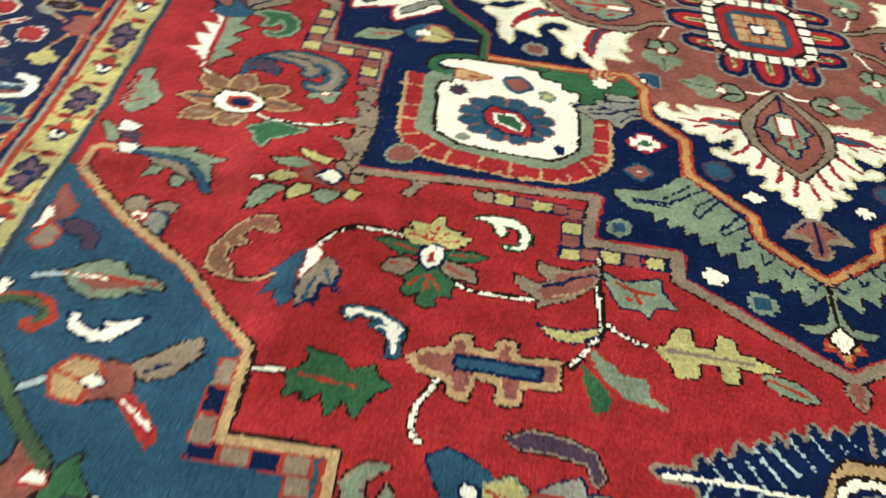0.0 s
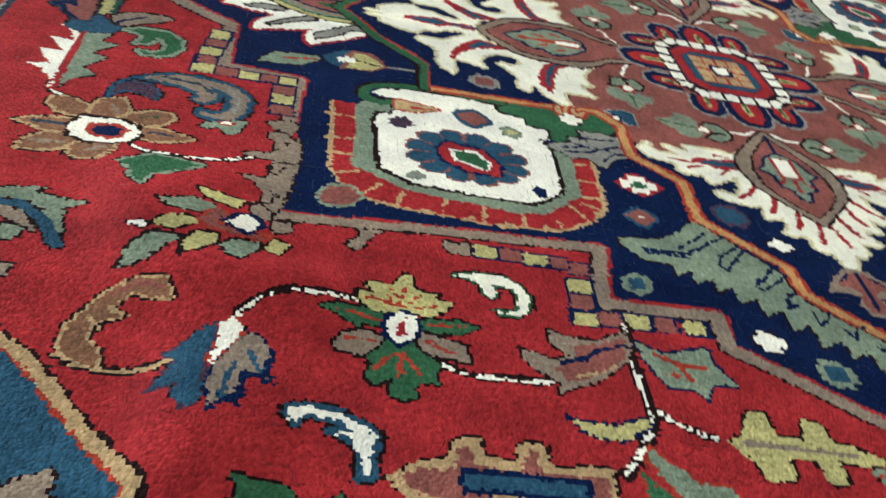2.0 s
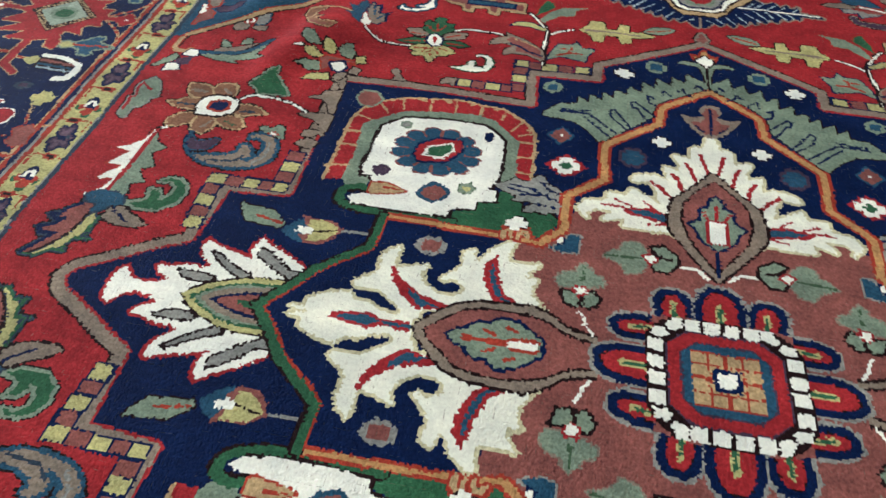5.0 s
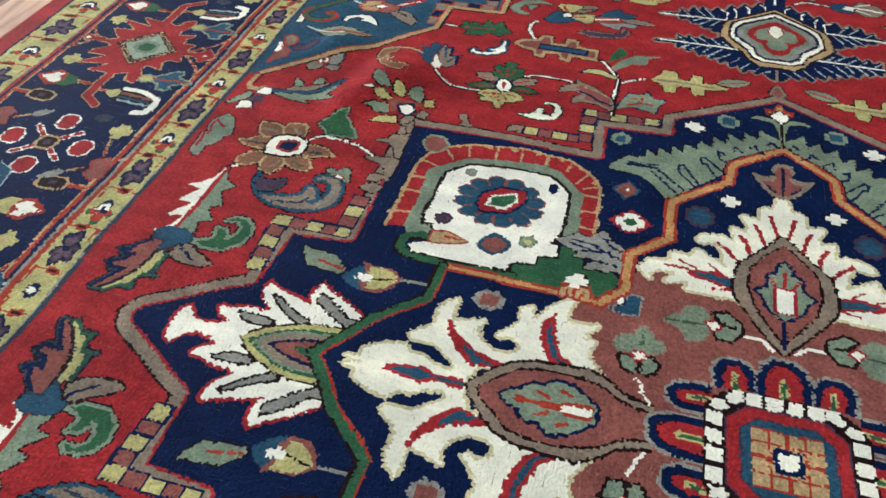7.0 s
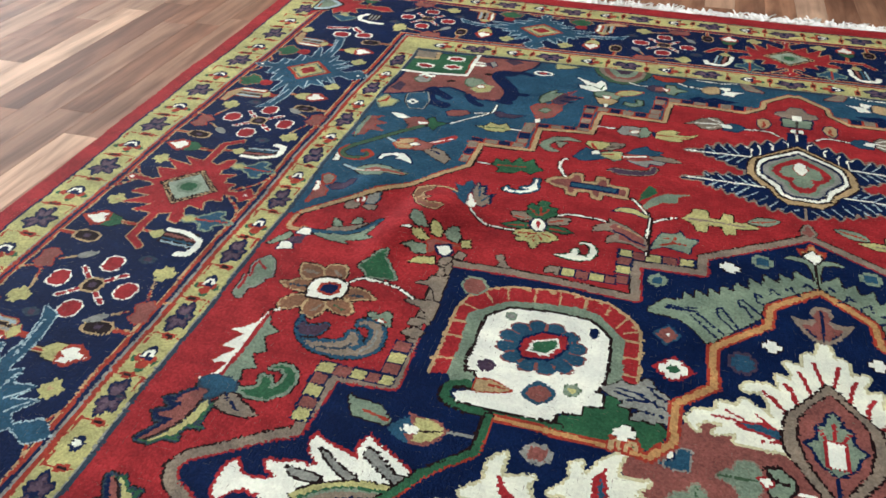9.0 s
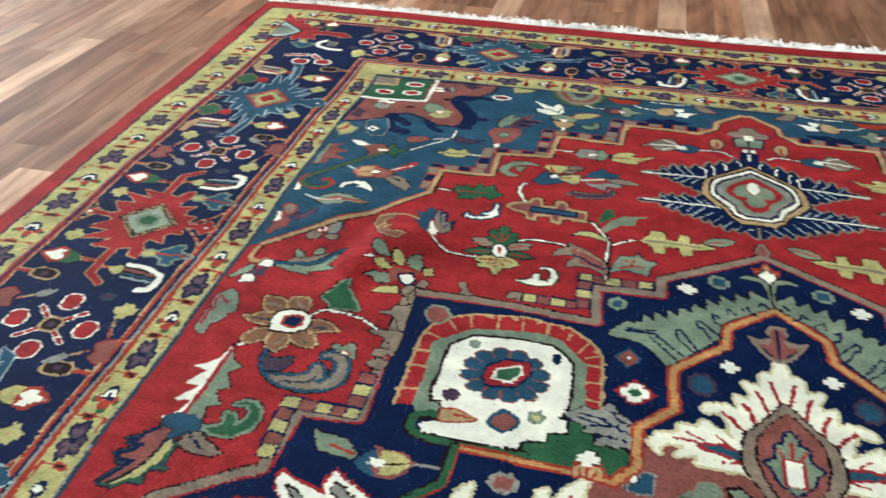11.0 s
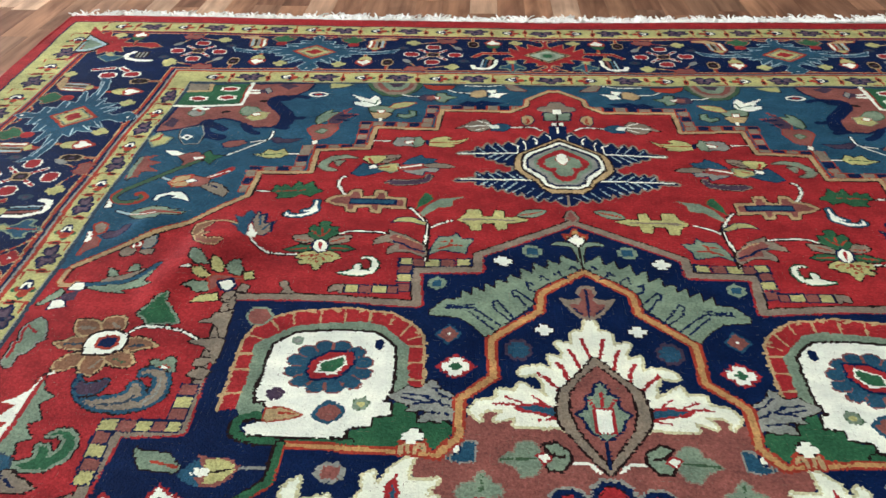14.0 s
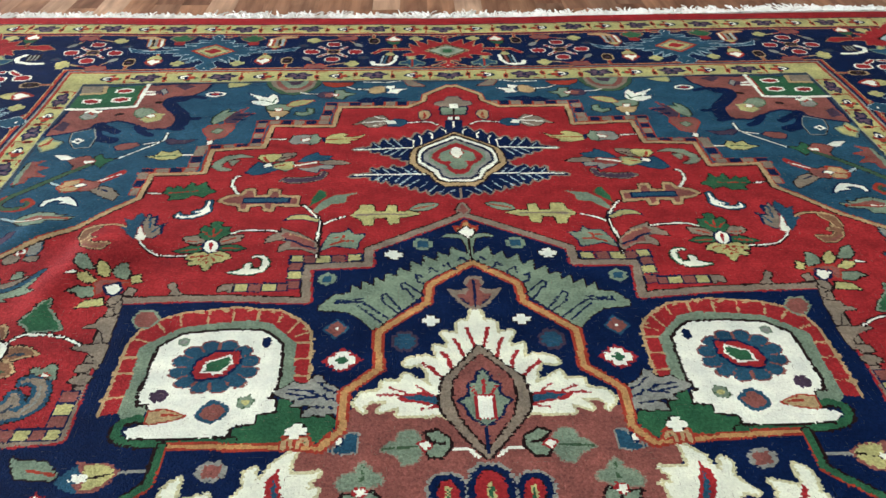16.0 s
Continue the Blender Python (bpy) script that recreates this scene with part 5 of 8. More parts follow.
poly("gold", (0.837, 0.006), (0.827, 0.009), (0.812, 0.023), (0.802, 0.027), (0.798, 0.045), (0.789, 0.051), (0.786, 0.077), (0.787, 0.088), (0.796, 0.094), (0.798, 0.07), (0.808, 0.042), (0.821, 0.023))
line("green", 0.0036, (0.846, 0.008), (0.828, 0.007), (0.812, 0.022), (0.796, 0.02))
line("green", 0.0036, (0.8, 0.024), (0.801, 0.033), (0.796, 0.047), (0.778, 0.045))
line("green", 0.0036, (0.783, 0.049), (0.785, 0.059), (0.784, 0.086))
line("navy", 0.006, (0.818, 0.109), (0.832, 0.094), (0.835, 0.084), (0.848, 0.082), (0.833, 0.074), (0.824, 0.079), (0.833, 0.065), (0.85, 0.057), (0.842, 0.047), (0.823, 0.05), (0.836, 0.03), (0.848, 0.01))
line("brown", 0.004, (0.838, 0.01), (0.824, 0.024), (0.811, 0.043), (0.802, 0.066), (0.801, 0.096))
poly("blue", (0.822, 0.129), (0.82, 0.117), (0.801, 0.113), (0.8, 0.098), (0.792, 0.095), (0.784, 0.103), (0.783, 0.11), (0.766, 0.115), (0.77, 0.131), (0.783, 0.138), (0.804, 0.141), (0.816, 0.136))
edged("slate")
rimmed("taupe", "brown", (0.779, 0.105), (0.782, 0.092), (0.772, 0.082), (0.754, 0.076), (0.73, 0.076), (0.718, 0.083), (0.732, 0.094), (0.748, 0.102), (0.761, 0.111), (0.772, 0.112))
line("navy", 0.004, (0.774, 0.106), (0.762, 0.096), (0.748, 0.086))
begin("edge_leaf", "sage vine leaf at the field's edge")
poly("sage", (0.867, 0.304), (0.875, 0.314), (0.872, 0.332), (0.877, 0.351), (0.867, 0.357), (0.877, 0.382), (0.874, 0.404), (0.863, 0.417), (0.852, 0.41), (0.841, 0.389), (0.835, 0.364), (0.846, 0.36), (0.844, 0.347), (0.852, 0.333), (0.862, 0.335), (0.859, 0.317), (0.86, 0.304))
edged("blue")
line("red", 0.004, (0.854, 0.381), (0.874, 0.399), (0.875, 0.381), (0.868, 0.36), (0.876, 0.356), (0.872, 0.343), (0.873, 0.324))
edged("grey")
begin("corner_flower", "grey flower with an ivory and red heart")
rimmed("taupe", "brown", (0.807, 0.6), (0.806, 0.617), (0.798, 0.625), (0.784, 0.62), (0.782, 0.601), (0.788, 0.593), (0.799, 0.591))
rimmed("taupe", "brown", (0.776, 0.604), (0.769, 0.616), (0.75, 0.613), (0.75, 0.6), (0.762, 0.597))
rimmed("grey", "blue", (0.779, 0.626), (0.781, 0.643), (0.772, 0.652), (0.758, 0.655), (0.755, 0.636), (0.757, 0.621), (0.769, 0.616))
rimmed("ivory", "rust", (0.797, 0.627), (0.791, 0.638), (0.779, 0.634), (0.778, 0.622), (0.789, 0.62), w=0.004)
poly("red", (0.791, 0.63), (0.784, 0.633), (0.782, 0.625), (0.788, 0.624))


# ---- motifs on the blue corner grounds ----
begin("stepped_band", "stepped row of navy and tan squares edged in red")
for row in ([(0.079, 1.228), (0.302, 1.226), ], [(0.291, 1.223), (0.295, 1.140), ], [(0.282, 1.131), (0.447, 1.131), ], [(0.433, 1.130), (0.432, 1.027), ], [(0.419, 1.018), (0.557, 1.015), ], [(0.546, 1.010), (0.547, 0.920), ], [(0.537, 0.919), (0.651, 0.916), ], [(0.642, 0.913), (0.637, 0.820), ]):
    beads(("taupe", "navy"), 0.025, 0.028, 0.004, "rust", *row)
begin("field_line", "gold line round the red field")
bounded([*FIELD_LINE, *FIELD_END, (0.0, 0.5)], [*FIELD_LINE, *FIELD_END], "tan", 0.010, "brown", "rust")
begin("figure_body", "brown curved shape edged in navy")
poly("terracotta", (0.897, 1.227), (0.849, 1.227), (0.827, 1.221), (0.751, 1.234), (0.752, 1.361), (0.728, 1.354), (0.685, 1.359), (0.594, 1.364), (0.605, 1.324), (0.628, 1.295), (0.663, 1.28), (0.675, 1.253), (0.659, 1.223), (0.626, 1.176), (0.626, 1.134), (0.636, 1.116), (0.684, 1.115), (0.711, 1.134), (0.739, 1.154), (0.769, 1.165), (0.799, 1.155), (0.811, 1.135), (0.854, 1.109), (0.903, 1.091), (0.902, 1.129), (0.898, 1.158))
edged("navy", 0.008)
line("brown", 0.012, (0.78, 1.196), (0.771, 1.198))
line("brown", 0.012, (0.704, 1.254), (0.694, 1.257))
poly("plum", (0.9, 1.124), (0.891, 1.165), (0.87, 1.153), (0.87, 1.115))
poly("plum", (0.684, 1.353), (0.661, 1.362), (0.629, 1.349), (0.654, 1.327))
begin("saddle_cloth", "green saddle shape edged in ivory")
poly("green", (0.905, 1.232), (0.905, 1.291), (0.902, 1.314), (0.850, 1.320), (0.853, 1.350), (0.754, 1.360), (0.750, 1.243), (0.822, 1.236), )
poly("taupe", (0.910, 1.359), (0.859, 1.360), (0.853, 1.319), (0.902, 1.314), )
poly("tan", (0.859, 1.360), (0.846, 1.359), (0.842, 1.314), (0.902, 1.307), (0.906, 1.317), (0.852, 1.323), )
line("ivory", 0.010, (0.907, 1.228), (0.861, 1.229), (0.821, 1.232), (0.751, 1.236), (0.751, 1.315), (0.749, 1.365), )
line("rust", 0.005, (0.755, 1.249), (0.757, 1.314), (0.756, 1.355), )
line("ivory", 0.008, (0.855, 1.231), (0.829, 1.210), )
line("ivory", 0.008, (0.752, 1.307), (0.722, 1.304), )
for c in ((0.863, 1.272), (0.799, 1.329), (0.795, 1.278), ):
    scallop("ivory", c, 0.025, 0.0155, 6)
    scallop("red", c, 0.0195, 0.0105, 6, dip=0.25)
begin("roundel", "ivory and red eye")
oval("ivory", (0.573, 1.299), 0.024, 0.014)
oval("navy", (0.573, 1.299), 0.018, 0.009)
box("red", (0.573, 1.299), 0.009, 0.006)
begin("side_leaf", "taupe bud on a terracotta foot with an ivory heart")
poly("terracotta", (0.881, 0.587), (0.881, 0.63), (0.875, 0.656), (0.858, 0.644), (0.856, 0.623), (0.87, 0.608))
edged("rust")
rimmed("taupe", "rust", (0.884, 0.691), (0.874, 0.701), (0.861, 0.692), (0.859, 0.67), (0.872, 0.661), w=0.004)
rimmed("ivory", "rust", (0.884, 0.634), (0.884, 0.656), (0.888, 0.671), (0.88, 0.665), (0.875, 0.645), (0.878, 0.633), w=0.0015)
begin("side_leaf", "ivory bud at the guard stripe")
rimmed("ivory", "brown", (0.889, 0.753), (0.893, 0.784), (0.885, 0.788), (0.877, 0.757), )
begin("field_line", "hooked end of the gold line")
line("rust", 0.014, (0.876, 0.545), (0.876, 0.512), (0.868, 0.503), (0.847, 0.505), (0.847, 0.513))
line("tan", 0.009, (0.876, 0.545), (0.876, 0.512), (0.868, 0.503), (0.847, 0.505), (0.847, 0.513))
begin("bud_spray", "sage bud with an ivory heart and a gold leaf")
rimmed("gold", "brown", (0.284, 1.048), (0.271, 1.067), (0.247, 1.074), (0.236, 1.068), (0.246, 1.056), (0.217, 1.053), (0.197, 1.065), (0.213, 1.042), (0.233, 1.036), (0.225, 1.026), (0.253, 1.022), (0.282, 1.03))
line("rust", 0.004, (0.283, 1.044), (0.213, 1.046))
rimmed("sage", "brown", (0.315, 1.068), (0.303, 1.072), (0.3, 1.057), (0.291, 1.054), (0.298, 1.029), (0.314, 1.02), (0.321, 1.042))
rimmed("grey", "brown", (0.362, 1.036), (0.354, 1.064), (0.33, 1.069), (0.316, 1.066), (0.321, 1.042), (0.314, 1.023), (0.327, 1.028), (0.351, 1.023))
poly("navy", (0.291, 1.057), (0.284, 1.057), (0.283, 1.034), (0.29, 1.034))
rimmed("ivory", "rust", (0.336, 1.046), (0.318, 1.053), (0.319, 1.04), (0.331, 1.037), w=0.002)
line("ivory", 0.0045, (0.402, 1.048), (0.368, 1.047))
begin("bird_flower", "blue, gold and taupe flower")
rimmed("taupe", "brown", (0.371, 0.979), (0.339, 0.984), (0.342, 0.967), (0.364, 0.947), (0.379, 0.945))
line("brown", 0.0035, (0.369, 0.958), (0.346, 0.971))
rimmed("blue", "navy", (0.436, 0.898), (0.424, 0.927), (0.415, 0.943), (0.402, 0.936), (0.384, 0.918), (0.369, 0.916), (0.377, 0.906), (0.393, 0.896), (0.417, 0.887))
rimmed("gold", "brown", (0.417, 0.96), (0.414, 0.973), (0.387, 0.978), (0.37, 0.974), (0.375, 0.957), (0.383, 0.945), (0.4, 0.94))
line("rust", 0.007, (0.405, 0.962), (0.396, 0.944))
rimmed("gold", "sage", (0.385, 0.928), (0.367, 0.937), (0.344, 0.944), (0.343, 0.917), (0.356, 0.907), (0.38, 0.918), w=0.003)
line("rust", 0.004, (0.379, 0.924), (0.358, 0.929))
rimmed("ivory", "navy", (0.403, 0.931), (0.388, 0.938), (0.385, 0.924), (0.4, 0.919), w=0.003)
begin("bird_flower", "terracotta, taupe and blue plumed bud")
rimmed("blue", "navy", (0.336, 0.942), (0.318, 0.968), (0.295, 0.986), (0.29, 0.971), (0.262, 0.967), (0.27, 0.957), (0.258, 0.949), (0.292, 0.94), w=0.0015)
rimmed("taupe", "brown", (0.293, 0.941), (0.266, 0.949), (0.242, 0.946), (0.224, 0.934), (0.241, 0.928), (0.276, 0.93))
rimmed("grey", "navy", (0.329, 0.914), (0.303, 0.927), (0.257, 0.925), (0.264, 0.912), (0.287, 0.913), (0.29, 0.896), (0.317, 0.906))
rimmed("terracotta", "rust", (0.342, 0.926), (0.328, 0.938), (0.293, 0.944), (0.288, 0.928), (0.31, 0.919), (0.334, 0.918))
line("ivory", 0.005, (0.338, 0.927), (0.294, 0.941))
line("red", 0.004, (0.323, 0.924), (0.288, 0.932))
begin("small_leaf", "plum crescent leaf")
poly("plum", (0.363, 0.866), (0.349, 0.875), (0.315, 0.875), (0.285, 0.88), (0.277, 0.904), (0.27, 0.892), (0.279, 0.869), (0.306, 0.859), (0.34, 0.855))
edged("taupe")
begin("crescent", "sage crescent")
rimmed("sage", "taupe", (0.431, 0.966), (0.454, 0.977), (0.485, 0.972), (0.505, 0.947), (0.507, 0.93), (0.493, 0.913), (0.469, 0.912), (0.489, 0.926), (0.492, 0.938), (0.481, 0.956), (0.456, 0.966))
rimmed("sage", "taupe", (0.476, 0.951), (0.458, 0.951), (0.467, 0.932))
begin("bud_spray", "taupe and blue bud with ivory lines")
rimmed("taupe", "brown", (0.227, 1.116), (0.211, 1.131), (0.194, 1.151), (0.164, 1.162), (0.151, 1.143), (0.153, 1.113), (0.172, 1.098), (0.193, 1.101), (0.206, 1.119))
rimmed("blue", "navy", (0.151, 1.128), (0.134, 1.143), (0.113, 1.139), (0.103, 1.123), (0.118, 1.105), (0.147, 1.104))
poly("ivory", (0.153, 1.135), (0.134, 1.133), (0.13, 1.119), (0.149, 1.115))
line("ivory", 0.005, (0.204, 1.126), (0.153, 1.131))
line("ivory", 0.0035, (0.181, 1.154), (0.153, 1.139))
line("ivory", 0.0035, (0.181, 1.106), (0.155, 1.121))
curve("ivory", 0.0036, (0.103, 1.123), (0.084, 1.126), (0.067, 1.129))
curve("ivory", 0.0036, (0.067, 1.129), (0.05, 1.125), (0.038, 1.113))
begin("small_bud", "gold bud edged in navy with a rust comma")
rimmed("tan", "navy", (0.08, 1.18), (0.068, 1.191), (0.058, 1.186), (0.052, 1.166), (0.06, 1.146), (0.073, 1.136), (0.08, 1.155), w=0.003)
line("rust", 0.006, (0.068, 1.173), (0.065, 1.158), (0.069, 1.148))
begin("ax_top_flower", "taupe flower with an ivory heart and sage cups")
poly("taupe", (-0.012, 1.272), (0.012, 1.268), (0.022, 1.246), (0.040, 1.238), (0.046, 1.222), (0.030, 1.212), (-0.012, 1.206))
edged("terracotta")
rimmed("sage", "brown", (0.003, 1.204), (0.030, 1.204), (0.027, 1.166), (0.003, 1.166))
poly("ivory", (-0.012, 1.226), (0.011, 1.226), (0.011, 1.200), (-0.012, 1.200))
edged("navy", 0.0025)
box("ivory", (0.0085, 1.146), 0.005, 0.008)
poly("navy", (-0.012, 1.136), (0.019, 1.136), (0.019, 1.085), (-0.012, 1.085))
line("ivory", 0.005, (0.0, 1.130), (0.0, 1.100))
begin("swirl", "navy swirl on the blue ground")
curve("navy", 0.03, (0.802, 1.143), (0.799, 1.106), (0.783, 1.079), (0.75, 1.062))
curve("navy", 0.022, (0.799, 1.139), (0.776, 1.123), (0.752, 1.103))
curve("navy", 0.034, (0.648, 1.275), (0.67, 1.27), (0.673, 1.248), (0.654, 1.219), (0.624, 1.177), (0.62, 1.133))
curve("navy", 0.016, (0.625, 1.171), (0.606, 1.165), (0.586, 1.165))
curve("navy", 0.02, (0.636, 1.118), (0.613, 1.112))
curve("navy", 0.018, (0.714, 1.128), (0.693, 1.097), (0.671, 1.082))
curve("navy", 0.016, (0.645, 1.284), (0.617, 1.286), (0.597, 1.279))
begin("roundel", "blue disc with an ivory eye edged in grey")
poly("blue", (0.846, 1.105), (0.807, 1.124), (0.789, 1.078), (0.79, 1.035), (0.82, 1.032), (0.84, 1.065))
edged("grey", 0.0025)
rimmed("ivory", "navy", (0.836, 1.061), (0.827, 1.079), (0.809, 1.068), (0.819, 1.052), w=0.002)
poly("slate", (0.829, 1.063), (0.825, 1.071), (0.816, 1.066), (0.821, 1.058))
begin("figure_flower", "sage and gold flower with an ivory heart")
rimmed("sage", "moss", (0.743, 1.213), (0.735, 1.227), (0.71, 1.222), (0.691, 1.198), (0.703, 1.173), (0.727, 1.178), (0.74, 1.192))
rimmed("gold", "taupe", (0.719, 1.164), (0.699, 1.194), (0.671, 1.192), (0.672, 1.16), (0.696, 1.148))
rimmed("ivory", "rust", (0.71, 1.185), (0.696, 1.192), (0.689, 1.179), (0.7, 1.172), w=0.002)
begin("figure_flower", "grey blossom with an ivory tie")
rimmed("grey", "moss", (0.863, 1.189), (0.857, 1.208), (0.827, 1.204), (0.825, 1.181), (0.846, 1.173))
poly("rust", (0.852, 1.209), (0.835, 1.213), (0.834, 1.196))
line("ivory", 0.009, (0.846, 1.227), (0.84, 1.214), (0.824, 1.216))
line("ivory", 0.009, (0.846, 1.222), (0.856, 1.213))
begin("figure_flower", "grey blossom on the brown shape")
rimmed("grey", "navy", (0.712, 1.327), (0.704, 1.336), (0.692, 1.314), (0.7, 1.3))
poly("plum", (0.725, 1.324), (0.712, 1.327), (0.706, 1.304), (0.721, 1.307))
line("ivory", 0.01, (0.745, 1.303), (0.726, 1.305))
line("ivory", 0.008, (0.749, 1.321), (0.726, 1.318))
begin("small_leaf", "brown leaf")
rimmed("terracotta", "navy", (0.735, 1.032), (0.723, 1.044), (0.693, 1.047), (0.681, 1.035), (0.702, 1.016), (0.727, 1.014))
begin("small_leaf", "plum wing")
rimmed("plum", "navy", (0.635, 1.057), (0.624, 1.064), (0.601, 1.055), (0.563, 1.06), (0.585, 1.04), (0.618, 1.037))
begin("oak_leaf", "gold oak leaf on blue")
rimmed("gold", "brown", (0.655, 0.981), (0.635, 0.986), (0.628, 1.006), (0.609, 0.997), (0.595, 1.01), (0.58, 0.986), (0.594, 0.969), (0.623, 0.966), (0.637, 0.974))
line("moss", 0.004, (0.638, 0.98), (0.594, 0.987))
line("ivory", 0.005, (0.577, 0.987), (0.559, 0.986))
begin("tendril", "ivory dotted tendril")
dashes("ivory", 0.004, (0.635, 1.096), (0.635, 1.066), (0.642, 1.05), (0.678, 1.038), step=0.006)
dashes("ivory", 0.004, (0.641, 1.047), (0.672, 1.016), (0.711, 0.976), step=0.006)
begin("white_leaf", "ivory leaf")
rimmed("ivory", "navy", (0.851, 0.998), (0.827, 0.999), (0.805, 0.985), (0.811, 0.976), (0.828, 0.976), (0.838, 0.985), w=0.002)
begin("petal_flower", "terracotta and green flower with an ivory heart")
rimmed("green", "brown", (0.762, 0.986), (0.753, 0.998), (0.742, 0.978), (0.717, 0.975), (0.733, 0.957), (0.739, 0.937), (0.753, 0.952))
rimmed("terracotta", "brown", (0.814, 0.973), (0.797, 0.987), (0.777, 0.992), (0.757, 0.969), (0.76, 0.95), (0.777, 0.937), (0.794, 0.924), (0.796, 0.95))
rimmed("ivory", "red", (0.78, 0.968), (0.758, 0.969), (0.763, 0.959), (0.775, 0.957), w=0.003)
begin("fern", "gold and sage leaf with rust veins along the guard stripe")
rimmed("gold", "sage", (0.904, 1.054), (0.891, 1.083), (0.88, 1.067), (0.858, 1.06), (0.864, 1.034), (0.884, 1.019), w=0.005)
line("rust", 0.006, (0.897, 1.041), (0.885, 1.059))
line("rust", 0.006, (0.883, 1.073), (0.884, 1.049))
begin("fern", "sage and terracotta serrated fern along the guard stripe")
rimmed("terracotta", "rust", (0.892, 0.873), (0.894, 0.907), (0.889, 0.964), (0.863, 0.976), (0.877, 0.953), (0.845, 0.943), (0.869, 0.927), (0.841, 0.907), (0.874, 0.904), (0.872, 0.882), w=0.002)
poly("sage", (0.889, 0.86), (0.898, 0.906), (0.894, 0.965), (0.887, 0.967), (0.888, 0.918), (0.884, 0.879))
begin("long_stem", "long green stem with a hooked end")
curve("moss", 0.012, (0.765, 0.951), (0.809, 0.906), (0.853, 0.852), (0.88, 0.816), (0.886, 0.794))
curve("rust", 0.006, (0.883, 0.824), (0.892, 0.801), (0.882, 0.779), (0.856, 0.769), (0.831, 0.775))
curve("moss", 0.01, (0.886, 0.794), (0.874, 0.779), (0.859, 0.776), (0.836, 0.783))
curve("rust", 0.014, (0.834, 0.779), (0.825, 0.796), (0.835, 0.811), (0.844, 0.809))
curve("moss", 0.007, (0.835, 0.784), (0.83, 0.796), (0.838, 0.806))
begin("bud_motif", "gold bud with red lines")
line("paleblue", 0.007, (0.817, 0.878), (0.799, 0.866))
rimmed("terracotta", "brown", (0.762, 0.888), (0.734, 0.878), (0.722, 0.885), (0.72, 0.856), (0.729, 0.841), (0.751, 0.84))
rimmed("tan", "rust", (0.797, 0.858), (0.788, 0.881), (0.762, 0.888), (0.761, 0.871), (0.747, 0.866), (0.76, 0.842), (0.783, 0.84), w=0.004)
line("rust", 0.004, (0.793, 0.856), (0.766, 0.863))
rimmed("ivory", "navy", (0.767, 0.865), (0.755, 0.872), (0.744, 0.864), (0.758, 0.857), w=0.002)
begin("tongue_leaf", "red tongue-shaped leaf with an ivory vein")
rimmed("red", "rust", (0.727, 0.879), (0.708, 0.901), (0.686, 0.924), (0.681, 0.912), (0.697, 0.891), (0.717, 0.874), w=0.002)
line("ivory", 0.0035, (0.723, 0.88), (0.689, 0.906))
begin("small_leaf", "taupe leaf")
rimmed("taupe", "brown", (0.729, 0.841), (0.712, 0.858), (0.689, 0.847), (0.668, 0.821), (0.672, 0.8), (0.7, 0.817))
line("navy", 0.004, (0.713, 0.846), (0.694, 0.836))
begin("crescent", "ivory crescent")
rimmed("ivory", "navy", (0.806, 0.788), (0.804, 0.807), (0.78, 0.818), (0.76, 0.819), (0.742, 0.798), (0.734, 0.782), (0.752, 0.792), (0.772, 0.795), (0.765, 0.804), (0.78, 0.807), (0.796, 0.8), (0.799, 0.786), w=0.0035)
begin("oak_leaf", "sage toothed leaf with a red vein")
rimmed("sage", "brown", (0.835, 0.733), (0.82, 0.752), (0.797, 0.764), (0.767, 0.757), (0.764, 0.748), (0.746, 0.751), (0.754, 0.741), (0.727, 0.741), (0.738, 0.727), (0.771, 0.723), (0.777, 0.707), (0.799, 0.705), (0.818, 0.715), w=0.003)
poly("terracotta", (0.816, 0.74), (0.797, 0.753), (0.776, 0.747), (0.746, 0.738), (0.777, 0.728), (0.803, 0.726))
line("rust", 0.006, (0.832, 0.731), (0.786, 0.733), (0.737, 0.735))
line("ivory", 0.003, (0.83, 0.732), (0.786, 0.734))
line("paleblue", 0.007, (0.858, 0.742), (0.835, 0.733))
begin("side_leaf", "navy swirl on the blue ground")
poly("plum", (0.861, 0.657), (0.85, 0.672), (0.832, 0.673), (0.829, 0.691), (0.815, 0.691), (0.816, 0.67), (0.829, 0.652), (0.85, 0.646))
edged("navy")
begin("plume_leaf", "sage and plum plume on a terracotta foot")
rimmed("sage", "moss", (0.549, 1.143), (0.551, 1.169), (0.537, 1.199), (0.525, 1.207), (0.53, 1.187), (0.509, 1.195), (0.525, 1.154), (0.543, 1.134))
rimmed("plum", "rust", (0.524, 1.149), (0.508, 1.19), (0.482, 1.218), (0.495, 1.188), (0.461, 1.181), (0.486, 1.159), (0.495, 1.136), (0.515, 1.126), w=0.002)
line("navy", 0.008, (0.498, 1.177), (0.467, 1.174))
line("navy", 0.008, (0.503, 1.155), (0.48, 1.15))
rimmed("terracotta", "rust", (0.56, 1.11), (0.55, 1.126), (0.499, 1.132), (0.493, 1.107), (0.509, 1.064), (0.536, 1.052), (0.545, 1.074), (0.557, 1.096), w=0.003)
rimmed("sage", "moss", (0.54, 1.095), (0.529, 1.108), (0.515, 1.101), (0.525, 1.084))
poly("ivory", (0.54, 1.047), (0.53, 1.052), (0.526, 1.034), (0.536, 1.03))
begin("white_leaf", "ivory pointed leaf with a green vein")
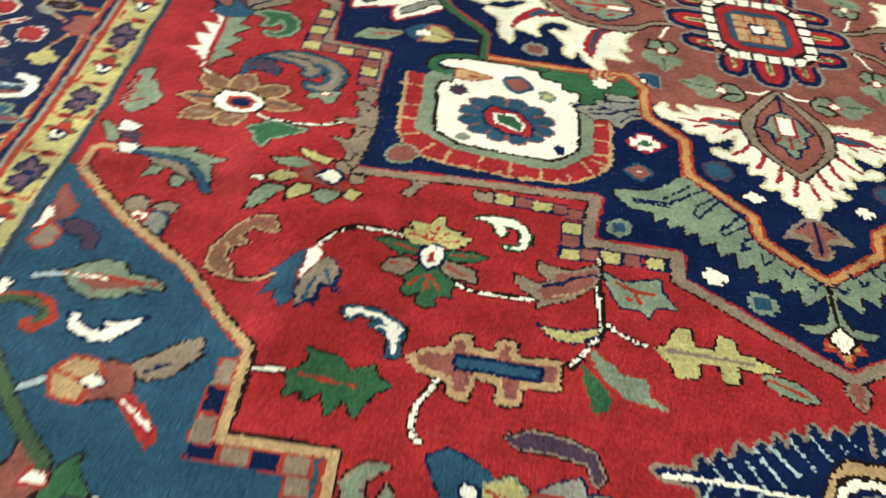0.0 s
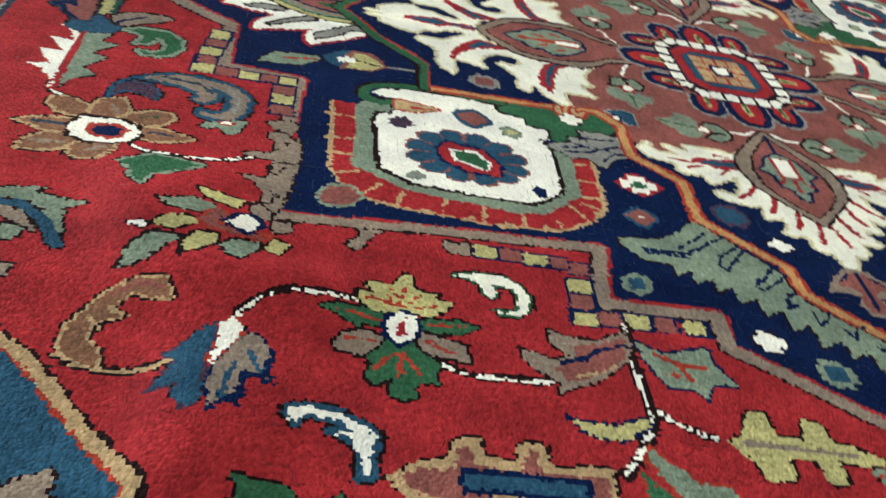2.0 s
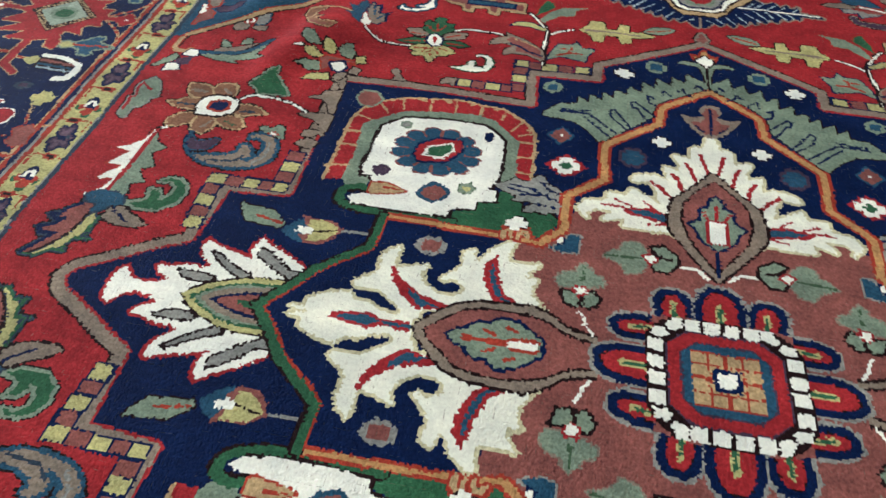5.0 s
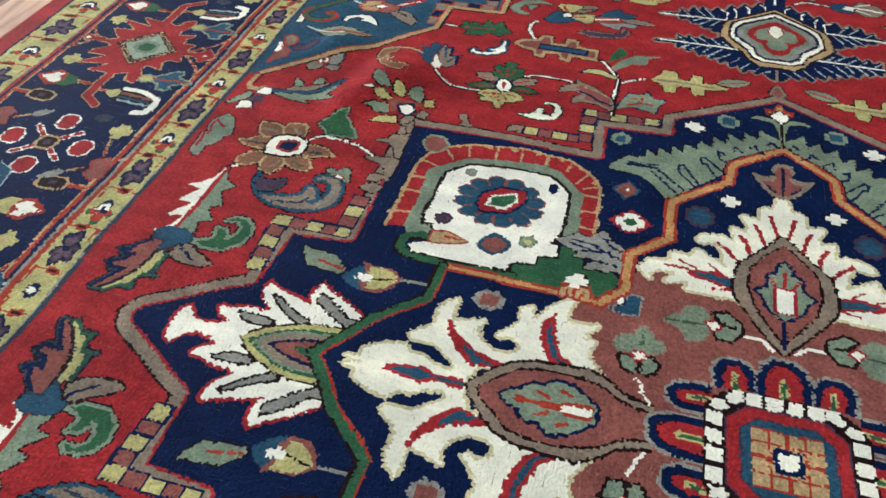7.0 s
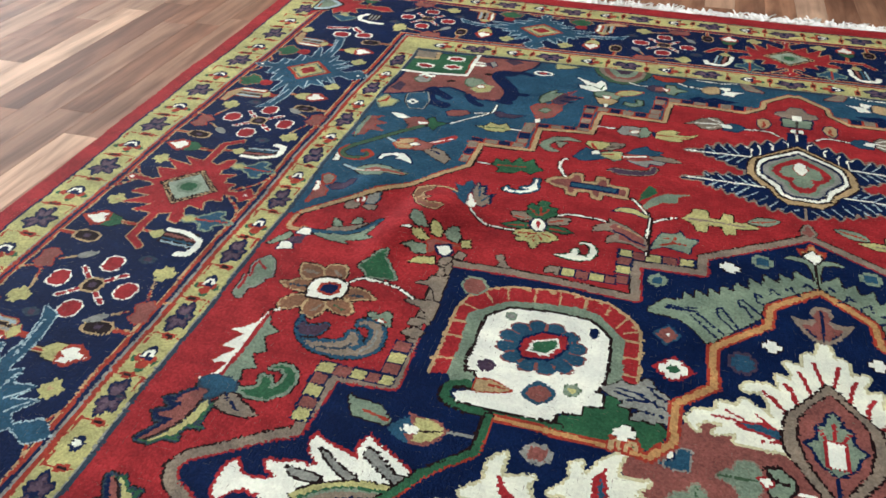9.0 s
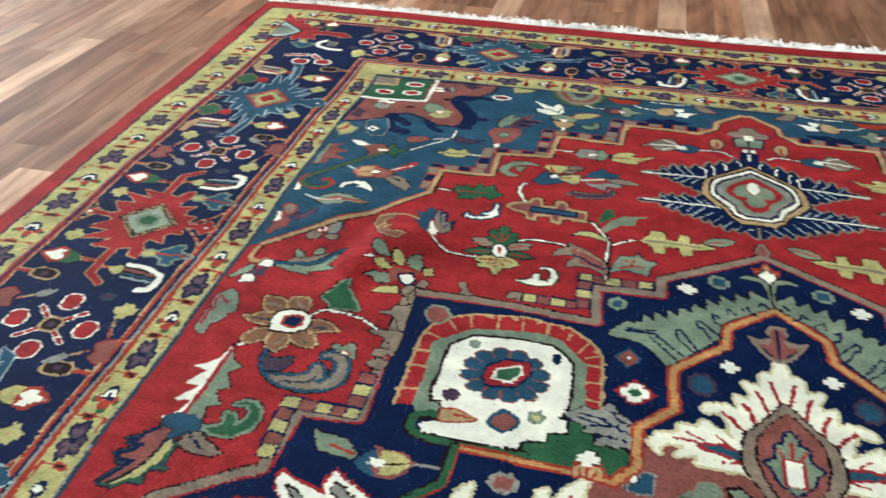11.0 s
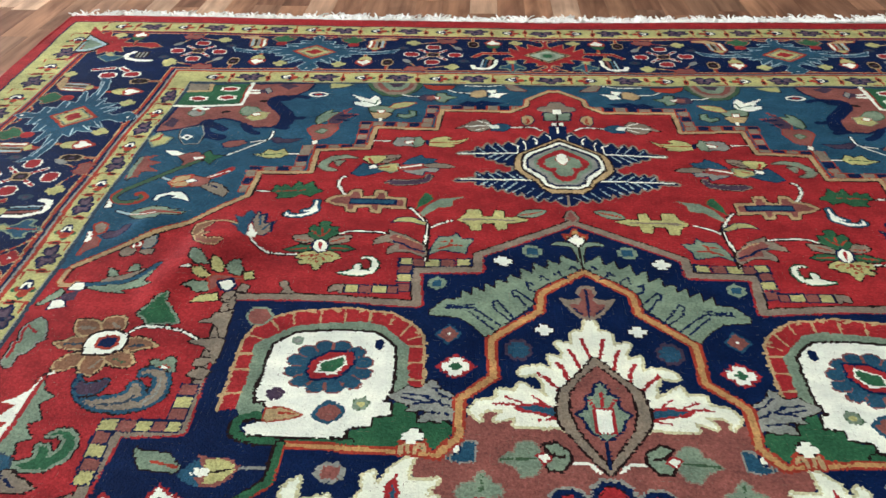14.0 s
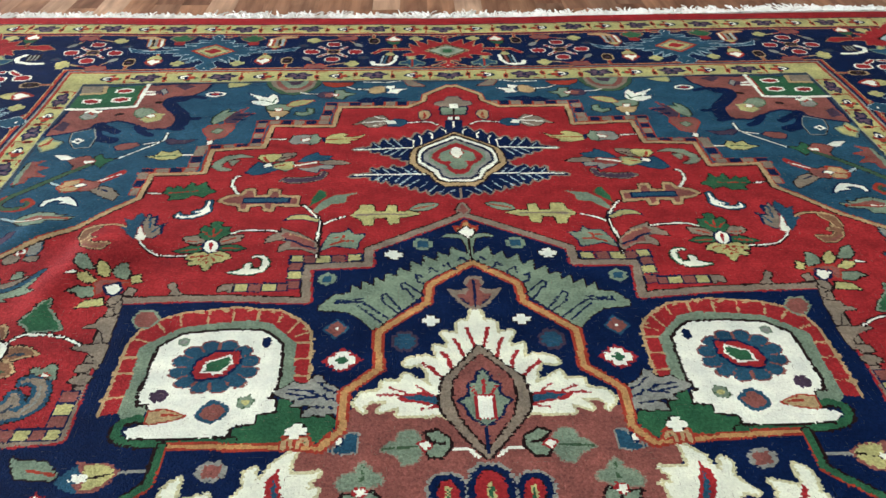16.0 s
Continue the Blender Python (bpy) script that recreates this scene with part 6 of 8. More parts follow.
rimmed("ivory", "navy", (0.495, 1.3), (0.47, 1.284), (0.445, 1.268), (0.434, 1.291), (0.423, 1.28), (0.415, 1.247), (0.424, 1.227), (0.449, 1.224), (0.478, 1.24), (0.482, 1.256), (0.461, 1.251), (0.473, 1.273), w=0.002)
line("green", 0.004, (0.459, 1.257), (0.428, 1.241), (0.424, 1.264))
begin("tulip_motif", "gold and sage tulip with an ivory heart")
rimmed("sage", "moss", (0.439, 1.219), (0.423, 1.231), (0.395, 1.226), (0.379, 1.216), (0.388, 1.193), (0.414, 1.197), (0.435, 1.201))
rimmed("tan", "brown", (0.434, 1.193), (0.418, 1.192), (0.392, 1.195), (0.382, 1.185), (0.393, 1.162), (0.419, 1.161))
rimmed("ivory", "rust", (0.418, 1.206), (0.402, 1.207), (0.403, 1.192), (0.414, 1.192), w=0.002)
line("ivory", 0.008, (0.405, 1.161), (0.404, 1.151))
begin("small_flower", "sage, terracotta and plum stepped flower under the guard stripe")
poly("moss", (0.461, 1.37), (0.448, 1.331), (0.431, 1.309), (0.415, 1.29), (0.383, 1.285), (0.356, 1.294), (0.335, 1.324), (0.321, 1.357), (0.324, 1.376))
poly("taupe", (0.45, 1.371), (0.439, 1.338), (0.423, 1.317), (0.402, 1.298), (0.361, 1.303), (0.34, 1.332), (0.334, 1.375))
poly("terracotta", (0.438, 1.371), (0.427, 1.338), (0.409, 1.315), (0.367, 1.317), (0.348, 1.341), (0.341, 1.375))
poly("sage", (0.426, 1.372), (0.413, 1.341), (0.4, 1.325), (0.373, 1.328), (0.358, 1.347), (0.353, 1.375))
poly("plum", (0.409, 1.369), (0.393, 1.344), (0.374, 1.35), (0.364, 1.371))
begin("small_leaf", "gold leaf with a rust edge")
rimmed("gold", "rust", (0.392, 1.221), (0.383, 1.243), (0.357, 1.255), (0.332, 1.253), (0.347, 1.234), (0.372, 1.219), w=0.003)
begin("crescent", "sage crescent on blue")
rimmed("sage", "moss", (0.366, 1.175), (0.346, 1.166), (0.327, 1.181), (0.331, 1.204), (0.342, 1.206), (0.338, 1.19), (0.351, 1.18), (0.365, 1.185))
begin("bird_bud", "plum and sage bud with an ivory heart")
rimmed("plum", "navy", (0.328, 1.284), (0.315, 1.302), (0.292, 1.303), (0.282, 1.286), (0.295, 1.263), (0.318, 1.268))
poly("terracotta", (0.31, 1.291), (0.292, 1.297), (0.288, 1.274), (0.307, 1.274))
rimmed("sage", "moss", (0.283, 1.311), (0.265, 1.312), (0.262, 1.296), (0.237, 1.288), (0.259, 1.276), (0.263, 1.259), (0.281, 1.264))
rimmed("ivory", "rust", (0.292, 1.291), (0.275, 1.288), (0.282, 1.275), w=0.002)
line("ivory", 0.004, (0.368, 1.3), (0.349, 1.29), (0.328, 1.29))
begin("bird_bud", "gold bud with ivory wings")
rimmed("tan", "taupe", (0.203, 1.312), (0.187, 1.33), (0.164, 1.331), (0.166, 1.296), (0.187, 1.287), (0.2, 1.295))
rimmed("ivory", "navy", (0.166, 1.331), (0.141, 1.336), (0.141, 1.32), (0.15, 1.314), (0.109, 1.318), (0.128, 1.303), (0.132, 1.286), (0.16, 1.291), (0.15, 1.308), w=0.002)
line("ivory", 0.004, (0.266, 1.339), (0.238, 1.318), (0.205, 1.314))
begin("small_leaf", "navy serrated leaf")
poly("navy", (0.231, 1.246), (0.209, 1.266), (0.191, 1.258), (0.173, 1.27), (0.151, 1.262), (0.119, 1.259), (0.151, 1.239), (0.217, 1.233))
begin("small_leaf", "red leaf under the guard stripe")
rimmed("rust", "brown", (0.319, 1.364), (0.286, 1.358), (0.239, 1.36), (0.248, 1.339), (0.289, 1.33), (0.313, 1.343), w=0.002)
line("ivory", 0.004, (0.216, 1.361), (0.159, 1.357), (0.124, 1.367))
begin("small_leaf", "taupe leaf under the guard stripe")
rimmed("taupe", "terracotta", (0.117, 1.368), (0.099, 1.371), (0.067, 1.335), (0.086, 1.333), (0.104, 1.337))
begin("small_leaf", "gold leaf under the guard stripe")
rimmed("gold", "sage", (0.551, 1.366), (0.522, 1.364), (0.498, 1.359), (0.52, 1.344), (0.547, 1.339))
begin("edge_leaf", "sage, blue and taupe leaf at the field edge")
rimmed("taupe", "brown", (0.814, 0.508), (0.798, 0.53), (0.781, 0.531), (0.764, 0.541), (0.748, 0.554), (0.76, 0.53), (0.786, 0.509))
rimmed("sage", "brown", (0.801, 0.532), (0.807, 0.555), (0.791, 0.547), (0.787, 0.532))
rimmed("sage", "brown", (0.774, 0.544), (0.77, 0.567), (0.76, 0.567), (0.755, 0.549))
rimmed("sage", "brown", (0.827, 0.499), (0.796, 0.489), (0.756, 0.483), (0.766, 0.492), (0.72, 0.506), (0.737, 0.515), (0.727, 0.553), (0.737, 0.545), (0.749, 0.521), (0.765, 0.508), (0.795, 0.505), (0.815, 0.503))
line("blue", 0.01, (0.833, 0.505), (0.804, 0.51), (0.768, 0.515), (0.747, 0.533), (0.728, 0.568))
begin("edge_leaf", "sage and plum leaf with ivory tips at the field edge")
poly("plum", (0.864, 0.435), (0.854, 0.48), (0.845, 0.484), (0.827, 0.499), (0.833, 0.483), (0.83, 0.465), (0.842, 0.461), (0.864, 0.457))
rimmed("sage", "brown", (0.885, 0.45), (0.877, 0.469), (0.864, 0.495), (0.855, 0.483), (0.864, 0.464), (0.878, 0.45))
rimmed("ivory", "navy", (0.854, 0.492), (0.847, 0.512), (0.833, 0.512), (0.828, 0.493), (0.842, 0.492), w=0.002)
rimmed("ivory", "navy", (0.863, 0.439), (0.861, 0.464), (0.844, 0.462), (0.838, 0.448), w=0.002)
begin("small_leaf", "green three-cornered leaf")
rimmed("green", "sage", (0.711, 0.428), (0.697, 0.45), (0.695, 0.464), (0.684, 0.48), (0.68, 0.459), (0.654, 0.429), (0.644, 0.411), (0.687, 0.405), (0.698, 0.418), w=0.0035)
begin("dianthus", "sage, gold and ivory dianthus at the medallion corner")
rimmed("taupe", "brown", (0.594, 0.48), (0.588, 0.498), (0.574, 0.496), (0.577, 0.477), (0.587, 0.469))
rimmed("taupe", "brown", (0.573, 0.498), (0.57, 0.517), (0.555, 0.512), (0.558, 0.495))
rimmed("sage", "brown", (0.673, 0.57), (0.676, 0.597), (0.658, 0.589), (0.637, 0.558), (0.658, 0.555), w=0.003)
rimmed("gold", "brown", (0.662, 0.545), (0.646, 0.549), (0.624, 0.529), (0.639, 0.525), (0.654, 0.533), w=0.003)
rimmed("ivory", "brown", (0.682, 0.544), (0.666, 0.552), (0.665, 0.545), w=0.0015)
rimmed("gold", "brown", (0.634, 0.561), (0.633, 0.58), (0.622, 0.573), (0.61, 0.558), (0.61, 0.541), (0.626, 0.545), w=0.003)
rimmed("sage", "brown", (0.606, 0.556), (0.6, 0.573), (0.588, 0.579), (0.577, 0.549), (0.578, 0.537), (0.599, 0.544), w=0.003)
rimmed("sage", "brown", (0.667, 0.504), (0.653, 0.517), (0.626, 0.517), (0.62, 0.496), (0.638, 0.491), (0.653, 0.502), w=0.003)
rimmed("gold", "brown", (0.64, 0.466), (0.629, 0.484), (0.603, 0.489), (0.598, 0.471), (0.636, 0.465), w=0.003)
rimmed("gold", "brown", (0.573, 0.546), (0.561, 0.553), (0.554, 0.532), (0.567, 0.527), w=0.003)
poly("rust", (0.631, 0.528), (0.619, 0.538), (0.57, 0.535), (0.567, 0.52), (0.584, 0.522), (0.611, 0.525), (0.606, 0.504), (0.619, 0.494))
poly("terracotta", (0.628, 0.527), (0.618, 0.534), (0.572, 0.532), (0.585, 0.525), (0.614, 0.527), (0.609, 0.505), (0.618, 0.499))
rimmed("ivory", "navy", (0.608, 0.518), (0.589, 0.526), (0.581, 0.511), (0.588, 0.498), (0.598, 0.501), w=0.005)


# ---- borders: motifs given as (along, across) and laid on the end and on the side ----

def far_side(s, d):
    return (s, 1.700 - d * 1.0128)


def long_side(s, d):
    return (1.234 + 0.022 * min(1.0, max(0.0, s / 1.1)) - d * 1.1234, s)


def on(side, s0, flip, rows):
    return [side(s0 + flip * s, d) for s, d in rows]


def mirrored(rows):
    """A form that is drawn on one side of its axis, with its other half."""
    return [*rows, *[(-s, d) for s, d in rows[::-1]]]


def turned_box(ru, rd, c):
    """A small cut-cornered block round c."""
    k = 0.55
    return [(c[0] + a * ru, c[1] + b * rd) for a, b in ((-1, -k), (-k, -1), (k, -1), (1, -k), (1, k), (k, 1), (-k, 1), (-1, k))]


def dotted(side, s0, flip, rows, w=0.0055):
    """A vine line of rust and tan knots in turn."""
    pts = smooth(on(side, s0, flip, rows))
    line("tan", w, *pts)
    run, lit = 0.0, True
    for a, b in zip(pts, pts[1:]):
        run += math.hypot(b[0] - a[0], b[1] - a[1])
        if run > 0.006:
            run, lit = 0.0, not lit
        if lit:
            line("rust", w * 0.8, a, b)


STAR = [(0, -0.003), (0.011, 0.008), (0.006, 0.022), (0.005, 0.046), (0.013, 0.060), (0.047, 0.033), (0.049, 0.072), (0.084, 0.037), (0.072, 0.091), (0.101, 0.067), (0.098, 0.102), (0.178, 0.105), (0.206, 0.140), (0.192, 0.141), (0.172, 0.118), (0.098, 0.115), (0.089, 0.134)]
STAR += [(0.112, 0.141), (0.120, 0.157), (0.095, 0.159), (0.073, 0.147), (0.057, 0.150), (0.066, 0.178), (0.045, 0.168), (0.030, 0.172), (0.032, 0.194), (0.014, 0.186), (0.005, 0.190), (0.006, 0.205), (0.024, 0.222), (0.0, 0.241)]


def red_star(side, s0):
    begin("ax_red_star" if s0 == 0 else "red_star", "red spiked star round a sage lozenge")
    poly("red", *on(side, s0, 1, mirrored(STAR)))
    edged("tan", 0.0025)
    LOZ = [(-0.066, 0.120), (0, 0.064), (0.066, 0.118), (0, 0.174)]
    mid = (0, 0.119)
    for colour, f in (("brown", 1.0), ("tan", 0.95), ("brown", 0.78), ("celadon", 0.73)):
        poly(colour, *on(side, s0, 1, shrink(LOZ, mid, f)))
    for k in range(40):
        a, b = LOZ[k // 10], LOZ[(k // 10 + 1) % 4]
        f = (k % 10 + 0.5) / 10
        p = (mid[0] + 0.86 * (a[0] + (b[0] - a[0]) * f - mid[0]), mid[1] + 0.86 * (a[1] + (b[1] - a[1]) * f - mid[1]))
        box("brown", side(s0 + p[0], p[1]), 0.0025, 0.0025)
    poly("sage", *on(side, s0, 1, turned_box(0.021, 0.020, mid)))
    poly("green", *on(side, s0, 1, turned_box(0.013, 0.013, mid)))
    for d in (0.008, 0.223):
        box("ivory", side(s0, d), 0.003, 0.003)


BLUE = [(0, -0.012), (0.016, 0.006), (0.010, 0.020), (0.013, 0.035), (0.048, 0.034), (0.044, 0.060), (0.084, 0.062), (0.076, 0.090), (0.140, 0.086), (0.140, 0.092), (0.086, 0.107), (0.159, 0.113), (0.207, 0.103), (0.230, 0.090), (0.216, 0.120), (0.161, 0.130)]
BLUE += [(0.091, 0.130), (0.104, 0.147), (0.074, 0.151), (0.078, 0.183), (0.048, 0.165), (0.056, 0.199), (0.024, 0.180), (0.010, 0.194), (0.028, 0.224), (0.012, 0.244), (0, 0.248)]


def blue_star(side, s0):
    begin("ay_blue_star" if s0 < 0 else "blue_star", "steel-blue spiked star round a gold lozenge")
    poly("blue", *on(side, s0, 1, mirrored(BLUE)))
    edged("paleblue", 0.0025)
    for f in (1, -1):
        for a, b in (((0.046, 0.050), (0.020, 0.052)), ((0.078, 0.076), (0.050, 0.078)), ((0.094, 0.146), (0.060, 0.140)), ((0.070, 0.176), (0.046, 0.156)), ((0.050, 0.190), (0.026, 0.170)), ((0.200, 0.110), (0.120, 0.120))):
            line("paleblue", 0.0035, *on(side, s0, f, [a, b]))
    LOZ = [(-0.060, 0.115), (0, 0.064), (0.060, 0.115), (0, 0.168)]
    for colour, f in (("plum", 1.04), ("rust", 1.0), ("tan", 0.84), ("brown", 0.76), ("sage", 0.72), ("gold", 0.64)):
        poly(colour, *on(side, s0, 1, shrink(LOZ, (0, 0.115), f)))
    poly("red", *on(side, s0, 1, turned_box(0.022, 0.009, (0, 0.115))))
    poly("red", *on(side, s0, 1, turned_box(0.011, 0.017, (0, 0.115))))
    for d in (0.004, 0.230):
        box("ivory", side(s0, d), 0.0028, 0.0028)


def x_flower(side, s0, flip, f=1.0):
    """The four-petalled flower with its buds and leaves; flip: which way the red star lies."""
    mid = 0.125
    begin("four_petal_flower", "red four-petalled flower edged in ivory")
    for a in ((0.0, -0.056), (0.0, 0.054), (0.058, 0.0), (-0.060, 0.001)):
        c = (f * a[0], mid + f * a[1])
        for colour, g in (("ivory", 0.0025), ("red", 0.0)):
            poly(colour, *on(side, s0, 1, turned_box(f * 0.018 + g, f * 0.014 + g, c)))
    for fs, fd in ((1, 1), (1, -1), (-1, 1), (-1, -1)):
        for colour, w in (("ivory", 0.0112), ("red", 0.0074)):
            line(colour, w * f, *on(side, s0, f, [(0.014 * fs, mid / f + 0.013 * fd), (0.036 * fs, mid / f + 0.035 * fd)]))
        line("ivory", 0.003, *on(side, s0, f, [(0.023 * fs, mid / f + 0.027 * fd), (0.029 * fs, mid / f + 0.021 * fd)]))
    poly("tan", *on(side, s0, 1, turned_box(f * 0.018, f * 0.016, (0, mid))))
    poly("brown", *on(side, s0, 1, turned_box(f * 0.0145, f * 0.0125, (0, mid))))
    box("plum", side(s0, mid), f * 0.006, f * 0.006)
    if f < 1:
        return
    for g, o in ((1, 0.0), (-1, 0.250)):
        def here(rows):
            return on(side, s0, flip * g, [(s, o + g * d) for s, d in rows])
        begin("small_bud", "terracotta bud")
        poly("terracotta", *here([(0.012, 0.022), (0.022, 0.008), (0.040, 0.012), (0.056, 0.006), (0.066, 0.020), (0.058, 0.036), (0.042, 0.032), (0.026, 0.040)]))
        edged("rust", 0.0025)
        begin("vine", "dotted orange vine line")
        for a, b in (((0.044, 0.042), (0.056, 0.060)), ((0.012, 0.030), (-0.034, 0.044)), ((0.014, 0.012), (0.006, -0.004))):
            p, q = here([a, b])
            line("tan", 0.005, p, q)
            line("rust", 0.003, p, ((p[0] + q[0]) / 2, (p[1] + q[1]) / 2))
        begin("small_leaf", "grey leaf")
        p, q = here([(0.057, 0.062), (0.080, 0.090)])
        leaf("grey", p, q, 0.018)
        begin("small_cross", "gold small cross")
        c = here([(-0.055, 0.039)])[0]
        cross("gold", c, 0.019, 0.008)
        box("gold", c, 0.012, 0.012)
        begin("small_bud", "slate bud")
        c = here([(-0.083, 0.081)])[0]
        scallop("slate", c, 0.016, 0.012, 6)
        box("plum", c, 0.006, 0.005)


def small_cross(side, s0, flip, s, d, colour="gold"):
    begin("small_cross", colour + " small cross")
    c = side(s0 + flip * s, d)
    cross(colour, c, 0.018, 0.0075)
    box(colour, c, 0.011, 0.011)
    box("tan", c, 0.0035, 0.0035)


def seed(side, s0, flip, s, d, foot):
    """A dark cut-cornered oval with a pale rim, hung on the border's edge at foot."""
    begin("seed_motif", "dark brown oval edged in tan")
    line("tan", 0.010, *on(side, s0, flip, [(s, d), (s, foot)]))
    line("rust", 0.006, *on(side, s0, flip, [(s, d), (s, foot)]))
    poly("tan", *on(side, s0, flip, turned_box(0.0155, 0.023, (s, d))))
    poly("brown", *on(side, s0, flip, turned_box(0.0125, 0.019, (s, d))))
    box("plum", side(s0 + flip * s, d), 0.006, 0.005)


def bloom(side, s0, flip, s, d, away, other):
    """An ivory bloom edged in red whose tip points to the border's edge, with a coloured half and a stem."""
    begin("small_bloom", "ivory bloom edged in red with a " + other + " half")
    def at(rows):
        return on(side, s0, flip, [(s + a, d + away * b) for a, b in rows])
    line("tan", 0.009, *at([(0.0, 0.03), (-0.002, 0.066)]))
    line("rust", 0.006, *at([(0.0, 0.03), (-0.002, 0.066)]))
    poly(other, *at([(-0.018, 0.012), (-0.012, 0.034), (0.004, 0.042), (0.018, 0.030), (0.020, 0.010)]))
    edged("brown", 0.0025)
    poly("rust", *at([(-0.021, 0.010), (-0.024, -0.006), (-0.012, -0.016), (0.000, -0.032), (0.014, -0.018), (0.024, -0.004), (0.020, 0.012), (0.0, 0.018)]))
    poly("ivory", *at([(-0.015, 0.009), (-0.017, -0.004), (-0.007, -0.010), (0.000, -0.024), (0.009, -0.010), (0.017, -0.002), (0.014, 0.008), (0.004, 0.014), (-0.005, 0.005)]))


def red_cup(side, s0, flip):
    """A cup of stripes with a broad ivory hook, on the inner half of the border beside a red star."""
    begin("cup_motif", "ivory, brown and blue striped cup with a hook")
    line("tan", 0.008, *on(side, s0, flip, [(0.150, 0.112), (0.154, 0.140)]))
    line("rust", 0.005, *on(side, s0, flip, [(0.150, 0.112), (0.154, 0.140)]))
    poly("gold", *on(side, s0, flip, diamond(1.0, 0.015, 0.016, 0.147, 0.155)))
    poly("brown", *on(side, s0, flip, [(0.134, 0.156), (0.176, 0.156), (0.184, 0.214), (0.140, 0.214)]))
    for colour, o, w in (("terracotta", 0.152, 0.007), ("blue", 0.163, 0.006), ("paleblue", 0.172, 0.005)):
        line(colour, w, *on(side, s0, flip, [(o, 0.160), (o + 0.006, 0.210)]))
    line("ivory", 0.010, *on(side, s0, flip, [(0.138, 0.158), (0.140, 0.190), (0.156, 0.220), (0.180, 0.222)]))
    line("ivory", 0.013, *on(side, s0, flip, [(0.172, 0.222), (0.196, 0.218), (0.200, 0.202)]))


def blue_cup(side, s0, flip):
    """A narrow striped cup with a bent tip, on the outer half of the border beside a blue star."""
    begin("cup_motif", "brown and grey striped cup edged in tan")
    line("rust", 0.008, *on(side, s0, flip, [(0.164, 0.112), (0.164, 0.090)]))
    poly("gold", *on(side, s0, flip, diamond(1.0, 0.016, 0.011, 0.087, 0.164)))
    poly("tan", *on(side, s0, flip, [(0.142, 0.080), (0.186, 0.080), (0.190, 0.024), (0.222, 0.018), (0.222, 0.008), (0.178, 0.006), (0.146, 0.026)]))
    edged("rust", 0.0025)
    for colour, o in (("ivory", 0.148), ("rust", 0.156), ("grey", 0.164), ("brown", 0.172), ("paleblue", 0.181)):
        line(colour, 0.0065, *on(side, s0, flip, [(o, 0.076), (o + 0.003, 0.030)]))


def blue_sprig(side, s0, flip):
    begin("sprig", "steel-blue three-pointed leaf with a gold bud")
    poly("gold", *on(side, s0, flip, diamond(1.0, 0.010, 0.020, 0.170, 0.098)))
    edged("rust", 0.0025)
    poly("blue", *on(side, s0, flip, [(0.086, 0.184), (0.078, 0.196), (0.066, 0.204), (0.066, 0.218), (0.082, 0.214), (0.088, 0.226), (0.094, 0.242), (0.101, 0.226), (0.108, 0.214), (0.124, 0.218), (0.124, 0.202), (0.110, 0.196), (0.102, 0.184)]))
    edged("sage", 0.004)
    line("rust", 0.005, *on(side, s0, flip, [(0.096, 0.182), (0.094, 0.232)]))


def green_sprig(side, s0, flip):
    begin("sprig", "green fan leaf with a red bud")
    poly("green", *on(side, s0, flip, [(0.092, 0.046), (0.074, 0.032), (0.066, 0.014), (0.082, 0.014), (0.090, 0.000), (0.100, -0.004), (0.108, 0.006), (0.122, 0.008), (0.130, 0.024), (0.118, 0.034), (0.110, 0.046)]))
    edged("sage", 0.004)
    poly("red", *on(side, s0, flip, turned_box(0.013, 0.011, (0.101, 0.060))))
    edged("rust", 0.0025)


def between_red(side, s0, flip):
    """From a red star to the next four-petalled flower."""
    begin("vine", "dotted orange vine line")
    dotted(side, s0, flip, [(0.006, 0.190), (0.040, 0.224), (0.066, 0.236), (0.090, 0.240)])
    dotted(side, s0, flip, [(0.006, 0.022), (0.022, 0.010), (0.044, -0.004)])
    dotted(side, s0, flip, [(0.078, 0.044), (0.064, 0.080)], 0.004)
    bloom(side, s0, flip, 0.142, 0.034, 1, "green")
    seed(side, s0, flip, 0.197, 0.045, -0.004)
    small_cross(side, s0, flip, 0.079, 0.026)
    red_cup(side, s0, flip)
    blue_sprig(side, s0, flip)


def between_blue(side, s0, flip):
    """From a blue star to the next four-petalled flower."""
    begin("vine", "dotted orange vine line")
    dotted(side, s0, flip, [(0.012, 0.006), (0.030, 0.012), (0.056, -0.004)])
    dotted(side, s0, flip, [(0.020, 0.226), (0.050, 0.238)])
    bloom(side, s0, flip, 0.143, 0.186, -1, "gold")
    seed(side, s0, flip, 0.206, 0.188, 0.236)
    small_cross(side, s0, flip, 0.078, 0.202)
    blue_cup(side, s0, flip)
    green_sprig(side, s0, flip)


def diamond(f, ru, rv, d, s=0.0):
    return [(s - ru * f, d), (s, d + rv * f), (s + ru * f, d), (s, d - rv * f)]


for side, reds, blues, xs in ((far_side, (0.0,), (0.632,), ((0.308, -1), (0.952, 1))), (long_side, (0.575,), (-0.028, 1.163), ((0.265, 1), (0.870, -1)))):
    for s0 in reds:
        for f in (1, -1):
            if s0 + f * 0.2 > -0.05:
                between_red(side, s0, f)
    for s0 in blues:
        for f in (1, -1):
            if s0 + f * 0.2 > -0.05:
                between_blue(side, s0, f)
    for s0, f in xs:
        x_flower(side, s0, f)
    for s0 in reds:
        red_star(side, s0)
    for s0 in blues:
        blue_star(side, s0)
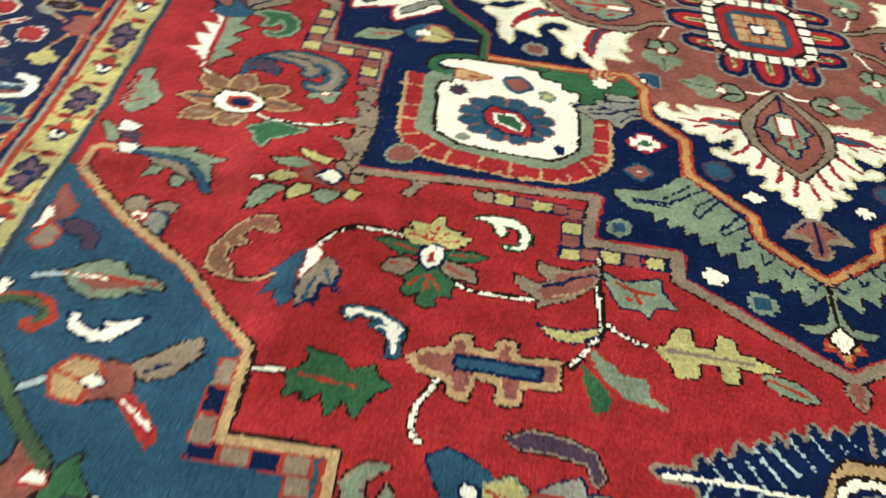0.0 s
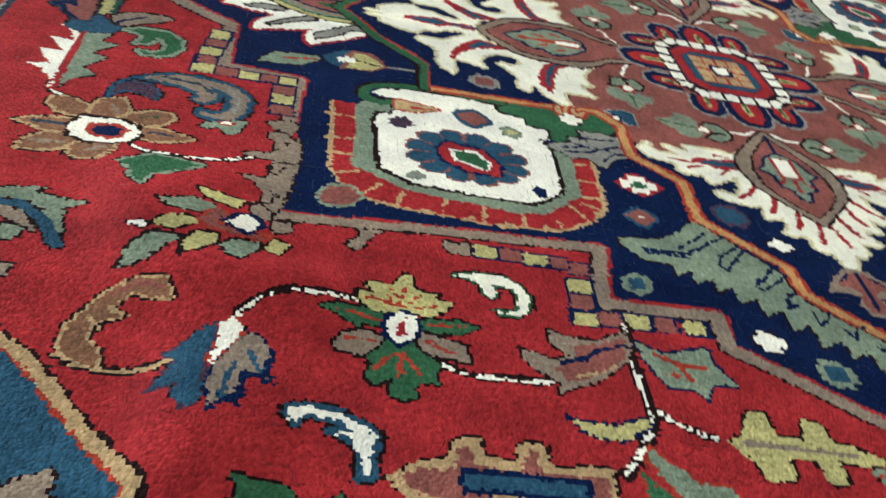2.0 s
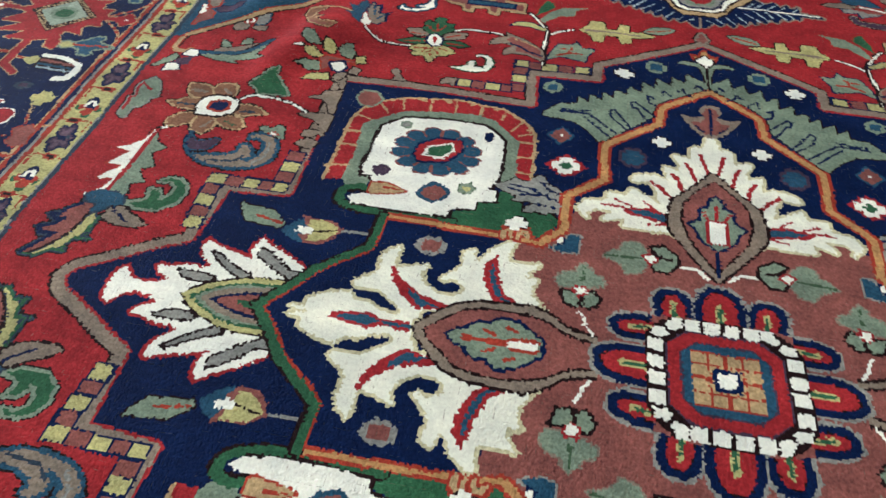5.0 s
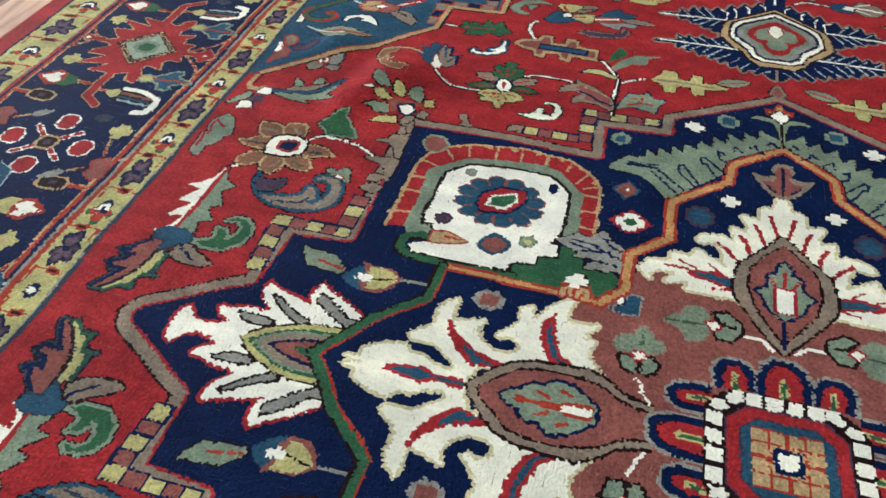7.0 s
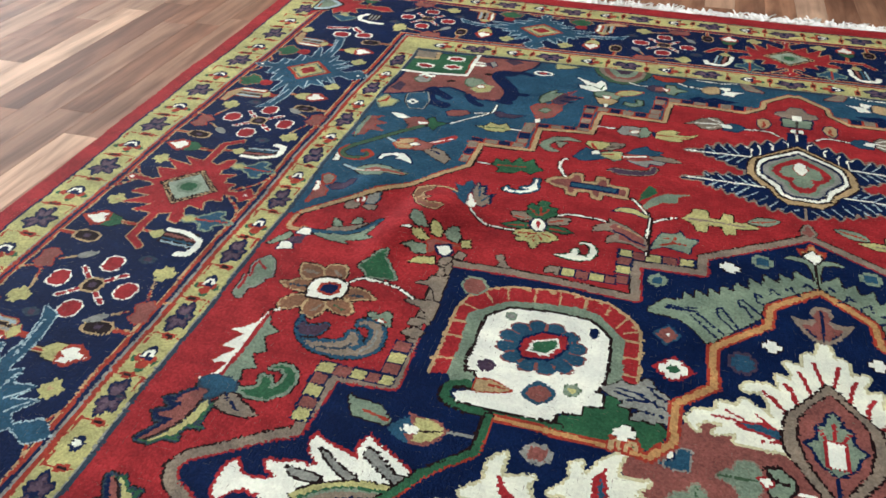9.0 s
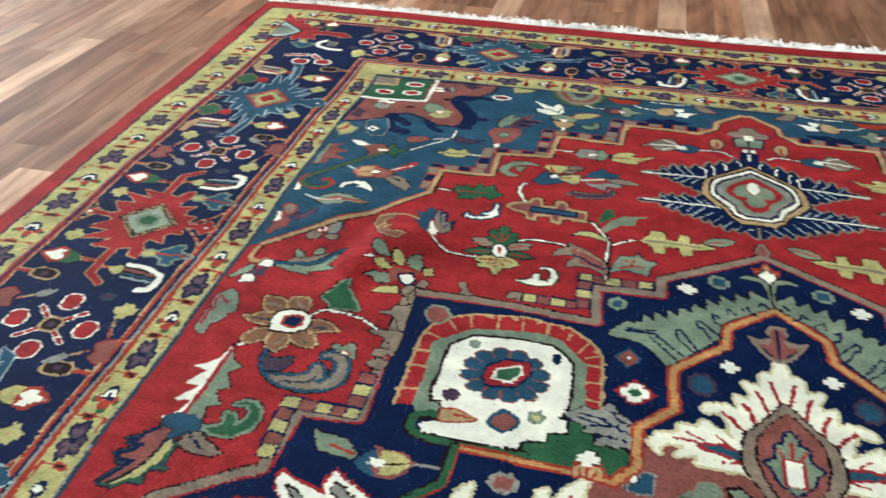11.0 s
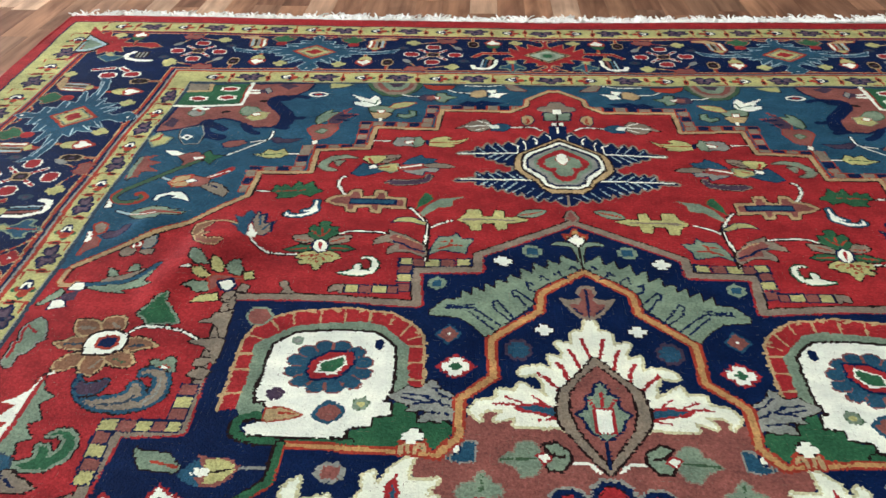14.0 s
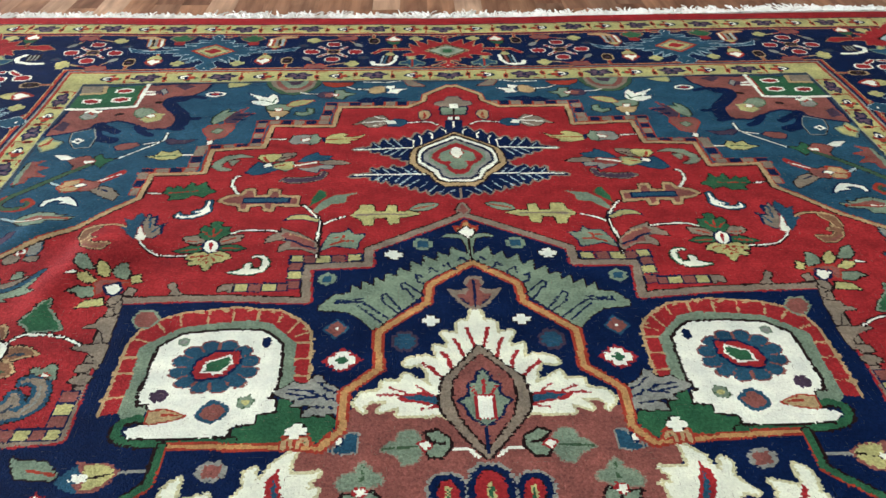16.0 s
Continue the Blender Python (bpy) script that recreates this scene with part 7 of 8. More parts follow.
# the corner: half a red star on the diagonal, with a cup, blooms and sprigs
begin("half_flower", "red petals edged in ivory")
for c in ((1.139, 1.404), (1.079, 1.412)):
    poly("ivory", *turned_box(0.023, 0.018, c))
    poly("red", *turned_box(0.019, 0.014, c))
for a, b in (((1.190, 1.437), (1.140, 1.450)), ((1.120, 1.452), (1.095, 1.430))):
    line("ivory", 0.017, a, b)
    line("red", 0.011, a, b)
begin("corner_star", "red half star round a pale lozenge in the corner")
poly("red", (1.310, 1.750), (1.262, 1.690), (1.246, 1.716), (1.232, 1.672), (1.206, 1.690), (1.204, 1.648), (1.170, 1.664), (1.180, 1.628), (1.128, 1.626), (1.090, 1.630), (1.062, 1.600), (1.090, 1.592), (1.132, 1.604), (1.176, 1.596), (1.160, 1.560), (1.184, 1.566), (1.190, 1.520), (1.206, 1.562), (1.226, 1.540), (1.238, 1.570), (1.262, 1.540), (1.274, 1.552), (1.290, 1.486), (1.296, 1.546), (1.290, 1.600), (1.300, 1.680))
edged("tan")
poly("brown", (1.300, 1.540), (1.300, 1.690), (1.214, 1.612), (1.246, 1.560))
poly("paleblue", (1.296, 1.552), (1.294, 1.676), (1.222, 1.611), (1.250, 1.570))
poly("sage", (1.290, 1.568), (1.288, 1.652), (1.236, 1.610), (1.256, 1.584))
begin("corner_leaf", "steel-blue and gold corner leaf")
poly("gold", (1.190, 1.556), (1.176, 1.536), (1.188, 1.516), (1.200, 1.536))
poly("blue", (1.216, 1.524), (1.196, 1.508), (1.180, 1.492), (1.160, 1.508), (1.150, 1.530), (1.170, 1.528), (1.186, 1.530), (1.200, 1.536))
edged("sage", 0.004)
begin("cup_motif", "ivory hooked cup with brown stripes")
line("ivory", 0.013, (1.126, 1.560), (1.142, 1.540), (1.132, 1.516), (1.100, 1.504), (1.064, 1.502))
poly("brown", (1.122, 1.560), (1.082, 1.566), (1.080, 1.530), (1.112, 1.516))
for x in (1.090, 1.100, 1.110):
    line("grey", 0.005, (x, 1.558), (x, 1.526))
bloom(far_side, 1.148, 1, 0.0, 0.014, 1, "green")
small_cross(far_side, 1.206, 1, 0.0, -0.012 + 0.03)
small_cross(long_side, 1.406, 1, 0.0, 0.014)
small_cross(far_side, 1.010, 1, 0.0, 0.196)


# guard stripes
def guard(side, c, h, s, k):
    """The small figures of a yellow guard stripe: star, dash, flower, dash."""
    if k % 4 == 0:
        begin("guard_star", "plum star edged in navy on yellow")
        for colour, w, f in (("navy", 0.021, 1.0), ("plum", 0.013, 0.86), ("mauve", 0.008, 0.7)):
            for a in range(6):
                t = a * math.pi / 3 + (0.35 if a % 2 else 0.1)
                leaf(colour, side(s, c), side(s + 0.040 * f * math.cos(t), c + 0.84 * h * f * math.sin(t)), w, bulge=0.46)
        box("navy", side(s, c), 0.006, 0.005)
        box("slate", side(s + 0.004, c + 0.006), 0.003, 0.003)
    elif k % 4 == 2:
        begin("guard_flower", "red guard flower with a navy and ivory arch")
        for dd in (-1, 1):
            leaf("green", side(s - 0.006, c), side(s - 0.012, c + dd * 0.86 * h), 0.013, bulge=0.75)
            leaf("rust", side(s - 0.004, c), side(s - 0.010, c + dd * 0.66 * h), 0.016, bulge=0.7)
        leaf("green", side(s, c), side(s - 0.036, c + 0.15 * h), 0.013, bulge=0.75)
        leaf("rust", side(s, c), side(s - 0.029, c + 0.1 * h), 0.019, bulge=0.7)
        poly("navy", *[side(s + a, c + b * h) for a, b in ((-0.008, -0.42), (0.012, -0.36), (0.020, -0.1), (0.019, 0.2), (0.008, 0.44), (-0.010, 0.40))])
        line("ivory", 0.0055, *[side(s + a, c + b * h) for a, b in ((-0.004, -0.28), (0.008, -0.16), (0.009, 0.12), (-0.001, 0.28))])
    else:
        begin("guard_dash", "brown dash with a rust bracket")
        g = 1 if k % 4 == 1 else -1
        line("rust", 0.0035, *[side(s + a, c + g * b * h) for a, b in ((0.0, -0.85), (0.002, 0.30), (0.003, 0.86), (-0.024, 0.80))])
        poly("rust", *[side(s + a, c + g * b * h) for a, b in ((-0.006, -0.62), (0.006, -0.62), (0.008, 0.10), (-0.005, 0.16))])
        poly("brown", *[side(s + a, c + g * b * h) for a, b in ((-0.003, -0.48), (0.003, -0.50), (0.004, 0.0), (-0.002, 0.02))])


for side, c, h, first, step, last in ((far_side, -0.0538, 0.034, 0.0, 0.0473, 1.30), (far_side, 0.2918, 0.031, 0.0, 0.0478, 0.88), (long_side, -0.0543, 0.035, -0.174, 0.0479, 1.70), (long_side, 0.2826, 0.0218, -0.115, 0.0436, 1.34)):
    k = 0
    while first + k * step <= last:
        if first + k * step > -0.045:
            guard(side, c, h, first + k * step, k)
        k += 1


# ---- build helpers ----
def link_mesh(name, verts, faces, mats, index=None, parent=None, label=""):
    me = bpy.data.meshes.new(name)
    me.from_pydata(verts, [], faces)
    for m in mats:
        me.materials.append(m)
    if index is not None:
        me.polygons.foreach_set("material_index", np.asarray(index, np.int32))
    me.update()
    ob = new(name, me)
    if parent is not None:
        ob.parent = parent
    if label:
        ob["label"] = label
    return ob


def part(name, bm, material, parent, label=""):
    me = bpy.data.meshes.new(name)
    bm.to_mesh(me)
    bm.free()
    me.materials.append(material)
    ob = new(name, me)
    ob.parent = parent
    if label:
        ob["label"] = label
    return ob


# a dark row of knots round each motif of the field and its corners
NAMES = np.array([n for n, _ in OWNERS])
ground = np.isin(NAMES, ["field", "red_field", "ax_spandrel"])[owner]
bare = np.isin(NAMES, ["field", "red_field", "ax_spandrel", "field_line", "stepped_band", "medallion_line", "inner_guard", "bead", "medallion", "ax_pendant", "pendant_arm"])[owner]
dark = np.isin(hue, [HUE["brown"], HUE["navy"], HUE["plum"], HUE["rust"], HUE["red"]])
seed_owner = np.where(bare | dark, 0, owner)
for dr, dc in ((1, 0), (-1, 0), (0, 1), (0, -1)):
    near_owner = np.roll(seed_owner, (dr, dc), (0, 1))
    m = ground & (near_owner > 0) & (RIM > 8.1)
    hue[m] = HUE["brown"]
    owner[m] = near_owner[m]
    ground &= ~m

# ---- the carpet: knots laid out over its whole size ----
NEAR_V = np.array([-0.021, 0.115, 0.319, 0.43, 0.508, 0.63, 0.80, 1.87])
NEAR_Y = np.array([0.021, 0.163, 0.341, 0.428, 0.488, 0.592, 0.74, 1.81])


def bump(t):
    return np.clip(1 - t * t, 0, 1) ** 2


def ridge(x, y, x_top, rise, fall, y_mid, y_half, h):
    """A fold left by rolling: a long slope up to x_top and a short one down."""
    d = x - x_top
    across = np.where(d < 0, 0.5 + 0.5 * np.cos(np.pi * np.clip(-d / rise, 0, 1)), 0.5 + 0.5 * np.cos(np.pi * np.clip(d / fall, 0, 1)))
    return h * across * bump((y - y_mid) / y_half)


def relief(x, y):
    """The soft waves of a rug that has lain folded."""
    z = 0.003 * np.sin(5.1 * y + 1.2 * x) * np.clip((np.abs(x) - 0.45) / 0.5, 0, 1)
    # next three stand steeper than the rug lies, to brighten a sheen patch
    z = z + ridge(x, y, -0.655 + 0.2 * (y - 0.61), 0.065, 0.14, 0.61, 0.13, 0.018)
    z = z + ridge(x, y, -0.790 + 0.3 * (y - 0.68), 0.050, 0.08, 0.69, 0.07, 0.011)
    z = z + ridge(x, y, -0.700, 0.045, 0.06, 0.49, 0.10, 0.007)
    z = z + ridge(x, y, -0.665 - 0.3 * (y + 0.50), 0.07, 0.13, -0.50, 0.13, 0.018)
    z = z + ridge(-y, x, 0.56, 0.045, 0.10, -0.56, 0.11, 0.013)
    z = z + ridge(x, y, -0.60, 0.06, 0.12, -0.70, 0.10, 0.016)
    return z


def far_bow(x):
    """The far end is drawn in a little in the middle and flares towards the corners."""
    return np.interp(np.abs(x), (0.0, 0.67, 1.07, 1.45), (-0.018, 0.0, 0.014, 0.014))


FAR_EDGE = 1.850
THICK = 0.012

nx, ny = 2 * NU, int((1.882 + 1.81) / KNOT)
cx = (np.arange(nx) - NU + 0.5) * KNOT
cy = -1.81 + (np.arange(ny) + 0.5) * KNOT
CX, CY = np.meshgrid(cx, cy)
WX = CX + 0.0025 * np.sin(7.3 * CY + 1.0) + 0.0015 * np.sin(19.0 * CY)
WY = CY + 0.0025 * np.sin(6.1 * CX + 0.5) + 0.0015 * np.sin(23.0 * CX + 2.0)
rng = np.random.default_rng(3)
WX = WX + rng.normal(0, 0.0005, WX.shape)
WY = WY + rng.normal(0, 0.0005, WY.shape)
WY = WY - np.clip((CY - 1.2) / 0.6, 0, 1) * far_bow(CX)
iu = np.clip((np.abs(WX) / KNOT).astype(int), 0, NU - 1)
vv = np.where(WY >= AXIS_V, WY, np.interp(-WY, NEAR_Y, NEAR_V))
iv = np.clip(((vv - AXIS_V) / KNOT).astype(int), 0, NV - 1)
big_hue, big_owner = hue[iv, iu], owner[iv, iu].astype(np.int32)
quarter = (WX > 0).astype(np.int32) + 2 * (WY < AXIS_V)
inside_rug = (RIM[iv, iu] > 0.0) & (iv < NV - 1)
GROUNDS = {"field", "red_field", "medallion", "inner_medallion", "inner_guard", "main_border", "outer_guard", "edge_band"}
mode = np.array([0 if n in GROUNDS or n.startswith("axis_") else 1 if n.startswith("ax_") else 2 if n.startswith("ay_") else 3 for n, _ in OWNERS])[big_owner]
key = big_owner * 4 + np.choose(mode, [np.zeros_like(quarter), quarter & 2, quarter & 1, quarter])
key = np.where(inside_rug, key, -1)

# the pile leans over its neighbours, so the steps between two colours wear round
GX, GY = np.meshgrid((np.arange(nx + 1) - NU) * KNOT, -1.81 + np.arange(ny + 1) * KNOT)
tint = np.where(inside_rug, key * 32 + big_hue, -1)
wide = np.pad(tint, 1, constant_values=-2)
west_edge = wide[:-1, :-1] != wide[1:, :-1]
east_edge = wide[:-1, 1:] != wide[1:, 1:]
south_edge = wide[:-1, :-1] != wide[:-1, 1:]
north_edge = wide[1:, :-1] != wide[1:, 1:]
bend = (west_edge.astype(int) + east_edge + south_edge + north_edge) == 2
for _ in range(1):
    for G in (GX, GY):
        p = np.pad(G, 1, mode="edge")
        mean = (west_edge * p[1:-1, :-2] + east_edge * p[1:-1, 2:] + south_edge * p[:-2, 1:-1] + north_edge * p[2:, 1:-1]) / 2
        G[:] = np.where(bend, 0.85 * G + 0.15 * mean, G)
GX += rng.normal(0, 0.00025, GX.shape)
GY += rng.normal(0, 0.00025, GY.shape)
calm = np.ones(tint.shape, bool)
for dr in (0, 1, 2):
    for dc in (0, 1, 2):
        calm &= wide[dr:dr + ny, dc:dc + nx] == tint

rug = new("rug")
tagged(rug, "hand-knotted red and navy wool medallion rug lying on the plank floor", "rug")


def carpet_mesh(name, label, r0, c0, kk, hh, quiet):
    """One motif as a mesh of knots; uniform 4 x 4 blocks become one face."""
    sel = kk
    n0, n1 = sel.shape
    p0, p1 = -n0 % 4, -n1 % 4
    sel = np.pad(sel, ((0, p0), (0, p1)))
    hh = np.pad(hh, ((0, p0), (0, p1)))
    quiet = np.pad(quiet, ((0, p0), (0, p1)))
    b = sel.reshape(sel.shape[0] // 4, 4, -1, 4).swapaxes(1, 2)
    g = hh.reshape(b.shape[0], 4, -1, 4).swapaxes(1, 2)
    flat = b.all((2, 3)) & quiet.reshape(b.shape[0], 4, -1, 4).swapaxes(1, 2).all((2, 3)) & (g == g[:, :, :1, :1]).all((2, 3))
    br, bc = np.nonzero(flat)
    small = sel & ~np.repeat(np.repeat(flat, 4, 0), 4, 1)
    sr, sc = np.nonzero(small)
    rr = np.r_[br * 4, sr]
    cc = np.r_[bc * 4, sc]
    size = np.r_[np.full(len(br), 4), np.full(len(sr), 1)]
    cols = hh[rr, cc]
    R = np.stack([rr, rr, rr + size, rr + size], 1) + r0
    C = np.stack([cc, cc + size, cc + size, cc], 1) + c0
    code = R.astype(np.int64) * 5000 + C
    uniq, inv = np.unique(code, return_inverse=True)
    vx, vy = GX[uniq // 5000, uniq % 5000], GY[uniq // 5000, uniq % 5000]
    verts = np.stack([vx, vy, relief(vx, vy)], 1)
    used = np.unique(cols)
    me = bpy.data.meshes.new(name)
    me.vertices.add(len(verts))
    me.vertices.foreach_set("co", verts.ravel())
    nf = len(rr)
    me.loops.add(nf * 4)
    me.loops.foreach_set("vertex_index", inv.reshape(-1).astype(np.int32))
    me.polygons.add(nf)
    me.polygons.foreach_set("loop_start", np.arange(nf, dtype=np.int32) * 4)
    for h in used:
        me.materials.append(WOOL[HUES[h]])
    me.polygons.foreach_set("material_index", np.searchsorted(used, cols).astype(np.int32))
    me.polygons.foreach_set("use_smooth", np.ones(nf, bool))
    me.update(calc_edges=True)
    ob = new(name, me)
    ob.parent = rug
    if label:
        ob["label"] = label
    return ob


order = np.argsort(key, axis=None, kind="stable")
flat_key = key.ravel()[order]
starts = np.flatnonzero(np.r_[True, flat_key[1:] != flat_key[:-1]])
ends = np.r_[starts[1:], len(flat_key)]
for s, e in zip(starts, ends):
    k = flat_key[s]
    if k < 0:
        continue
    idx = order[s:e]
    r, c = idx // nx, idx % nx
    r0, c0, r1, c1 = r.min(), c.min(), r.max() + 1, c.max() + 1
    name, label = OWNERS[k // 4]
    sub = key[r0:r1, c0:c1] == k
    carpet_mesh(name.removeprefix("axis_").removeprefix("ax_").removeprefix("ay_"), label, r0, c0, sub, big_hue[r0:r1, c0:c1], calm[r0:r1, c0:c1])


# foundation, selvedges and fringe
def strip_box(x0, x1, y0, y1, z0, z1):
    bm = bmesh.new()
    bmesh.ops.create_cube(bm, size=1.0, matrix=Matrix.LocRotScale(((x0 + x1) / 2, (y0 + y1) / 2, (z0 + z1) / 2), None, (x1 - x0, y1 - y0, z1 - z0)))
    return bm


part("foundation", strip_box(-1.36, 1.36, -1.79, 1.82, -THICK + 0.001, -0.009), WOOL["taupe"], rug, "woven foundation under the pile")


def cord(path, r, sides=8):
    """A round cord along a path."""
    bm = bmesh.new()
    rings = []
    for k, p in enumerate(path):
        a, b = Vector(path[max(0, k - 1)]), Vector(path[min(len(path) - 1, k + 1)])
        t = (b - a).normalized()
        s = t.cross(Vector((0, 0, 1))).normalized()
        u = s.cross(t)
        rings.append([bm.verts.new(Vector(p) + r * (math.cos(q * 2 * math.pi / sides) * s + math.sin(q * 2 * math.pi / sides) * u)) for q in range(sides)])
    for r0, r1 in zip(rings, rings[1:]):
        for q in range(sides):
            bm.faces.new((r0[q], r0[(q + 1) % sides], r1[(q + 1) % sides], r1[q]))
    for f in bm.faces:
        f.smooth = True
    return bm


def edge_x(y):
    v = y if y >= AXIS_V else float(np.interp(-y, NEAR_Y, NEAR_V))
    return 1.376 + 0.022 * min(1.0, max(0.0, v / 1.1)) + 0.022 * min(1.2, max(0.0, (v - 0.7) / 0.8))


for sx in (-1, 1):
    way = []
    for k in range(184):
        y = -1.805 + k * 0.02
        x = sx * (edge_x(y) - 0.0025 + 0.0012 * math.sin(31 * y))
        way.append((x, y, float(relief(np.array(x), np.array(y))) - 0.0062))
    part("selvedge", cord(way, 0.0062), WOOL["red"], rug, "red wool-wrapped side edge")


def tassel_mesh(seed):
    """One knotted cluster of cotton warp ends, spread on the floor."""
    rnd = random.Random(seed)
    verts, faces = [], []
    for _ in range(8):
        n, w = 6, rnd.uniform(0.0013, 0.0022)
        x, y, a = rnd.uniform(-0.006, 0.006), 0.0, rnd.uniform(-0.25, 0.25)
        length = rnd.uniform(0.030, 0.062)
        base = len(verts)
        for k in range(n + 1):
            z = -0.0035 - 0.006 * min(1.0, k / 2.0) + rnd.uniform(0, 0.003)
            for ox, oz in ((-w, 0), (0, w), (w, 0), (0, -w)):
                verts.append((x + ox, y, z + oz))
            a += rnd.uniform(-0.5, 0.5)
            x += math.sin(a) * length / n
            y += math.cos(a) * length / n
        for k in range(n):
            for q in range(4):
                i0 = base + 4 * k
                faces.append((i0 + q, i0 + (q + 1) % 4, i0 + 4 + (q + 1) % 4, i0 + 4 + q))
    me = bpy.data.meshes.new("tassel")
    me.from_pydata(verts, [], faces)
    me.materials.append(COTTON)
    me.update()
    return me


TASSELS = [tassel_mesh(k) for k in range(12)]
rnd = random.Random(5)
for k in range(290):
    x = -1.392 + (k + 0.5) * 2.784 / 290
    ob = new("tassel", TASSELS[rnd.randrange(12)])
    ob.parent = rug
    ob.location = (x + rnd.uniform(-0.002, 0.002), FAR_EDGE + float(far_bow(x)) - 0.002, rnd.uniform(0, 0.0015))
    ob.rotation_euler = (0, 0, rnd.uniform(-0.35, 0.35))
    ob.scale = (rnd.uniform(1.0, 1.6), rnd.uniform(0.8, 1.75), 1)
verts, faces = [], []
for k in range(290):
    me = TASSELS[rnd.randrange(12)]
    o = len(verts)
    verts += [(-1.392 + (k + 0.5) * 2.784 / 290 + v.co.x, -1.806 - v.co.y, v.co.z) for v in me.vertices]
    faces += [tuple(o + i for i in p.vertices) for p in me.polygons]
link_mesh("fringe", verts, faces, [COTTON], None, rug, "ivory cotton fringe")["kind"] = "stuff"
verts, faces = [], []
for k in range(57):
    x = -1.39 + k * 2.78 / 56
    y = FAR_EDGE + float(far_bow(x))
    verts += [(x, y - 0.006, -0.0015), (x, y + 0.008, -0.003), (x, y + 0.010, -THICK), (x, y - 0.006, -THICK)]
    if k:
        o = 4 * k
        faces += [(o - 4 + q, o - 4 + (q + 1) % 4, o + (q + 1) % 4, o + q) for q in range(4)]
link_mesh("end_finish", verts, faces, [COTTON], None, rug, "woven cotton end finish")
part("end_finish", strip_box(-1.37, 1.37, -1.818, -1.800, -THICK, -0.003), COTTON, rug, "woven cotton end finish")

# ---- floor of narrow laminate strips running along the rug ----
WIDE, GAP = 0.0855, 0.0004
floor = link_mesh("floor", [(-7.2, -4.2, -THICK - 0.004), (4.2, -4.2, -THICK - 0.004), (4.2, 6.6, -THICK - 0.004), (-7.2, 6.6, -THICK - 0.004)], [(0, 1, 2, 3)], [LAMINATE])
tagged(floor, "brown wood-look laminate strip floor", "floor", kind="structure")


def plank_mesh(length):
    b, h, top = 0.0005, 0.004, 0.0
    w, n = WIDE / 2 - GAP / 2, length / 2 - GAP / 2
    verts = [(sx * (w - i), sy * (n - i), z) for z, i in ((-h, 0), (top - 0.0004, 0), (top, b)) for sx, sy in ((-1, -1), (1, -1), (1, 1), (-1, 1))]
    faces = [(8, 9, 10, 11)] + [(4 * l + q, 4 * l + (q + 1) % 4, 4 * l + 4 + (q + 1) % 4, 4 * l + 4 + q) for l in (0, 1) for q in range(4)]
    me = bpy.data.meshes.new("plank")
    me.from_pydata(verts, [], faces)
    me.materials.append(LAMINATE)
    me.update()
    return me


LENGTHS = (0.32, 0.46, 0.58, 0.74, 0.92)
PLANKS = {n: plank_mesh(n) for n in LENGTHS}
rnd = random.Random(11)
rest_v, rest_f, made = [], [], 0
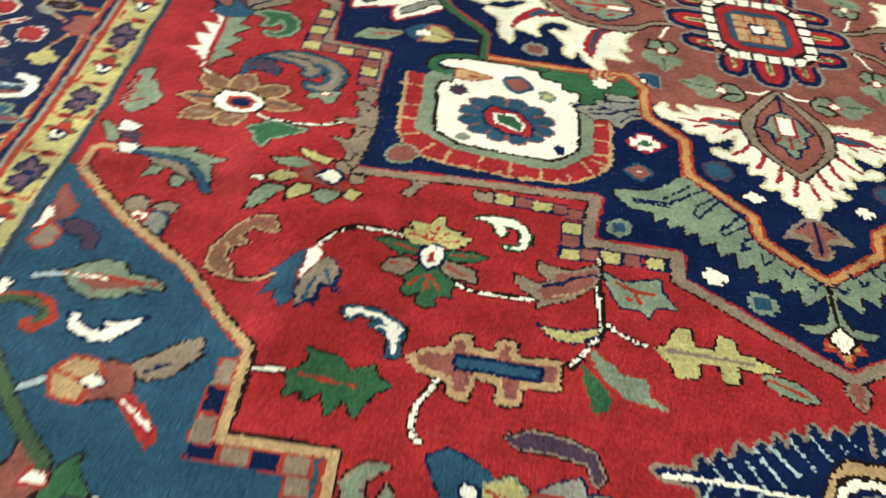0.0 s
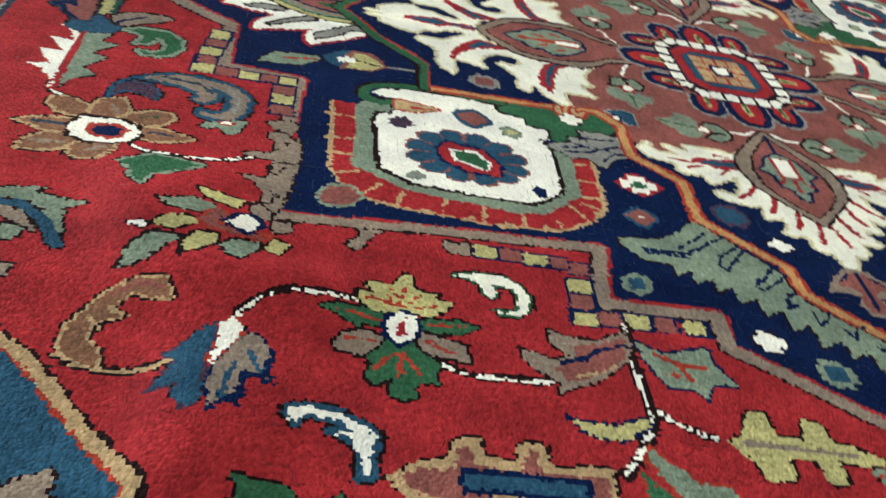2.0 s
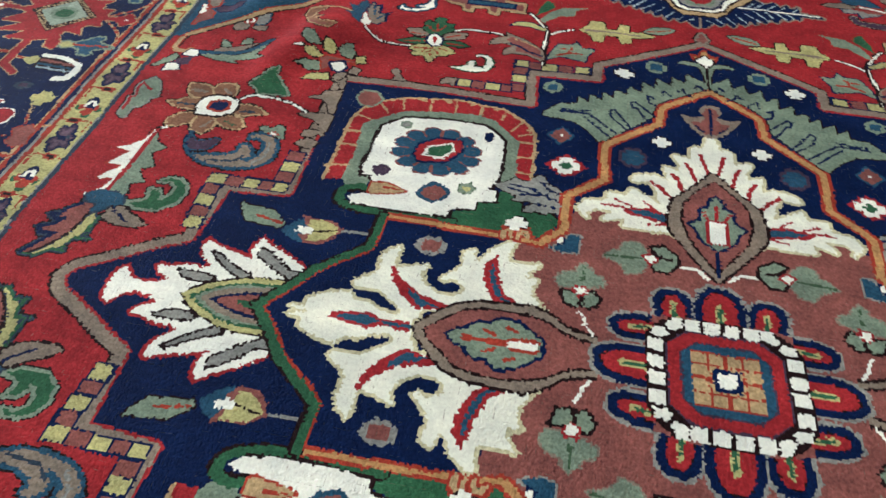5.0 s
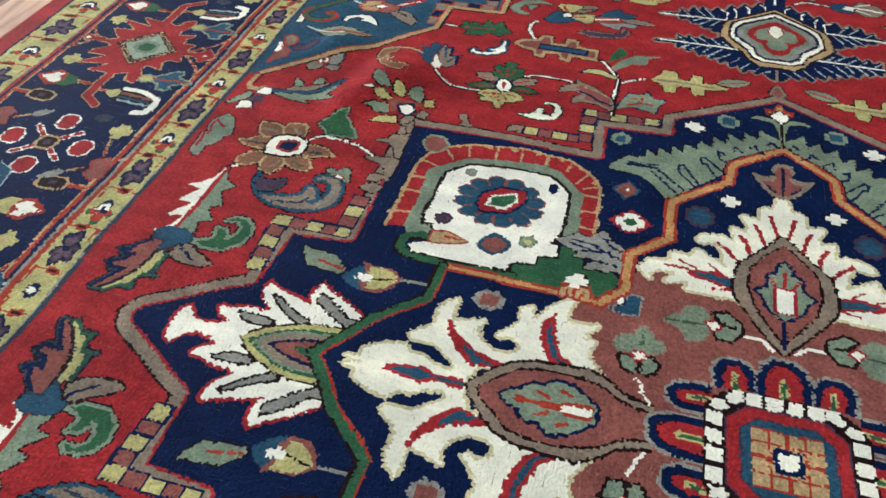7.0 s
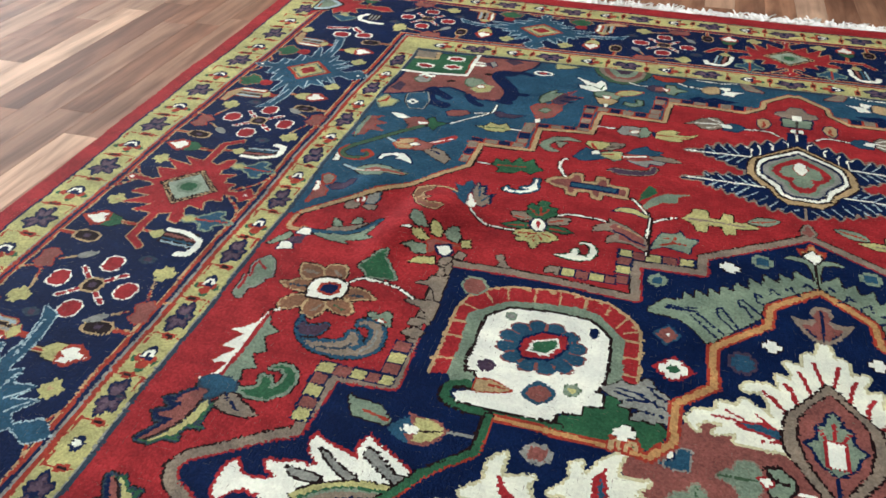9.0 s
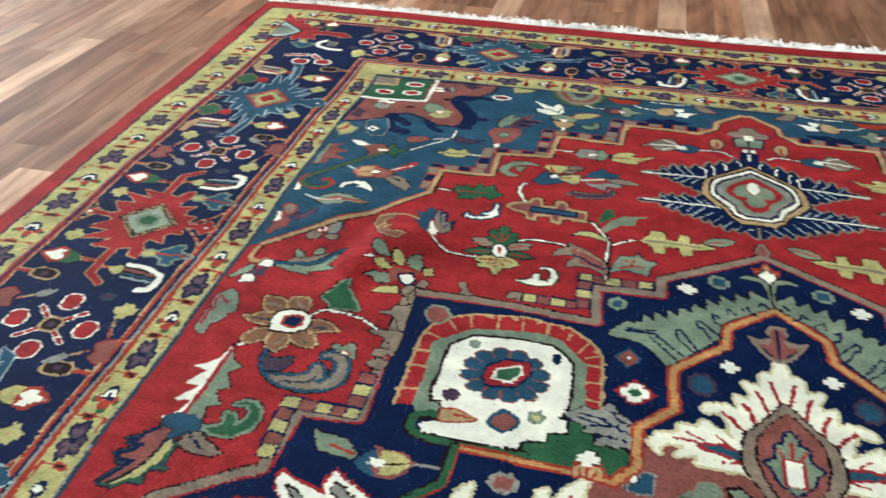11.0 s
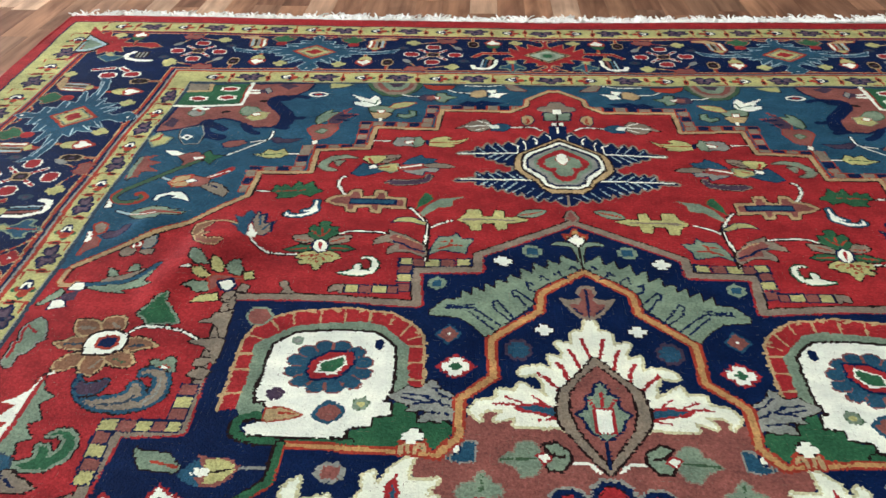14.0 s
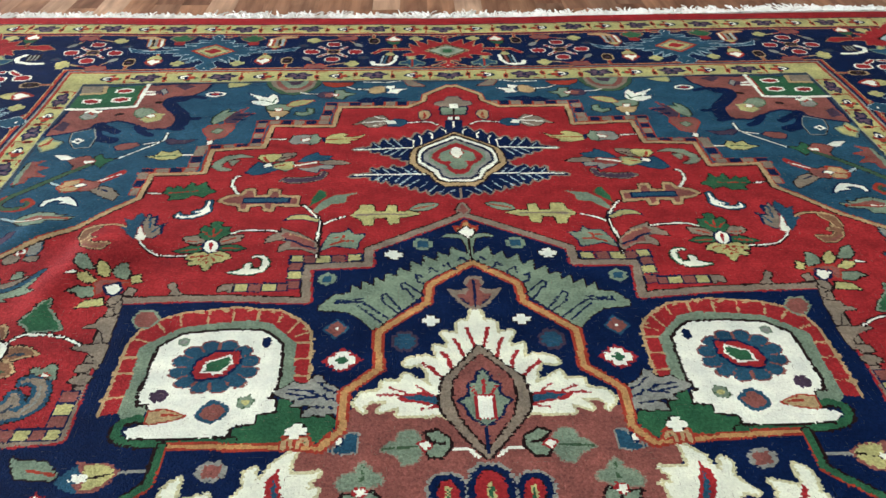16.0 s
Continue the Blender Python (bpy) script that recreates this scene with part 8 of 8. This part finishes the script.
# the palest strips beside the rug, by column, and where they end
PALE = {66: 0.72, 61: 1.02, 62: 1.45, 63: 2.3}
X0 = -1.4965 - 66 * WIDE
for i in range(132):
    x = X0 + (i + 0.5) * WIDE
    if x > 4.1:
        break
    y = -4.2 + rnd.uniform(0, 0.5) - 0.5
    while y < 6.5:
        n = LENGTHS[rnd.randrange(5)]
        tone = rnd.random()
        if i in PALE and y < PALE[i] <= y + n + 0.25:
            n, tone = min(LENGTHS, key=lambda q: abs(q - (PALE[i] - y))), 0.90
            y = PALE[i] - n
        mid = y + n / 2
        shown = (-2.75 < x < -1.3 and -0.1 < mid < 2.9) or (-1.5 < x < 1.6 and 1.7 < mid < 2.55)
        under = abs(x) < 1.3 and -1.7 < mid < 1.5
        if shown and made < 300:
            ob = new("plank", PLANKS[n])
            ob.parent = floor
            ob.location = (x, mid, -THICK)
            ob["tone"] = 1.0 + tone
            made += 1
        elif not under:
            o = len(rest_v)
            rest_v += [(x + v.co.x, mid + v.co.y, v.co.z - THICK) for v in PLANKS[n].vertices]
            rest_f += [tuple(o + q for q in p.vertices) for p in PLANKS[n].polygons]
        y += n
link_mesh("plank_field", rest_v, rest_f, [LAMINATE], None, floor, "laminate strips farther off")["kind"] = "stuff"


# ---- the unseen room added to close the place: walls, ceiling, one assumed window opening ----
def slab(name, x0, x1, y0, y1, z0, z1, mat, label, category, parent=None):
    me = bpy.data.meshes.new(name)
    bm = strip_box(x0, x1, y0, y1, z0, z1)
    bm.to_mesh(me)
    bm.free()
    me.materials.append(mat)
    ob = new(name, me)
    if parent is not None:
        ob.parent = parent
        return ob
    return tagged(ob, label, category, kind="structure")


FLOOR_Z = -THICK - 0.004
slab("wall_north", -7.4, 4.4, 6.6, 6.75, FLOOR_Z, 3.0, WALL_PAINT, "plain off-white painted wall", "wall")
slab("wall_south", -7.4, 4.4, -4.35, -4.2, FLOOR_Z, 3.0, WALL_PAINT, "plain off-white painted wall", "wall")
slab("wall_east", 4.2, 4.35, -4.2, 6.6, FLOOR_Z, 3.0, WALL_PAINT, "plain off-white painted wall", "wall")
west = slab("wall_west", -7.35, -7.2, -4.2, 2.7, FLOOR_Z, 3.0, WALL_PAINT, "plain off-white painted wall with a window opening", "wall")
slab("wall_pier", -7.35, -7.2, 6.5, 6.6, FLOOR_Z, 3.0, WALL_PAINT, "", "", west)
slab("wall_apron", -7.35, -7.2, 2.7, 6.5, FLOOR_Z, 0.8, WALL_PAINT, "", "", west)
slab("wall_lintel", -7.35, -7.2, 2.7, 6.5, 2.95, 3.0, WALL_PAINT, "", "", west)
slab("ceiling", -7.4, 4.4, -4.35, 6.75, 3.0, 3.12, CEILING_PAINT, "plain white painted ceiling", "ceiling")
